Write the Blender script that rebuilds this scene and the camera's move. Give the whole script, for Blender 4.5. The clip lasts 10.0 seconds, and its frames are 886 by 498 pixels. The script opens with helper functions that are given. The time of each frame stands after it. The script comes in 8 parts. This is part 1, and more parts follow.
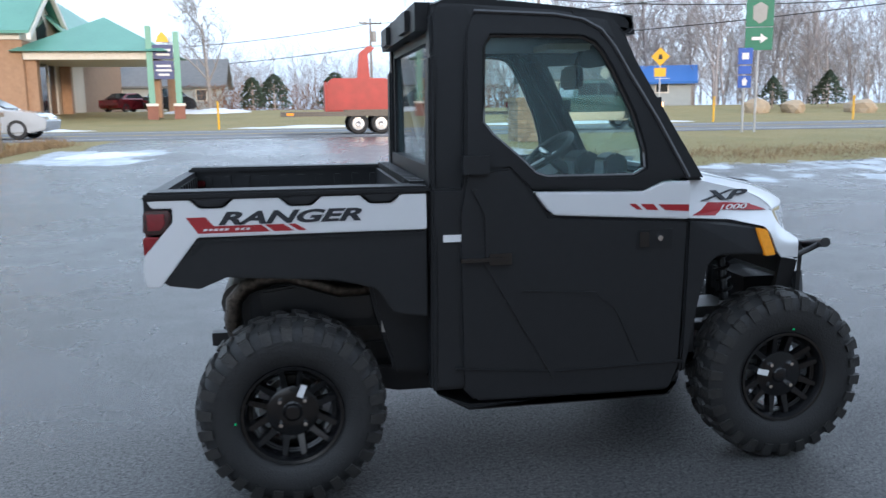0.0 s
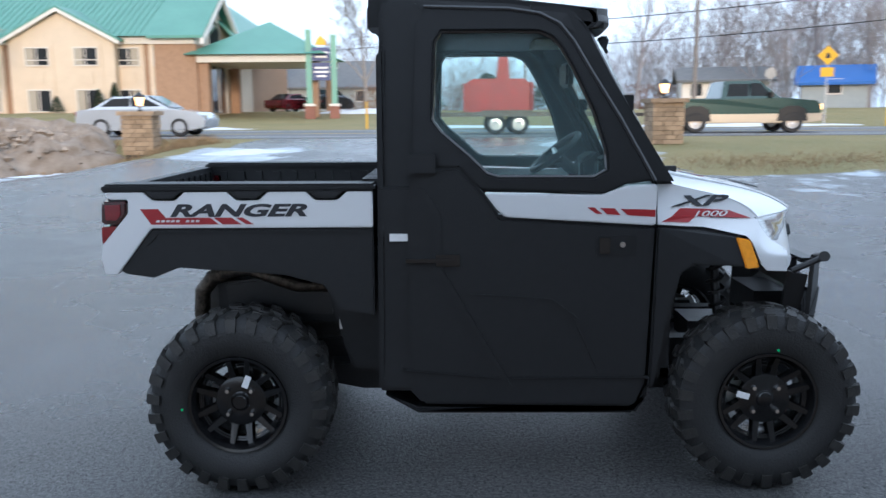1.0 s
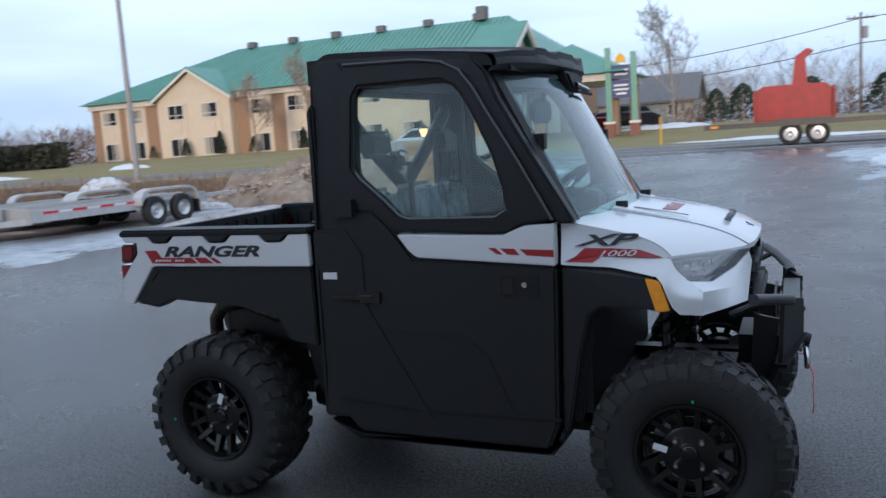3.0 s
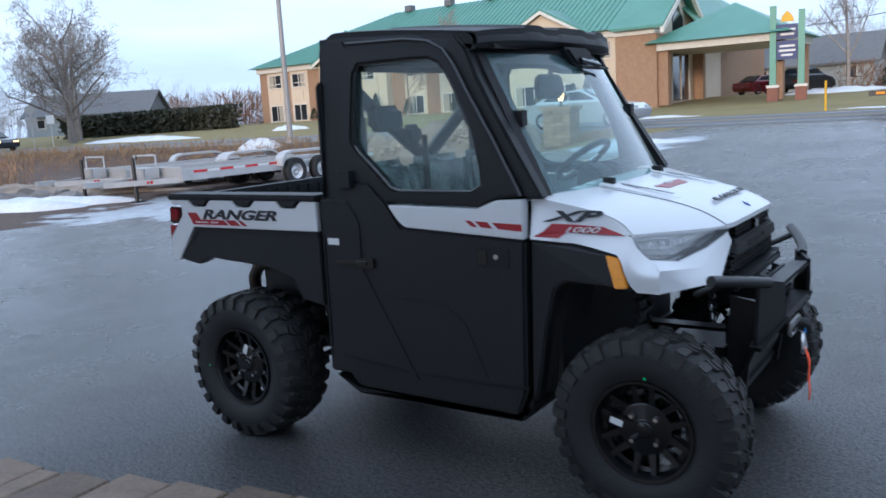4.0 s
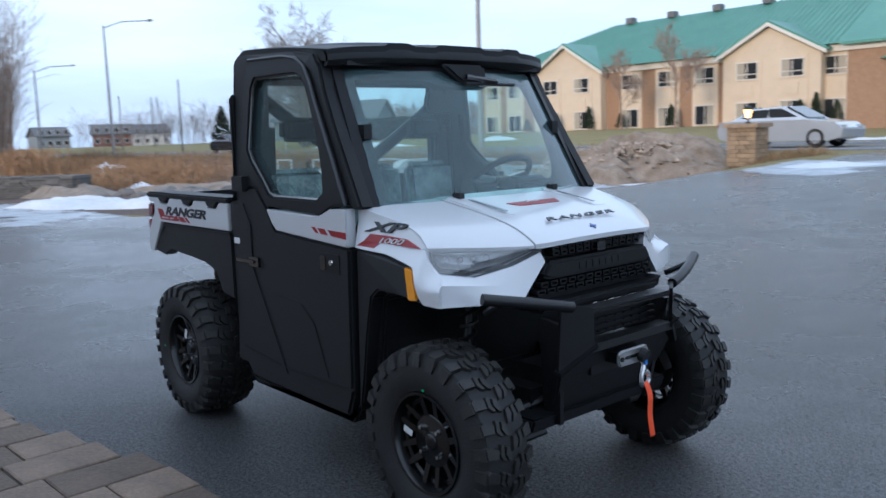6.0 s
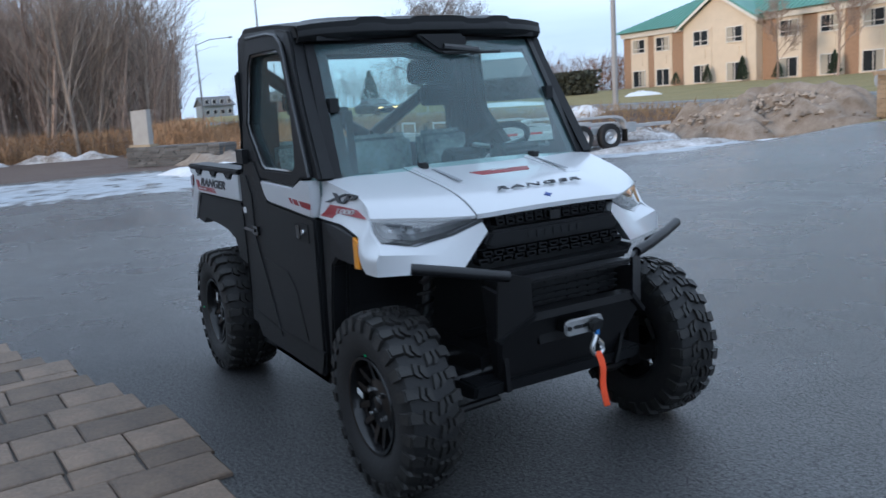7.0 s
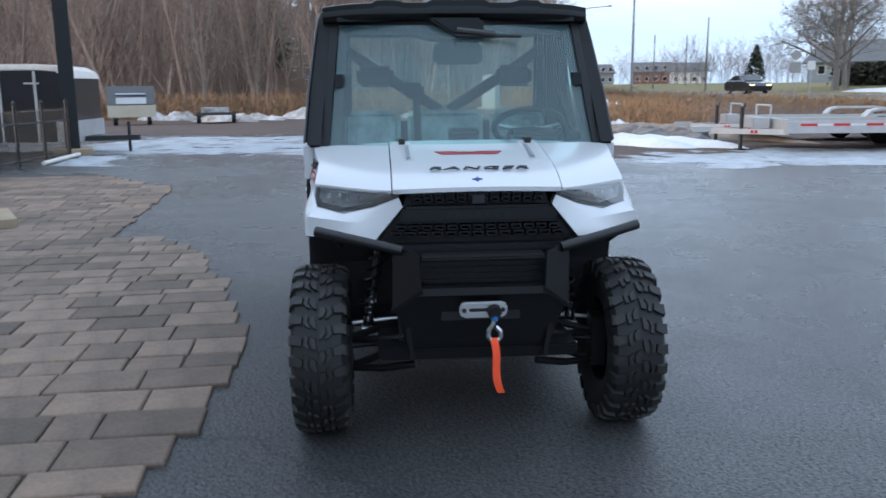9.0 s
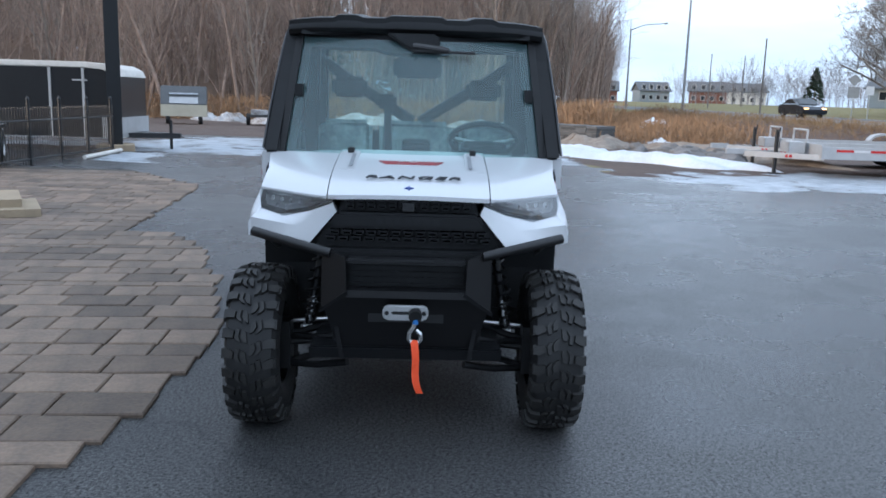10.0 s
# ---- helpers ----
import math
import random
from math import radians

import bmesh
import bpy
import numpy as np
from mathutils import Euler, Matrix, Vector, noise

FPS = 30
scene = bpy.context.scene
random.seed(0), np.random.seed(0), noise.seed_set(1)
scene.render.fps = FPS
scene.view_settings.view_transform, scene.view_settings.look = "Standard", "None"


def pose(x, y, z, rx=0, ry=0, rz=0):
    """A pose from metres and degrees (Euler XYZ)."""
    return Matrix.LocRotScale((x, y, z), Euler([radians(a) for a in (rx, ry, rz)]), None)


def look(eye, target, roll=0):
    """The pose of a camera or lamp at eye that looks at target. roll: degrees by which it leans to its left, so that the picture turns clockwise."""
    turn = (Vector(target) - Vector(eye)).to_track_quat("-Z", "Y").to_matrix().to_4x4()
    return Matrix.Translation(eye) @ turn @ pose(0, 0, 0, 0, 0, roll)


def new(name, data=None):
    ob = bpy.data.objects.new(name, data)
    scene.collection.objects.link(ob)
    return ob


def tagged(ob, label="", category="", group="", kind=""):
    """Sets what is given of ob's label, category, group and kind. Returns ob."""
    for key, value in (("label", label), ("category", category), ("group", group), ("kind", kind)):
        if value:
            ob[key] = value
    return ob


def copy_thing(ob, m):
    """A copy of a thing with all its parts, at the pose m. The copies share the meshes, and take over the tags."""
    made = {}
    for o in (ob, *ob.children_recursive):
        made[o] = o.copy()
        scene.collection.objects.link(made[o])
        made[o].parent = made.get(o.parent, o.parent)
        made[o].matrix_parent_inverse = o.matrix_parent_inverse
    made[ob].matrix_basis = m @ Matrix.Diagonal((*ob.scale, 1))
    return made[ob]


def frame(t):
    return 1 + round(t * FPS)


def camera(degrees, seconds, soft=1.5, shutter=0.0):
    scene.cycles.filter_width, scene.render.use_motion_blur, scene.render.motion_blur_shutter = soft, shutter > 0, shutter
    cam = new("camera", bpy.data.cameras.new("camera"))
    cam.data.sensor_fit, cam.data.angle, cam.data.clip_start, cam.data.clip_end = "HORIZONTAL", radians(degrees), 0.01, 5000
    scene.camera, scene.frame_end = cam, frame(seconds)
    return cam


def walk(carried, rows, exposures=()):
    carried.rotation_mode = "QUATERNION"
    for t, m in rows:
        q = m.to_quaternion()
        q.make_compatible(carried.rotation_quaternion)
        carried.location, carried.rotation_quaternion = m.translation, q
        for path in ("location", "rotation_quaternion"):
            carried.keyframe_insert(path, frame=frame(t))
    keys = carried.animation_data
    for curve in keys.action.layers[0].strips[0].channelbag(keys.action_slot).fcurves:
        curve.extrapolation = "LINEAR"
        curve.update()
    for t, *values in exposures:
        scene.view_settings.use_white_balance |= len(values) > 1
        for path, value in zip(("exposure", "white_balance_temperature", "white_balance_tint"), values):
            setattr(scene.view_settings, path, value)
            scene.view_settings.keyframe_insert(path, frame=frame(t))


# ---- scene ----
cam = camera(56.3, 10.0, soft=1.5, shutter=0.5)
PATH = [
    (0, (0.051, -3.839, 1.501), (0.392, -1.897, 1.168), -0.7),
    (0.5, (0.431, -3.8, 1.485), (0.631, -1.837, 1.161), -0.7),
    (1, (0.852, -3.851, 1.48), (0.82, -1.878, 1.153), -0.4),
    (1.5, (1.247, -3.821, 1.486), (0.991, -1.869, 1.135), -0.6),
    (2, (1.654, -3.726, 1.531), (1.202, -1.791, 1.307), -2.5),
    (2.5, (2.079, -3.733, 1.545), (1.406, -1.859, 1.358), -3.7),
    (2.7, (2.22, -3.722, 1.532), (1.518, -1.863, 1.308), -3.8),
    (3.8, (2.979, -3.539, 1.555), (1.896, -1.885, 1.251), -3.4),
    (4, (3.11, -3.5, 1.547), (1.997, -1.87, 1.224), -3.4),
    (4.5, (3.406, -3.262, 1.515), (2.261, -1.662, 1.155), -2.9),
    (5, (3.762, -3.075, 1.523), (2.519, -1.551, 1.16), -1.4),
    (5.2, (3.92, -3.016, 1.543), (2.627, -1.535, 1.175), -1.4),
    (6.3, (4.514, -2.416, 1.47), (2.925, -1.228, 1.221), -2.1),
    (6.5, (4.643, -2.314, 1.503), (3.0, -1.208, 1.223), -2.7),
    (7, (4.856, -1.995, 1.494), (3.148, -1.014, 1.145), -3.8),
    (7.5, (5.026, -1.595, 1.501), (3.238, -0.778, 1.134), -3.2),
    (8, (5.267, -1.194, 1.505), (3.398, -0.589, 1.125), -2.3),
    (8.5, (5.39, -0.79, 1.485), (3.462, -0.397, 1.131), -0.1),
    (9, (5.577, -0.41, 1.48), (3.62, -0.253, 1.094), -0.5),
    (9.5, (5.649, -0.136, 1.468), (3.692, -0.038, 1.065), 1.2),
    (10, (5.758, 0.075, 1.499), (3.792, 0.118, 1.136), 1.7),
]
EXPOSURES = [(0.0, 1.02, 5600, 8), (1.5, 0.87, 5450, 8), (2.0, 0.66, 5500, 8.5), (2.5, 0.24, 5550, 9), (4.0, 0.56, 5350, 10), (5.0, 0.82, 5350, 9), (6.5, 0.34, 5400, 9.5), (7.0, 0.45, 5400, 8), (8.0, 0.65, 5500, 7.5), (8.5, 0.55, 5500, 8), (9.5, 0.74, 5500, 8), (10.0, 0.72, 5500, 8)]
walk(cam, [(t, look(eye, target, roll)) for t, eye, target, roll in PATH], EXPOSURES)

# ---- world, sun, exposure ----
SUN_EL, SUN_AZ = 11.0, 281.0   # degrees; compass from +x towards +y, the way the light comes from
world = bpy.data.worlds.new("dusk_sky")
scene.world = world
world.use_nodes = True
wn, wl = world.node_tree.nodes, world.node_tree.links
wn.clear()
w_out = wn.new("ShaderNodeOutputWorld")
w_bg = wn.new("ShaderNodeBackground")
w_sky = wn.new("ShaderNodeTexSky")
w_sky.sky_type, w_sky.sun_disc = "NISHITA", False
w_sky.sun_elevation, w_sky.sun_rotation = radians(SUN_EL), radians(90 - SUN_AZ)
w_sky.air_density, w_sky.dust_density = 1.0, 2.0
w_tc = wn.new("ShaderNodeTexCoord")
w_map = wn.new("ShaderNodeMapping")
w_map.inputs["Scale"].default_value = (1.6, 1.6, 9.0)
w_noise = wn.new("ShaderNodeTexNoise")
w_noise.inputs["Scale"].default_value, w_noise.inputs["Detail"].default_value = 1.4, 5.0
w_sep = wn.new("ShaderNodeSeparateXYZ")
w_ramp = wn.new("ShaderNodeValToRGB")       # cloud cover by height over the horizon
for e, (p, c) in zip((w_ramp.color_ramp.elements[0], w_ramp.color_ramp.elements[1]), ((0.0, 0.42), (0.20, 1.0))):
    e.position, e.color = p, (c, c, c, 1)
w_add = wn.new("ShaderNodeMath"); w_add.operation = "MULTIPLY_ADD"
w_add.inputs[1].default_value, w_add.inputs[2].default_value = 1.5, -0.78
w_sum = wn.new("ShaderNodeMath"); w_sum.operation = "ADD"; w_sum.use_clamp = True
w_cloud = wn.new("ShaderNodeMix"); w_cloud.data_type = "RGBA"
w_cloud.inputs[6].default_value, w_cloud.inputs[7].default_value = (3.9, 4.9, 6.2, 1), (8.8, 9.5, 10.4, 1)
w_mix = wn.new("ShaderNodeMix"); w_mix.data_type = "RGBA"
w_mix.inputs[0].default_value = 0.85
wl.new(w_tc.outputs["Generated"], w_map.inputs["Vector"]); wl.new(w_map.outputs[0], w_noise.inputs["Vector"])
wl.new(w_tc.outputs["Generated"], w_sep.inputs[0]); wl.new(w_sep.outputs[2], w_ramp.inputs[0])
wl.new(w_noise.outputs[0], w_add.inputs[0]); wl.new(w_add.outputs[0], w_sum.inputs[0]); wl.new(w_ramp.outputs[0], w_sum.inputs[1])
wl.new(w_sum.outputs[0], w_cloud.inputs[0])
wl.new(w_sky.outputs[0], w_mix.inputs[6]); wl.new(w_cloud.outputs[2], w_mix.inputs[7])
wl.new(w_mix.outputs[2], w_bg.inputs[0]); wl.new(w_bg.outputs[0], w_out.inputs[0])
w_bg.inputs[1].default_value = 0.1
sun_data = bpy.data.lights.new("sun", "SUN")
sun_data.energy, sun_data.angle, sun_data.color = 1.45, radians(10), (1.0, 0.72, 0.48)
sun = new("sun", sun_data)
sun.matrix_world = look((60 * math.cos(radians(SUN_AZ)), 60 * math.sin(radians(SUN_AZ)), 60 * math.tan(radians(SUN_EL))), (0, 0, 0))


# ---- materials ----
def material(name, col, rough=0.6, metal=0.0, col2=None, scale=8.0, detail=4.0, bump=0.0, bump_scale=None, spec=0.5, coat=0.0, rough2=None, vary=0.0, emit=None):
    """A principled material: two noise scales between col and col2, bump, and a spread from piece to piece."""
    m = bpy.data.materials.new(name)
    m.use_nodes = True
    n, l = m.node_tree.nodes, m.node_tree.links
    b = n["Principled BSDF"]
    b.inputs["Roughness"].default_value, b.inputs["Metallic"].default_value = rough, metal
    b.inputs["Specular IOR Level"].default_value, b.inputs["Coat Weight"].default_value = spec, coat
    b.inputs["Coat Roughness"].default_value = 0.08
    c2 = col2 or tuple(v * 0.82 for v in col)
    tc = n.new("ShaderNodeTexCoord")
    na, nb = n.new("ShaderNodeTexNoise"), n.new("ShaderNodeTexNoise")
    na.inputs["Scale"].default_value, nb.inputs["Scale"].default_value = scale, scale * 11
    na.inputs["Detail"].default_value, nb.inputs["Detail"].default_value = detail, 3.0
    l.new(tc.outputs["Object"], na.inputs["Vector"]); l.new(tc.outputs["Object"], nb.inputs["Vector"])
    mixn = n.new("ShaderNodeMix")
    mixn.inputs[0].default_value = 0.4
    l.new(na.outputs[0], mixn.inputs[2]); l.new(nb.outputs[0], mixn.inputs[3])
    ramp = n.new("ShaderNodeValToRGB")
    ramp.color_ramp.elements[0].position, ramp.color_ramp.elements[1].position = 0.34, 0.66
    ramp.color_ramp.elements[0].color, ramp.color_ramp.elements[1].color = (*c2, 1), (*col, 1)
    l.new(mixn.outputs[0], ramp.inputs[0])
    out = ramp.outputs[0]
    if vary:
        info = n.new("ShaderNodeObjectInfo")
        isl = n.new("ShaderNodeNewGeometry")
        add = n.new("ShaderNodeMath"); add.operation = "ADD"
        fr = n.new("ShaderNodeMath"); fr.operation = "FRACT"
        l.new(info.outputs["Random"], add.inputs[0]); l.new(isl.outputs["Random Per Island"], add.inputs[1]); l.new(add.outputs[0], fr.inputs[0])
        rng = n.new("ShaderNodeMapRange")
        rng.inputs[3].default_value, rng.inputs[4].default_value = 1 - vary, 1 + vary
        l.new(fr.outputs[0], rng.inputs[0])
        hsv = n.new("ShaderNodeHueSaturation")
        l.new(rng.outputs[0], hsv.inputs["Value"]); l.new(out, hsv.inputs["Color"])
        out = hsv.outputs[0]
    l.new(out, b.inputs["Base Color"])
    if rough2 is not None:
        rr = n.new("ShaderNodeMapRange")
        rr.inputs[3].default_value, rr.inputs[4].default_value = rough, rough2
        l.new(na.outputs[0], rr.inputs[0]); l.new(rr.outputs[0], b.inputs["Roughness"])
    if bump:
        bm_ = n.new("ShaderNodeBump")
        bm_.inputs["Strength"].default_value, bm_.inputs["Distance"].default_value = bump, 0.01
        ns = n.new("ShaderNodeTexNoise")
        ns.inputs["Scale"].default_value, ns.inputs["Detail"].default_value = bump_scale or scale * 6, 4.0
        l.new(tc.outputs["Object"], ns.inputs["Vector"]); l.new(ns.outputs[0], bm_.inputs["Height"]); l.new(bm_.outputs[0], b.inputs["Normal"])
    if emit:
        b.inputs["Emission Color"].default_value, b.inputs["Emission Strength"].default_value = (*emit[:3], 1), emit[3]
    return m


def glass(name, tint, rough=0.0, gloss=1.0, veil=0.0, veil_col=(0.4, 0.62, 0.66), power=5.0):
    """A thin pane: mostly clear and tinted, with a mirror sheen at grazing angles and a diffuse veil that stands in for
    sky reflected in hazy plastic.
    """
    m = bpy.data.materials.new(name)
    m.use_nodes = True
    n, l = m.node_tree.nodes, m.node_tree.links
    n.clear()
    out, mix = n.new("ShaderNodeOutputMaterial"), n.new("ShaderNodeMixShader")
    tr, gl = n.new("ShaderNodeBsdfTransparent"), n.new("ShaderNodeBsdfGlossy")
    tr.inputs[0].default_value, gl.inputs[0].default_value, gl.inputs["Roughness"].default_value = (*tint, 1), (1, 1, 1, 1), 0.03 + rough
    lw = n.new("ShaderNodeLayerWeight"); lw.inputs[0].default_value = 0.5
    pw = n.new("ShaderNodeMath"); pw.operation = "POWER"; pw.inputs[1].default_value = power
    mul = n.new("ShaderNodeMath"); mul.operation = "MULTIPLY_ADD"; mul.use_clamp = True
    mul.inputs[1].default_value, mul.inputs[2].default_value = 0.9 * gloss, 0.04 * gloss
    l.new(lw.outputs["Facing"], pw.inputs[0]); l.new(pw.outputs[0], mul.inputs[0]); l.new(mul.outputs[0], mix.inputs[0])
    hz, df, ns = n.new("ShaderNodeMixShader"), n.new("ShaderNodeBsdfDiffuse"), n.new("ShaderNodeTexNoise")
    df.inputs[0].default_value = (*veil_col, 1)
    ns.inputs["Scale"].default_value = 2.2
    rg = n.new("ShaderNodeMapRange"); rg.inputs[3].default_value, rg.inputs[4].default_value = 0.6 * veil, 1.4 * veil
    l.new(ns.outputs[0], rg.inputs[0]); l.new(rg.outputs[0], hz.inputs[0])
    l.new(tr.outputs[0], hz.inputs[1]); l.new(df.outputs[0], hz.inputs[2])
    l.new(hz.outputs[0], mix.inputs[1]); l.new(gl.outputs[0], mix.inputs[2]); l.new(mix.outputs[0], out.inputs[0])
    return m


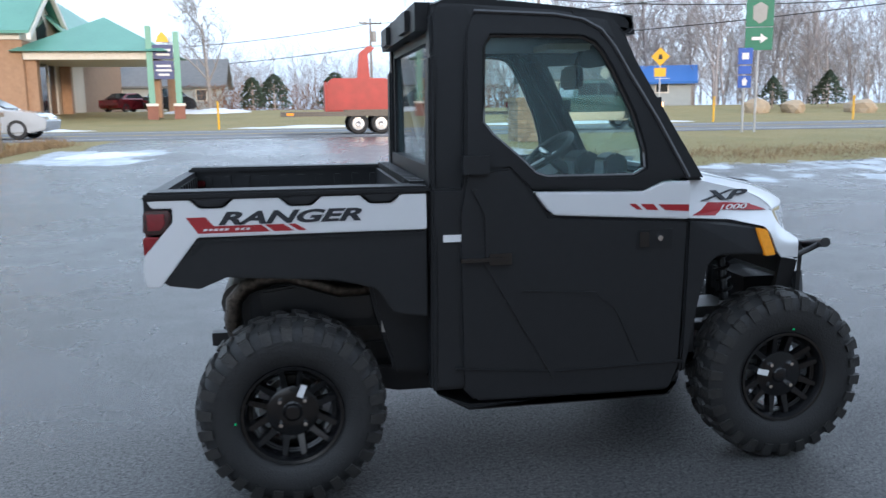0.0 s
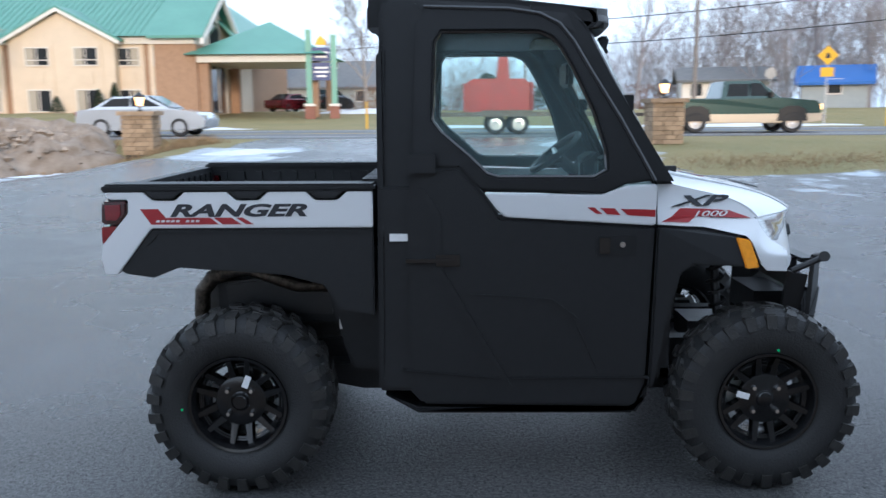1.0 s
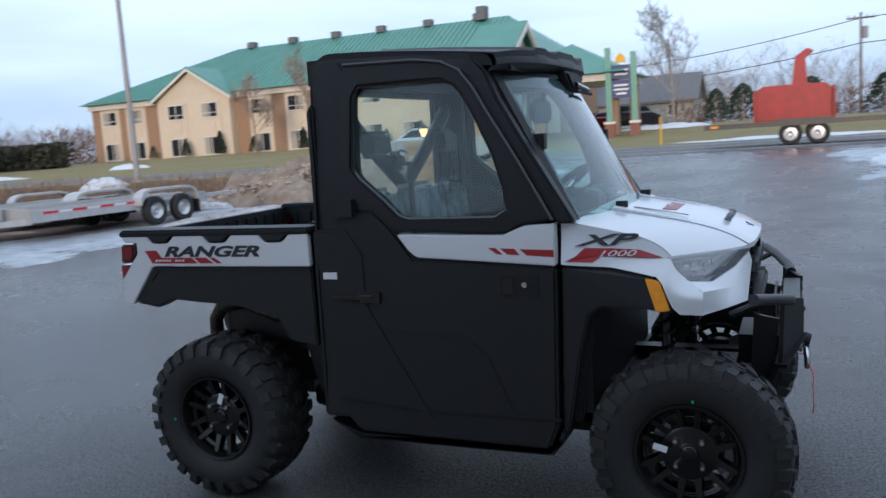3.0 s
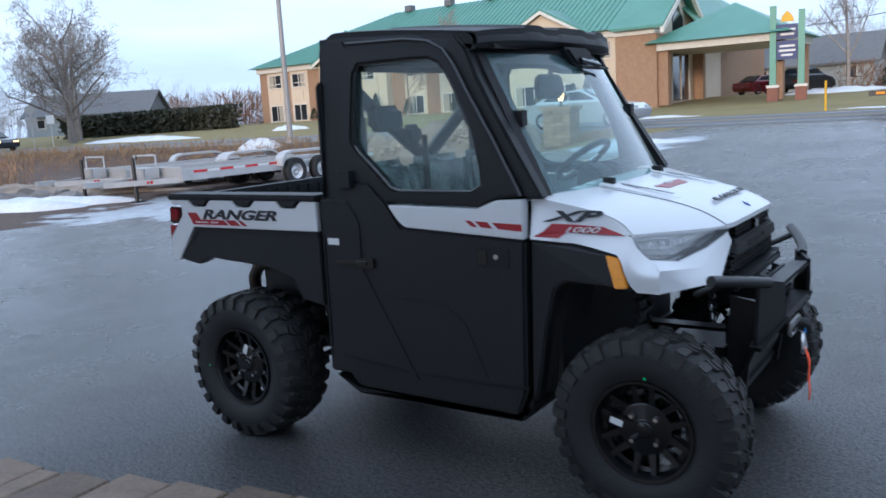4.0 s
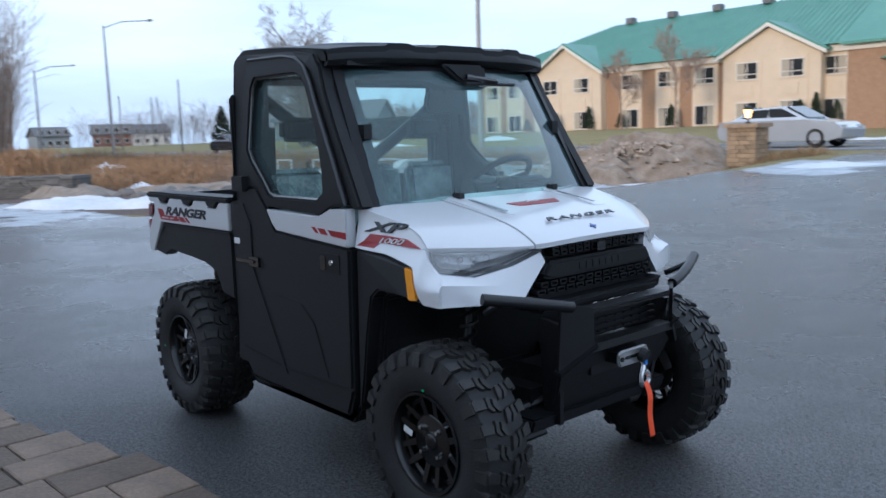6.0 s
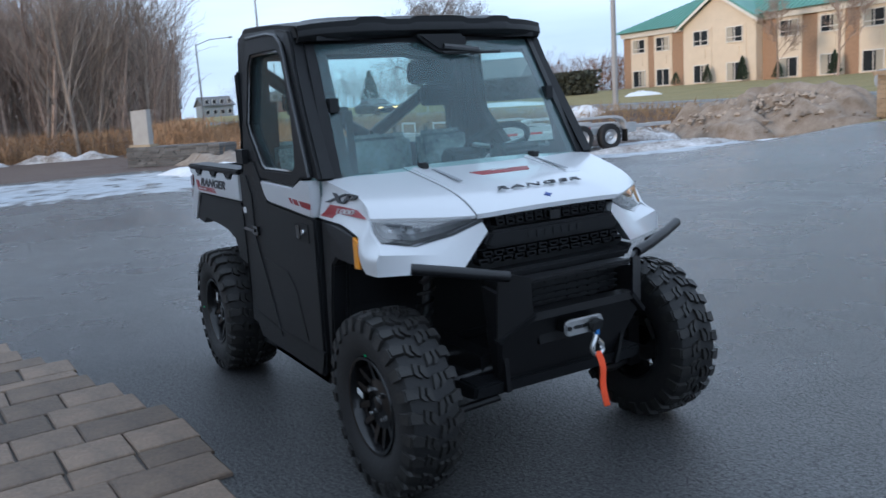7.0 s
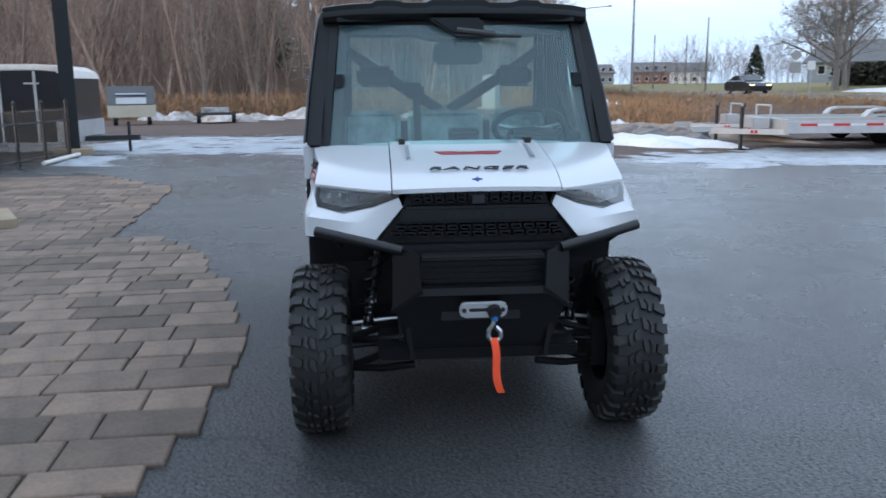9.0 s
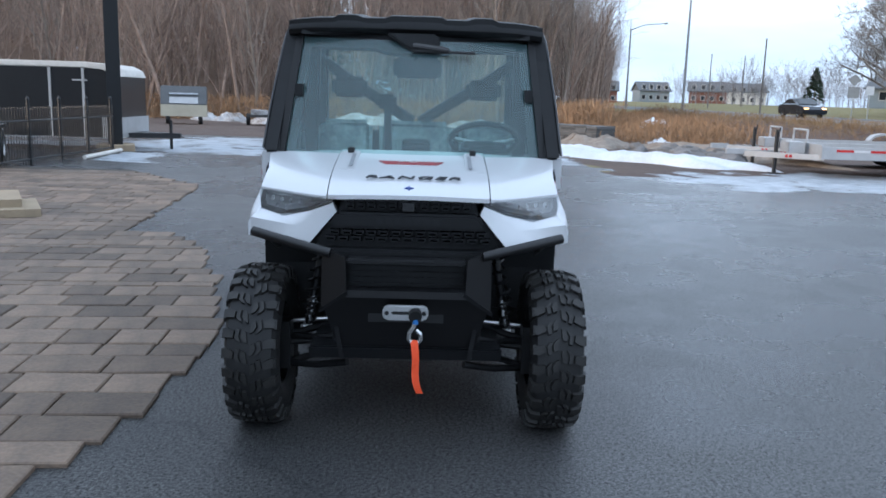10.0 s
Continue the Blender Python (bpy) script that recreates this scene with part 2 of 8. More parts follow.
M = {
    "white_paint": material("white_paint", (0.65, 0.66, 0.675), 0.35, 0.25, (0.66, 0.67, 0.685), 3, coat=0.5),
    "black_plastic": material("black_plastic", (0.0105, 0.0114, 0.0132), 0.48, 0, (0.008, 0.0087, 0.010), 30, bump=0.15, bump_scale=400, spec=0.36),
    "black_satin": material("black_satin", (0.010, 0.0105, 0.0118), 0.50, 0, (0.008, 0.0084, 0.0094), 20, bump=0.06, bump_scale=300, spec=0.30),
    "black_sheen": material("black_sheen", (0.035, 0.037, 0.041), 0.38, 0, (0.028, 0.03, 0.033), 20, spec=0.6),
    "black_gloss": material("black_gloss", (0.008, 0.008, 0.009), 0.12, 0, (0.006, 0.006, 0.006), 10, coat=0.6),
    "black_metal": material("black_metal", (0.009, 0.009, 0.010), 0.42, 0.0, (0.007, 0.007, 0.008), 30, bump=0.08, bump_scale=300),
    "rim_black": material("rim_black", (0.007, 0.007, 0.008), 0.2, 0, (0.005, 0.005, 0.005), 10, spec=0.5),
    "headlight_shell": material("headlight_shell", (0.02, 0.021, 0.023), 0.3, 0, (0.012, 0.0125, 0.014), 20),
    "rubber": material("rubber", (0.009, 0.009, 0.010), 0.65, 0, (0.014, 0.014, 0.0138), 14, bump=0.3, bump_scale=120),
    "tread_rubber": material("tread_rubber", (0.010, 0.010, 0.0102), 0.55, 0, (0.026, 0.024, 0.0215), 30, bump=0.3, bump_scale=120),
    "red_decal": material("red_decal", (0.30, 0.015, 0.02), 0.35, 0, (0.26, 0.012, 0.017), 12),
    "black_decal": material("black_decal", (0.02, 0.022, 0.028), 0.35, 0, None, 12),
    "grey_decal": material("grey_decal", (0.30, 0.31, 0.33), 0.4),
    "blue_decal": material("blue_decal", (0.02, 0.06, 0.28), 0.35),
    "white_decal": material("white_decal", (0.7, 0.7, 0.7), 0.5),
    "tail_red": material("tail_red", (0.22, 0.006, 0.012), 0.12, 0, (0.12, 0.004, 0.008), 20, coat=0.8),
    "tail_dark": material("tail_dark", (0.05, 0.003, 0.005), 0.12, 0, (0.03, 0.002, 0.003), 20, coat=0.8),
    "amber": material("amber", (0.85, 0.33, 0.01), 0.25, 0, (0.7, 0.26, 0.01), 60, coat=0.5),
    "chrome": material("chrome", (0.72, 0.72, 0.72), 0.18, 1.0, (0.6, 0.6, 0.6), 10),
    "alloy": material("alloy", (0.6, 0.6, 0.6), 0.35, 0.9, (0.5, 0.5, 0.5), 10),
    "steel_dark": material("steel_dark", (0.10, 0.10, 0.10), 0.45, 0.8, (0.06, 0.055, 0.05), 20),
    "exhaust": material("exhaust", (0.17, 0.14, 0.112), 0.34, 0.9, (0.022, 0.019, 0.016), 60, bump=0.5, bump_scale=160),
    "orange": material("orange_webbing", (1.0, 0.115, 0.03), 0.7, 0, (0.92, 0.085, 0.02), 60, bump=0.4, bump_scale=300),
    "blue_rope": material("blue_rope", (0.03, 0.16, 0.45), 0.7),
    # pale blotches on dark: highlights of the wrap's folds put into the colour
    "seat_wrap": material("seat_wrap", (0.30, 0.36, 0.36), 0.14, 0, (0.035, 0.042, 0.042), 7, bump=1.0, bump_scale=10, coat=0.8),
        # pale colour stands in for light reflected off the dash faces
        "pale_screen": material("pale_screen", (0.34, 0.38, 0.39), 0.15, 0, (0.22, 0.25, 0.26), 30, coat=0.5),
    "sticker_green": material("sticker_green", (0.02, 0.55, 0.16), 0.5),
    # lens and panes carry a pale diffuse share that mimics reflected sky
    "lens": glass("lens_plastic", (0.75, 0.77, 0.79), 0.02, gloss=3.2, veil=0.12, veil_col=(0.6, 0.63, 0.66)),
    "cab_glass": glass("cab_glass", (0.87, 0.97, 0.95), 0.0, gloss=0.9, veil=0.08),
    "windshield_glass": glass("windshield_glass", (0.72, 0.91, 0.885), 0.01, gloss=1.0, veil=0.13, power=4.3),
    "asphalt_road": material("asphalt_road", (0.115, 0.118, 0.125), 0.55, 0, (0.085, 0.088, 0.095), 0.35, bump=0.3, bump_scale=60, rough2=0.75),
    "paver": material("paver_stone", (0.20, 0.143, 0.10), 0.75, 0, (0.105, 0.079, 0.06), 4, bump=0.6, bump_scale=45, vary=0.38),
    "paver_joint": material("paver_joint_sand", (0.07, 0.062, 0.055), 0.95, 0, None, 20),
    "snow": material("snow", (0.68, 0.72, 0.77), 0.6, 0, (0.52, 0.55, 0.59), 1.2, bump=0.5, bump_scale=8),
    "dirty_snow": material("dirty_snow", (0.66, 0.66, 0.67), 0.7, 0, (0.13, 0.10, 0.075), 1.1, bump=0.6, bump_scale=9),
    "dirt_mound": material("dirt_mound", (0.15, 0.112, 0.08), 0.9, 0, (0.30, 0.26, 0.22), 2.8, bump=0.9, bump_scale=7),
    "clod": material("clod_stone", (0.34, 0.28, 0.22), 0.9, 0, (0.20, 0.16, 0.125), 3, vary=0.4),
    "dry_grass": material("dry_grass", (0.30, 0.21, 0.11), 0.9, 0, (0.19, 0.115, 0.06), 2, vary=0.3),
    "weeds": material("dead_weeds", (0.36, 0.225, 0.12), 0.9, 0, (0.23, 0.135, 0.075), 2, vary=0.35),
    "rust_brush": material("rust_brush", (0.20, 0.105, 0.055), 0.9, 0, (0.13, 0.07, 0.045), 2, vary=0.35),
    "bark": material("bark", (0.40, 0.30, 0.24), 0.9, 0, (0.23, 0.165, 0.13), 3, vary=0.35),
    "bark_grey": material("bark_grey", (0.29, 0.26, 0.24), 0.9, 0, (0.20, 0.18, 0.165), 3, vary=0.25),
    # paler, greyer bark: the haze of distance is put into the colour
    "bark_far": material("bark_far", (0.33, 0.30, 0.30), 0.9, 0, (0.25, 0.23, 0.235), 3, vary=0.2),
    "bark_pale": material("bark_pale", (0.33, 0.27, 0.22), 0.9, 0, (0.21, 0.17, 0.14), 3, vary=0.25),
    "conifer": material("conifer_green", (0.035, 0.055, 0.028), 0.8, 0, (0.022, 0.036, 0.02), 3, vary=0.3),
    "hedge": material("hedge_green", (0.045, 0.05, 0.032), 0.85, 0, (0.03, 0.032, 0.022), 3, vary=0.3),
    "green_roof": material("green_metal_roof", (0.115, 0.285, 0.225), 0.45, 0.1, (0.09, 0.24, 0.19), 0.6),
    "cream_wall": material("cream_stucco", (0.66, 0.55, 0.42), 0.85, 0, (0.60, 0.50, 0.38), 1.2, bump=0.2, bump_scale=30),
    "brick_wall": material("brown_brick", (0.36, 0.225, 0.14), 0.85, 0, (0.28, 0.175, 0.11), 5, bump=0.3, bump_scale=20),
    "white_trim": material("white_trim", (0.72, 0.68, 0.62), 0.6),
    "stone_pillar": material("stone_pillar", (0.36, 0.26, 0.165), 0.85, 0, (0.25, 0.175, 0.11), 6, bump=0.5, bump_scale=25, vary=0.22),
    "dark_window": material("window_glass_dark", (0.03, 0.035, 0.04), 0.08, 0, (0.02, 0.024, 0.028), 2, coat=0.3),
    "curtain": material("curtain", (0.42, 0.38, 0.31), 0.9),
    "lamp_glow": material("lamp_glow", (1.0, 0.75, 0.4), 0.4, emit=(1.0, 0.50, 0.15, 2.6)),
    "galv": material("galvanised_steel", (0.52, 0.52, 0.52), 0.45, 0.5, (0.42, 0.42, 0.42), 5),
    "pole_grey": material("pole_grey", (0.36, 0.35, 0.34), 0.6, 0.3, (0.28, 0.27, 0.26), 2),
    # pole wood lightened in its colour to mimic distance haze
    "wood_pole": material("wood_pole", (0.24, 0.21, 0.19), 0.9, 0, (0.17, 0.15, 0.135), 4),
    "wire": material("cable_black", (0.02, 0.02, 0.02), 0.6),
    "red_reflect": material("red_reflector", (0.55, 0.02, 0.02), 0.4),
    "red_machine": material("red_machine_paint", (0.40, 0.020, 0.018), 0.45, 0, (0.28, 0.015, 0.013), 3, coat=0.3),
    "truck_green": material("truck_green_paint", (0.010, 0.045, 0.040), 0.25, 0.3, (0.008, 0.036, 0.032), 2, coat=0.8),
    "truck_tan": material("truck_tan_paint", (0.46, 0.40, 0.31), 0.3, 0.3, (0.42, 0.36, 0.28), 2, coat=0.8),
    "silver_paint": material("silver_paint", (0.52, 0.54, 0.56), 0.25, 0.5, (0.48, 0.50, 0.52), 2, coat=0.8),
    "dark_car": material("dark_car_paint", (0.03, 0.035, 0.045), 0.2, 0.4, None, 2, coat=0.8),
    "maroon_car": material("maroon_car_paint", (0.16, 0.015, 0.02), 0.2, 0.4, None, 2, coat=0.8),
    "sign_green": material("sign_green", (0.01, 0.16, 0.09), 0.5),
    "sign_yellow": material("sign_yellow", (0.75, 0.42, 0.01), 0.5),
    "sign_blue": material("sign_blue", (0.02, 0.09, 0.42), 0.5),
    "sign_navy": material("sign_navy", (0.03, 0.05, 0.16), 0.5),
    "blue_roof": material("blue_roof", (0.03, 0.13, 0.42), 0.5),
    "grey_siding": material("grey_siding", (0.34, 0.37, 0.38), 0.8, 0, (0.30, 0.33, 0.34), 2),
    "shingle": material("grey_shingle", (0.16, 0.165, 0.17), 0.9, 0, (0.12, 0.125, 0.13), 3),
    "red_brick": material("red_brick_far", (0.26, 0.12, 0.085), 0.9, 0, (0.20, 0.09, 0.065), 2),
    "concrete": material("concrete", (0.38, 0.37, 0.35), 0.9, 0, (0.31, 0.30, 0.285), 3, bump=0.3, bump_scale=30),
    "rock": material("rock", (0.21, 0.20, 0.19), 0.9, 0, (0.14, 0.13, 0.125), 4, bump=0.8, bump_scale=12, vary=0.3),
    "slate_stone": material("slate_stone", (0.13, 0.13, 0.13), 0.8, 0, (0.075, 0.073, 0.072), 5, bump=0.5, bump_scale=25, vary=0.4),
    "sandstone": material("sandstone_block", (0.38, 0.30, 0.20), 0.9, 0, (0.29, 0.23, 0.16), 4, bump=0.5, bump_scale=20),
    "enclosed_black": material("black_trailer_skin", (0.018, 0.019, 0.021), 0.3, 0.2, (0.014, 0.014, 0.016), 1.5, coat=0.3),
    "camper_cream": material("camper_cream", (0.55, 0.50, 0.38), 0.5, 0, (0.46, 0.41, 0.31), 2),
    "camper_grey": material("camper_roof_grey", (0.12, 0.125, 0.13), 0.5),
    "shop_wall": material("shop_wall", (0.30, 0.295, 0.28), 0.8, 0, (0.26, 0.255, 0.24), 1),
    "line_white": material("road_line_white", (0.55, 0.55, 0.53), 0.7, 0, (0.35, 0.35, 0.34), 3),
    "line_yellow": material("road_line_yellow", (0.45, 0.32, 0.05), 0.7, 0, (0.3, 0.22, 0.06), 3),
    "plank": material("trailer_deck_wood", (0.30, 0.27, 0.23), 0.85, 0, (0.22, 0.19, 0.16), 6),
}


# ---- building helpers ----
def thing(name, x=0.0, y=0.0, z=0.0, rz=0.0, label="", category="", group="", kind=""):
    ob = new(name)
    ob.empty_display_size = 0.1
    ob.matrix_world = pose(x, y, z, 0, 0, rz)
    return tagged(ob, label, category, group, kind)


def link(name, bm, mat, parent=None, label="", smooth=False):
    me = bpy.data.meshes.new(name)
    bmesh.ops.recalc_face_normals(bm, faces=bm.faces)
    if smooth:
        for fa in bm.faces:
            fa.smooth = True
    bm.to_mesh(me)
    bm.free()
    for m in (mat if isinstance(mat, (list, tuple)) else [mat]):
        me.materials.append(M[m] if isinstance(m, str) else m)
    if smooth:
        me.set_sharp_from_angle(angle=radians(38))
    ob = new(name, me)
    if parent is not None:
        ob.parent = parent
    if label:
        ob["label"] = label
    return ob


part = link


def raw(name, verts, faces, mat, parent=None, smooth=False):
    me = bpy.data.meshes.new(name)
    me.from_pydata(verts, [], faces)
    for m in (mat if isinstance(mat, (list, tuple)) else [mat]):
        me.materials.append(M[m] if isinstance(m, str) else m)
    if smooth:
        me.shade_smooth()
    ob = new(name, me)
    if parent is not None:
        ob.parent = parent
    return ob


def bevel(bm, w, seg=2, ang=35):
    if w > 0:
        es = [e for e in bm.edges if len(e.link_faces) == 2 and e.calc_face_angle(0) > radians(ang)]
        bmesh.ops.bevel(bm, geom=es, offset=w, segments=seg, affect="EDGES", clamp_overlap=True)
    return bm


def add_box(bm, x0, x1, y0, y1, z0, z1):
    vs = [bm.verts.new(p) for p in ((x0, y0, z0), (x1, y0, z0), (x1, y1, z0), (x0, y1, z0), (x0, y0, z1), (x1, y0, z1), (x1, y1, z1), (x0, y1, z1))]
    for q in ((3, 2, 1, 0), (4, 5, 6, 7), (0, 1, 5, 4), (1, 2, 6, 5), (2, 3, 7, 6), (3, 0, 4, 7)):
        bm.faces.new([vs[i] for i in q])
    return bm


def boxed(x0, x1, y0, y1, z0, z1, bev=0.0, seg=2):
    return bevel(add_box(bmesh.new(), x0, x1, y0, y1, z0, z1), bev, seg)


def prism(poly, a, b, axis="y", bev=0.0, seg=2, bm=None):
    """A polygon drawn in the plane across the axis, pushed out from a to b. a and b may be functions of the two coordinates."""
    bm2 = bmesh.new() if bm is None else bm
    fa = a if callable(a) else (lambda u, v: a)
    fb = b if callable(b) else (lambda u, v: b)
    def at(u, v, w):
        return {"y": (u, w, v), "x": (w, u, v), "z": (u, v, w)}[axis]
    lo = [bm2.verts.new(at(u, v, fa(u, v))) for u, v in poly]
    hi = [bm2.verts.new(at(u, v, fb(u, v))) for u, v in poly]
    n = len(poly)
    bm2.faces.new(lo); bm2.faces.new(hi[::-1])
    for i in range(n):
        bm2.faces.new((lo[i], hi[i], hi[(i + 1) % n], lo[(i + 1) % n]))
    bmesh.ops.recalc_face_normals(bm2, faces=bm2.faces)
    return bevel(bm2, bev, seg) if bm is None else bm2


def tube(pts, r, n=8, bm=None, cap=True, r2=None):
    """A round bar along the points; r2 is the radius at its end."""
    bm2 = bmesh.new() if bm is None else bm
    pts = [Vector(p) for p in pts]
    rings, up = [], None
    for i, p in enumerate(pts):
        d = (pts[min(i + 1, len(pts) - 1)] - pts[max(i - 1, 0)]).normalized()
        s = d.cross(Vector((0, 0, 1)) if abs(d.z) < 0.95 else Vector((0, 1, 0))).normalized() if up is None else (up - d * up.dot(d)).normalized()
        up = s
        t = d.cross(s)
        rr = r if r2 is None else r + (r2 - r) * i / (len(pts) - 1)
        rings.append([bm2.verts.new(p + (s * math.cos(2 * math.pi * k / n) + t * math.sin(2 * math.pi * k / n)) * rr) for k in range(n)])
    for a, b in zip(rings, rings[1:]):
        for k in range(n):
            bm2.faces.new((a[k], a[(k + 1) % n], b[(k + 1) % n], b[k]))
    if cap:
        bm2.faces.new(rings[0][::-1]); bm2.faces.new(rings[-1])
    return bm2


def lathe(profile, n=32, axis="y", bm=None, closed=False):
    """A profile of (radius, along) turned round the axis through the origin."""
    bm2 = bmesh.new() if bm is None else bm
    rings = []
    for k in range(n):
        c, s = math.cos(2 * math.pi * k / n), math.sin(2 * math.pi * k / n)
        rings.append([bm2.verts.new((r * c, w, r * s) if axis == "y" else (r * c, r * s, w)) for r, w in profile])
    m = len(profile)
    for k in range(n):
        a, b = rings[k], rings[(k + 1) % n]
        for i in range(m if closed else m - 1):
            j = (i + 1) % m
            bm2.faces.new((a[i], a[j], b[j], b[i]))
    return bm2


def sheet(fn, us, vs, thick=0.0, bm=None):
    """A curved skin fn(u, v) with a thickness along -z (or along the vector that thick gives)."""
    bm2 = bmesh.new() if bm is None else bm
    d = Vector(thick) if isinstance(thick, (tuple, list)) else Vector((0, 0, -thick))
    top = [[bm2.verts.new(fn(u, v)) for v in vs] for u in us]
    nu, nv = len(us), len(vs)
    for i in range(nu - 1):
        for j in range(nv - 1):
            bm2.faces.new((top[i][j], top[i + 1][j], top[i + 1][j + 1], top[i][j + 1]))
    if d.length > 0:
        bot = [[bm2.verts.new(Vector(fn(u, v)) + d) for v in vs] for u in us]
        for i in range(nu - 1):
            for j in range(nv - 1):
                bm2.faces.new((bot[i][j], bot[i][j + 1], bot[i + 1][j + 1], bot[i + 1][j]))
        for i in range(nu - 1):
            bm2.faces.new((top[i][0], bot[i][0], bot[i + 1][0], top[i + 1][0]))
            bm2.faces.new((top[i][-1], top[i + 1][-1], bot[i + 1][-1], bot[i][-1]))
        for j in range(nv - 1):
            bm2.faces.new((top[0][j], top[0][j + 1], bot[0][j + 1], bot[0][j]))
            bm2.faces.new((top[-1][j], bot[-1][j], bot[-1][j + 1], top[-1][j + 1]))
    return bm2


def hexa(p, bm=None):
    """A solid of eight corners: four round the bottom, four round the top."""
    bm2 = bmesh.new() if bm is None else bm
    vs = [bm2.verts.new(q) for q in p]
    for q in ((3, 2, 1, 0), (4, 5, 6, 7), (0, 1, 5, 4), (1, 2, 6, 5), (2, 3, 7, 6), (3, 0, 4, 7)):
        bm2.faces.new([vs[i] for i in q])
    return bm2


def lettering(name, text, size, m, mat, parent, shear=0.0, stretch=1.0, bold=0.0, depth=0.001, space=1.0):
    """Raised writing as a mesh, laid by the pose m (x along the line, z out of it)."""
    cu = bpy.data.curves.new(name, "FONT")
    cu.body, cu.size, cu.shear, cu.offset, cu.extrude, cu.space_character = text, size, shear, bold, depth, space
    cu.align_x, cu.align_y = "CENTER", "CENTER"
    tmp = bpy.data.objects.new(name, cu)
    scene.collection.objects.link(tmp)
    me = bpy.data.meshes.new_from_object(tmp.evaluated_get(bpy.context.evaluated_depsgraph_get()))
    bpy.data.objects.remove(tmp)
    me.transform(Matrix.Diagonal((stretch, 1, 1, 1)))
    me.materials.clear(); me.materials.append(M[mat])
    ob = new(name, me)
    ob.parent = parent
    ob.matrix_local = m
    return ob


def ss(a, b, v):
    t = min(1.0, max(0.0, (v - a) / (b - a)))
    return t * t * (3 - 2 * t)


# ---- the ground ----
ROAD_Y0, ROAD_Y1, ROAD_Z = 22.6, 34.8, 0.67


def wood_depth(x, y):
    """How far a place lies inside the woods (negative: in the open)."""
    return min(-56.0 - x, 11.5 + 0.24 * (-56.0 - x) - y)


def ground_z(x, y):
    west = ss(-6.0, -9.5, x)
    up = (1 - west) * ss(7.0, 21.0, y) + west * ss(17.5, 21.2, y)
    z = ROAD_Z * up
    z += ss(35.0, 60.0, y) * 0.9
    d = wood_depth(x, y)
    if d > 0:
        z += ss(0, 55, d) * 17.0 * ss(12, -18, y + 0.1 * (x + 56))
    z -= 0.016 * min(45.0, max(0.0, -x - 14.0)) * ss(16.0, 8.0, y)
    z -= 0.22 * west * ss(15.5, 17.5, y) * ss(20.5, 18.5, y)
    return z


def snow_amount(x, y):
    """Thin wet ice on the asphalt and along its edges."""
    a = 0.0
    a = max(a, 0.68 * ss(-12.5, -14.5, x) * ss(-25.5, -22.5, x) * ss(-9.5, -7.5, y) * ss(6.0, 3.5, y))
    a = max(a, 0.8 * ss(-8.5, -10.2, x + 0.12 * (y - 12)) * ss(-14, -12, x) * ss(4.5, 6.0, y) * ss(18.0, 16.0, y))
    a = max(a, 0.50 * ss(4.0, 7.0, x) * ss(7.0, 10.0, y - 0.08 * x) * ss(13.6, 12.4, y - 0.10 * (x - 7)) * ss(60, 40, x))
    a = max(a, 0.9 * ss(-6.5, -5.2, x) * ss(-2.2, -3.5, x) * ss(14.6, 15.8, y) * ss(18.8, 17.5, y))
    a = max(a, 0.85 * ss(3.0, 3.8, x) * ss(6.4, 4.8, x) * ss(13.2, 14.2, y) * ss(21.0, 19.8, y))
    a = max(a, 0.22 * ss(1.5, -1.0, x) * ss(-13, -7, x) * ss(-6, -2, y) * ss(14, 2, y))
    a = max(a, 0.8 * ss(-10.6, -11.4, x) * ss(-14.2, -13.2, x) * ss(-7.0, -6.6, y) * ss(-5.2, -6.0, y))
    if wood_depth(x, y) > 4:
        a = max(a, 0.24 + 0.42 * noise.noise((x * 0.14, y * 0.08, 5)))
    return a


def lot_amount(x, y):
    """1 on the asphalt of the yard and of its way to the road."""
    left = -10.6 + 0.10 * (y - 8)
    a = ss(left - 0.5, left + 0.5, x) if y > 4 else ss(-25.5, -24.5, x)
    far = 15.9 + 0.02 * x if x < 4.0 else 12.5 + 0.10 * (x - 7)
    drive = ss(-5.6, -4.6, x) * ss(5.3, 4.3, x)
    b = max(ss(far + 0.5, far - 0.5, y), drive) * ss(23.2, 22.6, y)
    return a * b * ss(-60, -50, y)


def dirt_amount(x, y):
    a = ss(-9.0, -10.5, x) * ss(22.6, 21.6, y) * ss(3.0, 5.0, y) * ss(-70, -60, x)
    b = ss(-24.0, -25.5, x) * ss(7.0, 3.0, y) * ss(-66, -58, x)
    c = ss(0.0, 3.0, wood_depth(x, y))
    return max(a, b, c)


def gloss_amount(x, y):
    """0 in a duller patch set beside the vehicle to keep it darker, 1 where a film of melt water shines."""
    return ss(1.3, 3.0, math.hypot((x - 1.6) * 0.75, y + 1.5))


def litter_amount(x, y):
    """1 under the trees, where brown leaves cover the ground."""
    return ss(-1.0, 4.0, wood_depth(x, y))


def grid_steps(lo, hi, parts):
    out = [lo]
    for a, b, step in parts:
        n = max(1, round((b - a) / step))
        out += [a + (b - a) * (i + 1) / n for i in range(n)]
    return out


GX = grid_steps(-700, 700, [(-700, -200, 50), (-200, -110, 7), (-110, -60, 2.5), (-60, -30, 2), (-30, 30, 0.4), (30, 60, 2), (60, 200, 10), (200, 700, 50)])
GY = grid_steps(-500, 900, [(-500, -100, 50), (-100, -50, 7), (-50, -30, 2.5), (-30, -12, 1.5), (-12, 36, 0.4), (36, 70, 2), (70, 200, 10), (200, 900, 70)])
gv, zones, litter = [], [], []
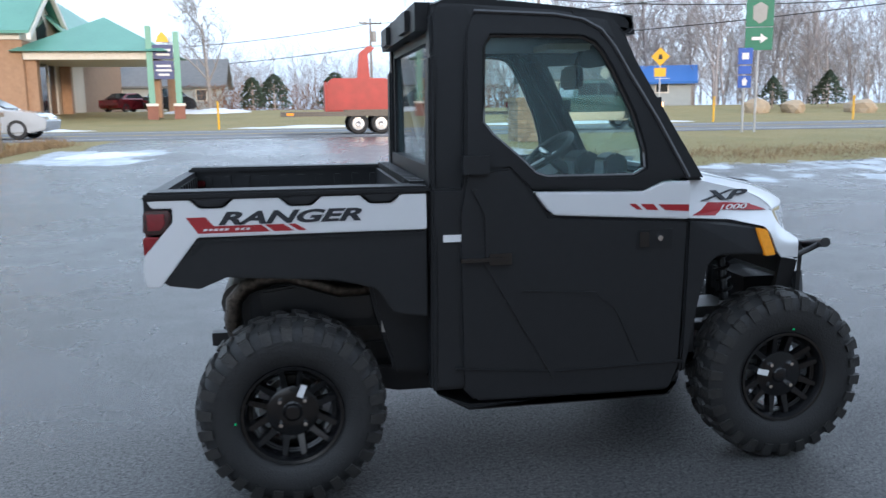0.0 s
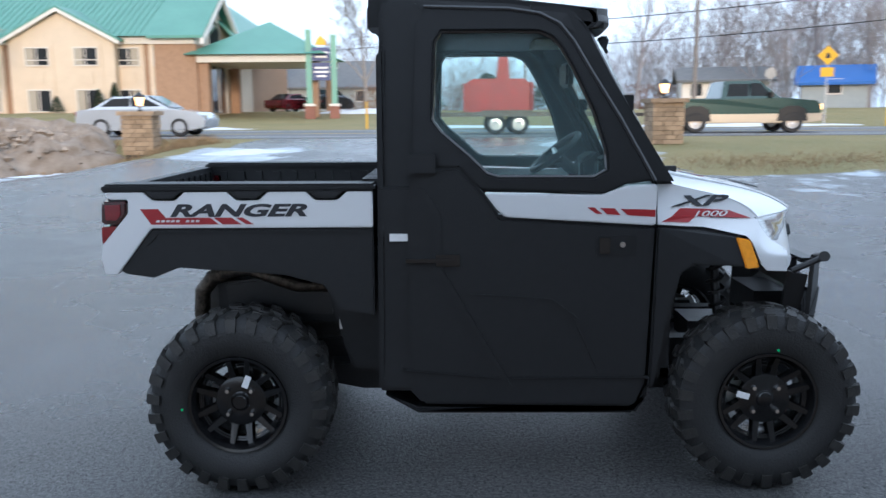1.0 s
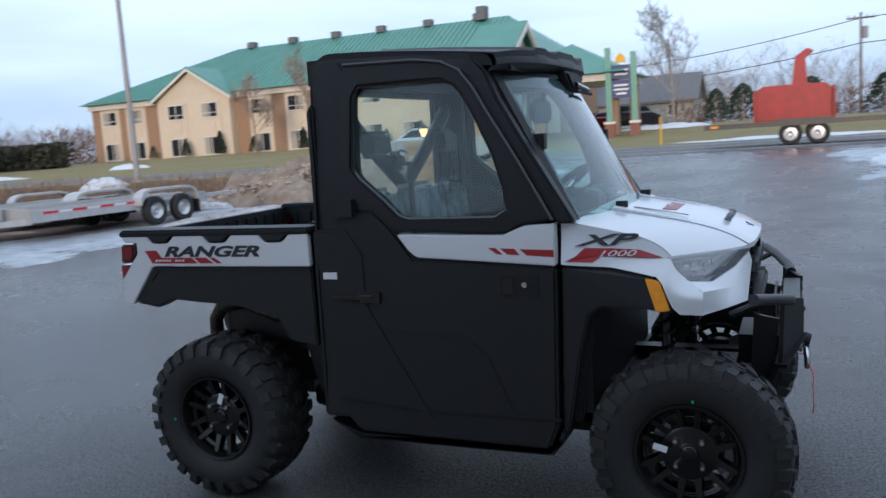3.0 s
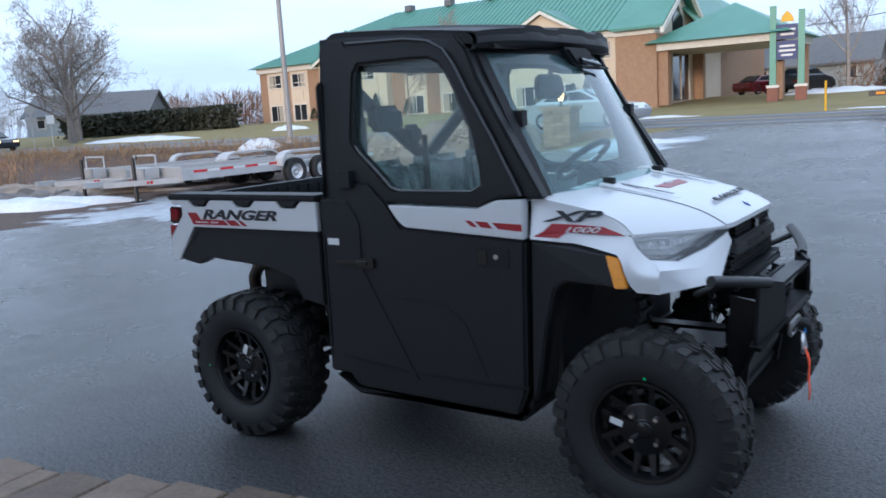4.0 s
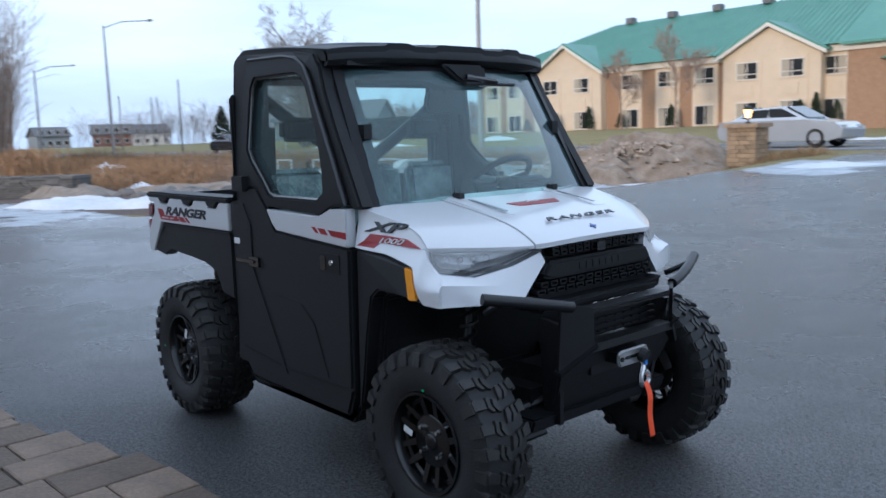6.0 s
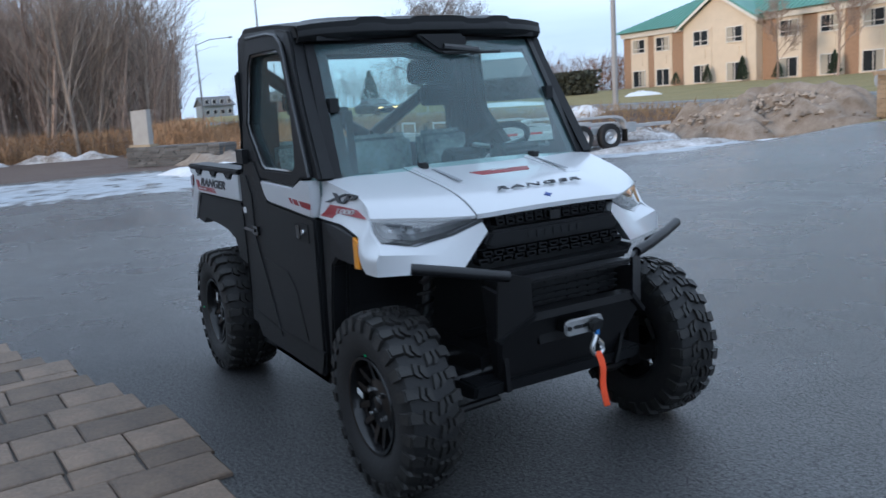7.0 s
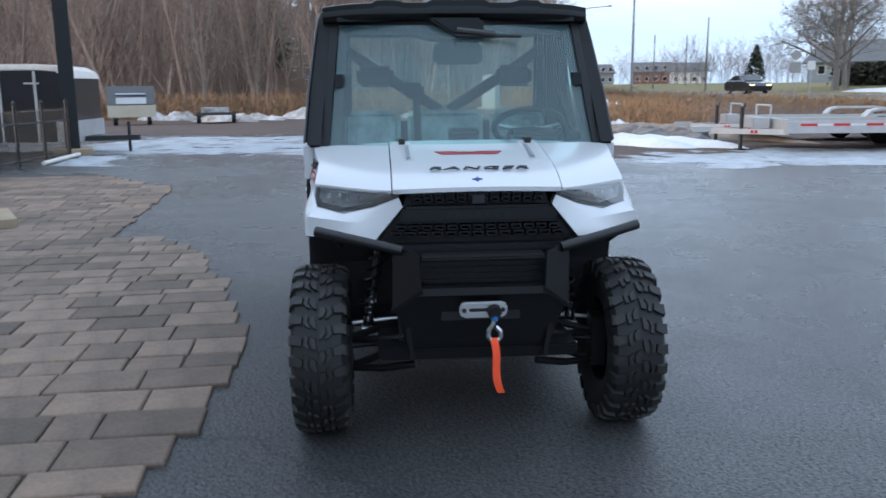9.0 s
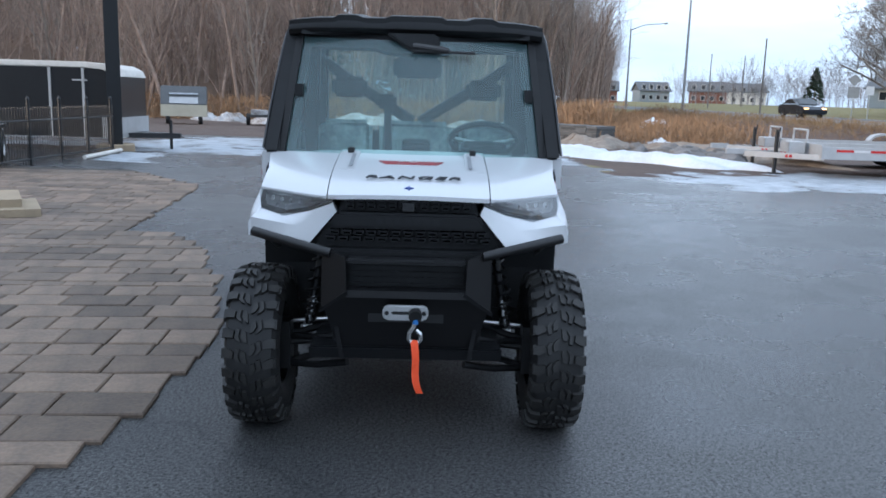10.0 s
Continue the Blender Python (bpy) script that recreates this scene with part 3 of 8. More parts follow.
for gx in GX:
    for gy in GY:
        wob = noise.noise((gx * 0.35, gy * 0.35, 3.0)) * 1.1 + noise.noise((gx * 1.3, gy * 1.3, 7.0)) * 0.35
        soft = 1.0 - lot_amount(gx, gy)
        gv.append((gx, gy, ground_z(gx, gy) + soft * 0.05 * noise.noise((gx * 0.6, gy * 0.6, 1.0)) * (0 if ROAD_Y0 - 0.8 < gy < ROAD_Y1 + 0.8 else 1)))
        zones.append((lot_amount(gx + wob * 0.25, gy + wob * 0.25), snow_amount(gx + wob, gy + wob), dirt_amount(gx + wob, gy + wob), gloss_amount(gx + wob * 0.5, gy + wob * 0.5)))
        litter.append(litter_amount(gx + wob * 2, gy + wob * 2))
ny = len(GY)
gf = [(i * ny + j, (i + 1) * ny + j, (i + 1) * ny + j + 1, i * ny + j + 1) for i in range(len(GX) - 1) for j in range(ny - 1)]


def ground_material():
    m = bpy.data.materials.new("yard_ground")
    m.use_nodes = True
    n, l = m.node_tree.nodes, m.node_tree.links
    b = n["Principled BSDF"]
    tc = n.new("ShaderNodeTexCoord")
    at = n.new("ShaderNodeAttribute"); at.attribute_name = "zones"
    sep = n.new("ShaderNodeSeparateColor"); l.new(at.outputs["Color"], sep.inputs[0])

    def tex(scale, detail=5.0, rough=0.55):
        t = n.new("ShaderNodeTexNoise")
        t.inputs["Scale"].default_value, t.inputs["Detail"].default_value, t.inputs["Roughness"].default_value = scale, detail, rough
        l.new(tc.outputs["Object"], t.inputs["Vector"])
        return t.outputs[0]

    def ramp(src, p0, c0, p1, c1):
        r = n.new("ShaderNodeValToRGB")
        r.color_ramp.elements[0].position, r.color_ramp.elements[1].position = p0, p1
        r.color_ramp.elements[0].color, r.color_ramp.elements[1].color = (*c0, 1), (*c1, 1)
        l.new(src, r.inputs[0])
        return r.outputs[0]

    def mix(fac, a, c, kind="MIX"):
        x = n.new("ShaderNodeMix"); x.data_type, x.blend_type = "RGBA", kind
        for s, v in ((x.inputs[0], fac), (x.inputs[6], a), (x.inputs[7], c)):
            if hasattr(v, "links"):
                l.new(v, s)
            elif isinstance(v, tuple):
                s.default_value = (*v, 1)
            else:
                s.default_value = v
        return x.outputs[2]

    def math_(op, a, c, clamp=False):
        x = n.new("ShaderNodeMath"); x.operation, x.use_clamp = op, clamp
        for s, v in ((x.inputs[0], a), (x.inputs[1], c)):
            if hasattr(v, "links"):
                l.new(v, s)
            else:
                s.default_value = v
        return x.outputs[0]

    fine, mid, big = tex(70, 3, 0.75), tex(2.2, 6), tex(0.28, 4)
    speck = n.new("ShaderNodeTexVoronoi"); speck.inputs["Scale"].default_value = 60
    l.new(tc.outputs["Object"], speck.inputs["Vector"])
    asphalt = mix(0.25, ramp(fine, 0.40, (0.002, 0.002, 0.002), 0.62, (0.165, 0.162, 0.158)), ramp(mid, 0.3, (0.024, 0.0235, 0.0235), 0.7, (0.050, 0.050, 0.051)))
    asphalt = mix(ramp(speck.outputs["Distance"], 0.0, (0.8, 0.8, 0.8), 0.17, (0, 0, 0)), asphalt, (0.46, 0.45, 0.43))
    crack = n.new("ShaderNodeTexVoronoi"); crack.feature = "DISTANCE_TO_EDGE"; crack.inputs["Scale"].default_value = 0.22
    warp = n.new("ShaderNodeVectorMath"); warp.operation = "MULTIPLY_ADD"
    wn_ = n.new("ShaderNodeTexNoise"); wn_.inputs["Scale"].default_value, wn_.inputs["Detail"].default_value = 0.9, 6.0
    l.new(tc.outputs["Object"], wn_.inputs["Vector"])
    l.new(wn_.outputs["Color"], warp.inputs[0]); warp.inputs[1].default_value = (2.2, 2.2, 0); l.new(tc.outputs["Object"], warp.inputs[2])
    l.new(warp.outputs[0], crack.inputs["Vector"])
    asphalt = mix(ramp(crack.outputs["Distance"], 0.0, (0.55, 0.55, 0.55), 0.004, (0, 0, 0)), asphalt, (0.02, 0.02, 0.021))
    wet = ramp(math_("ADD", math_("MULTIPLY", big, 0.75), math_("MULTIPLY", mid, 0.25)), 0.40, (0, 0, 0), 0.60, (1, 1, 1))
    frost = ramp(tex(0.55, 4, 0.5), 0.46, (0, 0, 0), 0.68, (1, 1, 1))
    grass = mix(0.5, ramp(tex(9, 6, 0.7), 0.3, (0.17, 0.14, 0.055), 0.7, (0.30, 0.25, 0.11)), ramp(tex(0.5, 5), 0.3, (0.16, 0.155, 0.06), 0.7, (0.30, 0.225, 0.10)))
    dirt = mix(0.5, ramp(tex(5, 6, 0.7), 0.3, (0.06, 0.046, 0.04), 0.7, (0.145, 0.11, 0.09)), ramp(tex(0.4, 5), 0.3, (0.085, 0.056, 0.05), 0.7, (0.15, 0.105, 0.08)))
    leaf = n.new("ShaderNodeAttribute"); leaf.attribute_name = "litter"
    dirt = mix(leaf.outputs["Fac"], dirt, mix(0.5, ramp(tex(7, 6, 0.7), 0.3, (0.09, 0.055, 0.036), 0.7, (0.20, 0.13, 0.088)), ramp(tex(0.3, 5), 0.3, (0.11, 0.07, 0.046), 0.7, (0.21, 0.145, 0.10))))
    snowc = ramp(tex(3, 5), 0.3, (0.27, 0.30, 0.335), 0.7, (0.50, 0.535, 0.575))
    edge = tex(1.3, 5, 0.6)
    lot = ramp(math_("ADD", sep.outputs[0], math_("MULTIPLY", math_("SUBTRACT", edge, 0.5), 0.5)), 0.45, (0, 0, 0), 0.55, (1, 1, 1))
    sn = ramp(math_("ADD", sep.outputs[1], math_("MULTIPLY", math_("SUBTRACT", edge, 0.5), 1.5)), 0.50, (0, 0, 0), 0.66, (1, 1, 1))
    dm = ramp(math_("ADD", sep.outputs[2], math_("MULTIPLY", math_("SUBTRACT", edge, 0.5), 0.8)), 0.40, (0, 0, 0), 0.60, (1, 1, 1))
    gloss_share = math_("ADD", at.outputs["Alpha"], math_("MULTIPLY", math_("SUBTRACT", edge, 0.5), 0.6), True)
    lit = mix(math_("MULTIPLY", math_("MULTIPLY", frost, gloss_share), 0.26), asphalt, (0.19, 0.20, 0.225))
    lit = mix(math_("MULTIPLY", wet, 0.48), lit, (0.022, 0.023, 0.026))
    base = mix(lot, mix(dm, grass, dirt), lit)
    base = mix(sn, base, snowc)
    l.new(base, b.inputs["Base Color"])
    rough = mix(lot, (0.9, 0.9, 0.9), mix(gloss_share, (0.46, 0.46, 0.46), mix(wet, (0.36, 0.36, 0.36), (0.17, 0.17, 0.17))))
    shine = mix(gloss_share, (0.27, 0.27, 0.27), (0.46, 0.46, 0.46))
    shine = mix(lot, shine, mix(1.0, shine, ramp(tex(48, 3, 0.8), 0.36, (0.15, 0.15, 0.15), 0.64, (1.6, 1.6, 1.6)), "MULTIPLY"))
    l.new(shine, b.inputs["Specular IOR Level"])
    rough = mix(sn, rough, (0.42, 0.42, 0.42))
    l.new(rough, b.inputs["Roughness"])
    bump = n.new("ShaderNodeBump"); bump.inputs["Strength"].default_value, bump.inputs["Distance"].default_value = 0.9, 0.006
    l.new(fine, bump.inputs["Height"])
    bump2 = n.new("ShaderNodeBump"); bump2.inputs["Distance"].default_value = 0.06
    l.new(math_("SUBTRACT", 0.9, lot), bump2.inputs["Strength"])
    l.new(tex(14, 5, 0.7), bump2.inputs["Height"]); l.new(bump.outputs[0], bump2.inputs["Normal"]); l.new(bump2.outputs[0], b.inputs["Normal"])
    return m


ground = raw("ground", gv, gf, ground_material(), smooth=True)
la = ground.data.attributes.new("litter", "FLOAT", "POINT")
la.data.foreach_set("value", litter)
ca = ground.data.color_attributes.new("zones", "FLOAT_COLOR", "POINT")
ca.data.foreach_set("color", [c for z in zones for c in z])
tagged(ground, "wet grey asphalt yard with icy patches, dry grass beyond", "ground", kind="structure")

road = raw("road", [(-600, ROAD_Y0, ROAD_Z + 0.012), (600, ROAD_Y0, ROAD_Z + 0.012), (600, ROAD_Y1, ROAD_Z + 0.012), (-600, ROAD_Y1, ROAD_Z + 0.012),
                    (-600, ROAD_Y0, ROAD_Z - 0.1), (600, ROAD_Y0, ROAD_Z - 0.1), (600, ROAD_Y1, ROAD_Z - 0.1), (-600, ROAD_Y1, ROAD_Z - 0.1)],
           [(0, 1, 2, 3), (0, 4, 5, 1), (2, 6, 7, 3)], "asphalt_road")
tagged(road, "pale grey worn asphalt country road with painted lines", "road", kind="structure")
bm = bmesh.new()
for yy in (ROAD_Y0 + 1.6, ROAD_Y1 - 2.0):
    add_box(bm, -500, 500, yy, yy + 0.13, ROAD_Z + 0.008, ROAD_Z + 0.017)
tagged(link("edge_line", bm, "line_white"), "white painted road edge lines", "road marking", kind="structure")
bm = bmesh.new()
for yy in (28.1, 28.35):
    add_box(bm, -500, 500, yy, yy + 0.1, ROAD_Z + 0.008, ROAD_Z + 0.017)
tagged(link("centre_line", bm, "line_yellow"), "yellow double centre line on the road", "road marking", kind="structure")

# unseen shop assumed behind the walk; blocks the low sun, shows only in reflections
shop = thing("shop_building", 8.0, -10.5, 0, label="plain beige shop wall assumed beside the walk, unseen, shading the yard", category="building", kind="structure")
part("wall", boxed(-9.0, 26, -8, 0, -0.05, 5.6, 0.02), "shop_wall", shop)
part("roof", boxed(-9.3, 26.3, -8.3, 0.6, 5.6, 6.1, 0.02), "shingle", shop)


# ---- the hotel over the road ----
def window_unit(parent, x, z, w, h, y=0.0, panes=2, door=False):
    """A white-framed window set into the front (which looks to -y)."""
    f = 0.09
    win = part("window", boxed(x - w / 2, x + w / 2, y - 0.10, y + 0.05, z, z + f), "white_trim", parent)
    for a in ((x - w / 2, x + w / 2, z + h - f, z + h), (x - w / 2, x - w / 2 + f, z + f, z + h - f), (x + w / 2 - f, x + w / 2, z + f, z + h - f)):
        part("frame_bar", boxed(a[0], a[1], y - 0.10, y + 0.05, a[2], a[3]), "white_trim", win)
    for k in range(1, panes):
        xx = x - w / 2 + w * k / panes
        part("mullion", boxed(xx - 0.035, xx + 0.035, y - 0.09, y + 0.05, z + f, z + h - f), "white_trim", win)
    if not door:
        part("transom", boxed(x - w / 2 + f, x + w / 2 - f, y - 0.085, y + 0.05, z + h * 0.3, z + h * 0.3 + 0.06), "white_trim", win)
    part("pane", boxed(x - w / 2 + 0.05, x + w / 2 - 0.05, y - 0.04, y - 0.02, z + 0.05, z + h - 0.05), "dark_window", win)
    rw = random.Random(int(x * 31 + z * 7))
    if rw.random() < 0.75:
        s = rw.choice((-1, 1))
        part("curtain", boxed(x + s * w * 0.28 - w * 0.17, x + s * w * 0.28 + w * 0.17, y - 0.05, y - 0.041, z + 0.1, z + h - 0.1), "curtain", win)
    return win


def gable_roof(bm, x0, x1, y0, y1, z, rise, over=0.6, th=0.18):
    """Ridge along y, gable to the front."""
    xm = (x0 + x1) / 2
    for s in (-1, 1):
        xe = xm + s * ((x1 - x0) / 2 + over)
        ze = z - over * rise / ((x1 - x0) / 2)
        hexa([(xe, y0, ze), (xe, y1, ze), (xm, y1, z + rise), (xm, y0, z + rise), (xe, y0, ze + th), (xe, y1, ze + th), (xm, y1, z + rise + th), (xm, y0, z + rise + th)], bm)


HOTEL_Y, HOTEL_Z, EAVE = 62.0, 1.5, 5.9
hotel = thing("hotel", 0, 0, 0, label="two-storey cream and brown brick hotel with a green metal roof", category="building")
HX0, HX1 = -64.4, -15.5
Y0 = HOTEL_Y
part("wall", boxed(HX0, HX1, Y0, Y0 + 16, HOTEL_Z - 0.5, HOTEL_Z + EAVE, 0), "brick_wall", hotel)
bm = bmesh.new()
add_box(bm, HX0 - 0.1, HX1 + 0.1, Y0 - 0.35, Y0 + 16.2, HOTEL_Z + EAVE - 0.55, HOTEL_Z + EAVE)
part("fascia", bm, "white_trim", hotel, "white eaves band")
# main roof: hipped, the ridge along the front
e = 0.9
zr = HOTEL_Z + EAVE + 5.0
bm = bmesh.new()
a = [(HX0 - e, Y0 - e, HOTEL_Z + EAVE), (HX1 + e, Y0 - e, HOTEL_Z + EAVE), (HX1 + e, Y0 + 16 + e, HOTEL_Z + EAVE), (HX0 - e, Y0 + 16 + e, HOTEL_Z + EAVE)]
vb = [bm.verts.new(p) for p in a]
r0, r1 = bm.verts.new((HX0 + 13, Y0 + 8, zr)), bm.verts.new((HX1 - 6, Y0 + 8, zr))
bm.faces.new(vb[::-1])
bm.faces.new((vb[0], vb[1], r1, r0)); bm.faces.new((vb[2], vb[3], r0, r1)); bm.faces.new((vb[3], vb[0], r0)); bm.faces.new((vb[1], vb[2], r1))
roof_h = link("roof", bm, "green_roof", hotel, "green standing-seam metal roof")
bm = bmesh.new()
for k in range(95):      # standing seams on the front slope
    xx = HX0 + 0.2 + k * (HX1 - HX0 - 0.4) / 94
    top = 1.0
    if xx < HX0 + 13:
        top = max(0.05, (xx - HX0 + e) / (13 + e))
    if xx > HX1 - 6:
        top = max(0.05, (HX1 + e - xx) / (6 + e))
    y1, z1 = Y0 - e + (8 + e) * top, HOTEL_Z + EAVE + 5.0 * top
    hexa([(xx - .03, Y0 - e, HOTEL_Z + EAVE), (xx + .03, Y0 - e, HOTEL_Z + EAVE), (xx + .03, y1, z1), (xx - .03, y1, z1),
          (xx - .03, Y0 - e, HOTEL_Z + EAVE + .07), (xx + .03, Y0 - e, HOTEL_Z + EAVE + .07), (xx + .03, y1, z1 + .07), (xx - .03, y1, z1 + .07)], bm)
part("seam", bm, "green_roof", roof_h)
for k in range(6):
    xx = HX0 + 15 + k * 5.0
    part("roof_vent", boxed(xx - 0.4, xx + 0.4, Y0 + 7.5, Y0 + 8.3, zr - 0.1, zr + 0.5, 0.08), "shingle", hotel)
part("chimney", boxed(-24.3, -23.4, Y0 + 7, Y0 + 8, zr - 0.2, zr + 1.0, 0.05), "shingle", hotel)


def bay(xc, w, proj, rise, mat="cream_wall"):
    """A cream gabled bay standing out of the front."""
    z1 = HOTEL_Z + EAVE
    yb = Y0 - proj
    poly = [(xc - w / 2, HOTEL_Z - 0.4), (xc + w / 2, HOTEL_Z - 0.4), (xc + w / 2, z1 - 0.1), (xc, z1 + rise - 0.35), (xc - w / 2, z1 - 0.1)]
    part("gable_bay", prism(poly, yb, Y0 + 3), mat, hotel, "cream stucco gabled bay")
    bm = bmesh.new()
    gable_roof(bm, xc - w / 2, xc + w / 2, yb - 0.5, Y0 + 6.5, z1 - 0.1, rise)
    part("bay_roof", bm, "green_roof", hotel)
    bm = bmesh.new()
    for s in (-1, 1):
        xe, ze = xc + s * (w / 2 + 0.6), z1 - 0.1 - 0.6 * rise / (w / 2)
        hexa([(xe, yb - 0.55, ze - .28), (xe, yb - 0.42, ze - .28), (xc, yb - 0.42, z1 + rise - .38), (xc, yb - 0.55, z1 + rise - .38),
              (xe, yb - 0.55, ze), (xe, yb - 0.42, ze), (xc, yb - 0.42, z1 + rise - .1), (xc, yb - 0.55, z1 + rise - .1)], bm)
    part("bargeboard", bm, "white_trim", hotel)
    return yb


# bays by their middles; windows in pairs, cream panels between the storeys
BAYS = [(-50.7, 8.6, 0.9, 2.6), (-29.5, 8.2, 0.9, 2.2)]
fronts = []
for xc, w, proj, rise in BAYS:
    fronts.append((xc - w / 2, xc + w / 2, bay(xc, w, proj, rise)))


def front_y(x):
    for x0, x1, yb in fronts:
        if x0 <= x <= x1:
            return yb
    return Y0


COLS = [-62.0, -58.6, -52.7, -48.7, -43.6, -39.6, -35.8, -31.4, -27.6, -24.7, -21.8]
for k, xc in enumerate(COLS):
    yb = front_y(xc)
    part("cream_panel", boxed(xc - 1.25, xc + 1.25, yb - 0.06, yb + 0.1, HOTEL_Z - 0.2, HOTEL_Z + EAVE - 0.55), "cream_wall", hotel)
    part("panel_relief", boxed(xc - 0.5, xc + 0.5, yb - 0.12, yb, HOTEL_Z + 2.35, HOTEL_Z + 3.25, 0.05), "cream_wall", hotel)
    window_unit(hotel, xc, HOTEL_Z + 3.65, 1.9, 1.45, yb - 0.06)
    window_unit(hotel, xc, HOTEL_Z + 0.15, 1.9, 1.75, yb - 0.06, door=True)
# entrance wing, its gable looking along the road towards the canopy
WX0, WX1, WY0, WY1 = -17.4, -15.0, 47.6, 56.0
WM, WE, WP = (WY0 + WY1) / 2, HOTEL_Z + 4.9, HOTEL_Z + 7.6
part("entrance_wing", prism([(WY0, HOTEL_Z - 0.5), (WY1, HOTEL_Z - 0.5), (WY1, WE), (WM, WP - 0.3), (WY0, WE)], WX0, WX1, "x"), "cream_wall", hotel, "cream entrance wing with a tall gable")
part("link_wing", boxed(WX0, WX1 - 0.3, WY1 - 0.5, Y0 + 1, HOTEL_Z - 0.5, HOTEL_Z + 4.9), "cream_wall", hotel)
bm = bmesh.new()
sl = (WP - WE) / (WM - WY0)
for s in (-1, 1):
    ye, ze = WM + s * (WM - WY0 + 0.7), WE - 0.7 * sl
    hexa([(WX0 - 0.3, ye, ze), (WX1 + 0.7, ye, ze), (WX1 + 0.7, WM, WP), (WX0 - 0.3, WM, WP), (WX0 - 0.3, ye, ze + .16), (WX1 + 0.7, ye, ze + .16), (WX1 + 0.7, WM, WP + .16), (WX0 - 0.3, WM, WP + .16)], bm)
part("wing_roof", bm, "green_roof", hotel)
bm = bmesh.new()
gable_roof(bm, WX0 - 1.5, WX1 + 1.0, WY1 - 3, Y0 + 4, HOTEL_Z + 4.9, 2.6, 0.6)
part("link_roof", bm, "green_roof", hotel)
bm = bmesh.new()
for s in (-1, 1):
    ye, ze = WM + s * (WM - WY0 + 0.7), WE - 0.7 * sl
    hexa([(WX1 + 0.55, ye, ze - .34), (WX1 + 0.78, ye, ze - .34), (WX1 + 0.78, WM, WP - .34), (WX1 + 0.55, WM, WP - .34), (WX1 + 0.55, ye, ze), (WX1 + 0.78, ye, ze), (WX1 + 0.78, WM, WP), (WX1 + 0.55, WM, WP)], bm)
part("bargeboard", bm, "white_trim", hotel)
part("wing_fascia", boxed(WX0 - 0.3, WX1 + 0.05, WY0 - 0.25, WY0 + 0.1, WE - 0.75, WE - 0.2), "white_trim", hotel)
part("gable_window", prism([(WM - 1.0, HOTEL_Z + 3.9), (WM + 1.0, HOTEL_Z + 3.9), (WM + 1.0, HOTEL_Z + 5.3), (WM, HOTEL_Z + 6.2), (WM - 1.0, HOTEL_Z + 5.3)], WX1 - 0.1, WX1 + 0.06, "x"), "dark_window", hotel)
for x0, x1 in ((WX0 - 0.1, WX1 + 0.06),):
    part("brick_pier", boxed(x0, x1, WY0 - 0.12, WY0 + 0.3, HOTEL_Z - 0.5, WE - 0.75), "brick_wall", hotel)
part("brick_pier", boxed(WX1 - 0.3, WX1 + 0.10, WY0 - 0.1, WY0 + 2.2, HOTEL_Z - 0.5, WE - 0.75), "brick_wall", hotel)
part("entrance_glazing", boxed(WX1 - 0.1, WX1 + 0.06, WM - 1.4, WM + 2.2, HOTEL_Z, HOTEL_Z + 3.0), "dark_window", hotel)
for yy in (WM - 1.4, WM + 0.4, WM + 2.2):
    part("door_frame", boxed(WX1 - 0.1, WX1 + 0.12, yy - 0.08, yy + 0.08, HOTEL_Z, HOTEL_Z + 3.0), "white_trim", hotel)

# drive-under canopy
canopy = thing("entrance_canopy", -11.25, 51.7, HOTEL_Z + 0.1, label="drive-under canopy with green hipped roof on brick posts", category="canopy")
CW, CD = 3.8, 4.2
part("beam", boxed(-CW, CW, -CD, CD, 2.95, 3.4, 0.03), "white_trim", canopy, "white canopy fascia")
bm = bmesh.new()
vb = [bm.verts.new(p) for p in ((-CW - .5, -CD - .5, 3.4), (CW + .5, -CD - .5, 3.4), (CW + .5, CD + .5, 3.4), (-CW - .5, CD + .5, 3.4))]
ap = bm.verts.new((0, 0, 5.75))
bm.faces.new(vb[::-1])
for i in range(4):
    bm.faces.new((vb[i], vb[(i + 1) % 4], ap))
part("canopy_roof", bm, "green_roof", canopy)
for px in (-CW + 0.45, CW - 0.45):
    for py in (-CD + 0.6, CD - 0.6):
        part("post", boxed(px - 0.3, px + 0.3, py - 0.3, py + 0.3, -0.4, 2.95, 0.04), "brick_wall", canopy)


# ---- the utility vehicle: x forward, y to its left, origin on the ground under the rear axle ----
utv = thing("utility_vehicle", label="white and black two-seat utility vehicle with enclosed cab and cargo bed", category="utility vehicle")
WB, HUB_Z, TYRE_R = 2.06, 0.36, 0.367


# wheels
def tyre_mesh(w):
    h = w / 2
    prof = [(0.186, -h * 0.78), (0.20, -h * 0.86), (0.235, -h * 0.99), (0.28, -h * 1.02), (0.320, -h * 0.96), (0.342, -h * 0.82), (0.352, -h * 0.45), (0.354, 0),
            (0.352, h * 0.45), (0.342, h * 0.82), (0.320, h * 0.96), (0.28, h * 1.02), (0.235, h * 0.99), (0.20, h * 0.86), (0.186, h * 0.78), (0.186, 0)]
    return lathe(prof, 48, closed=True)


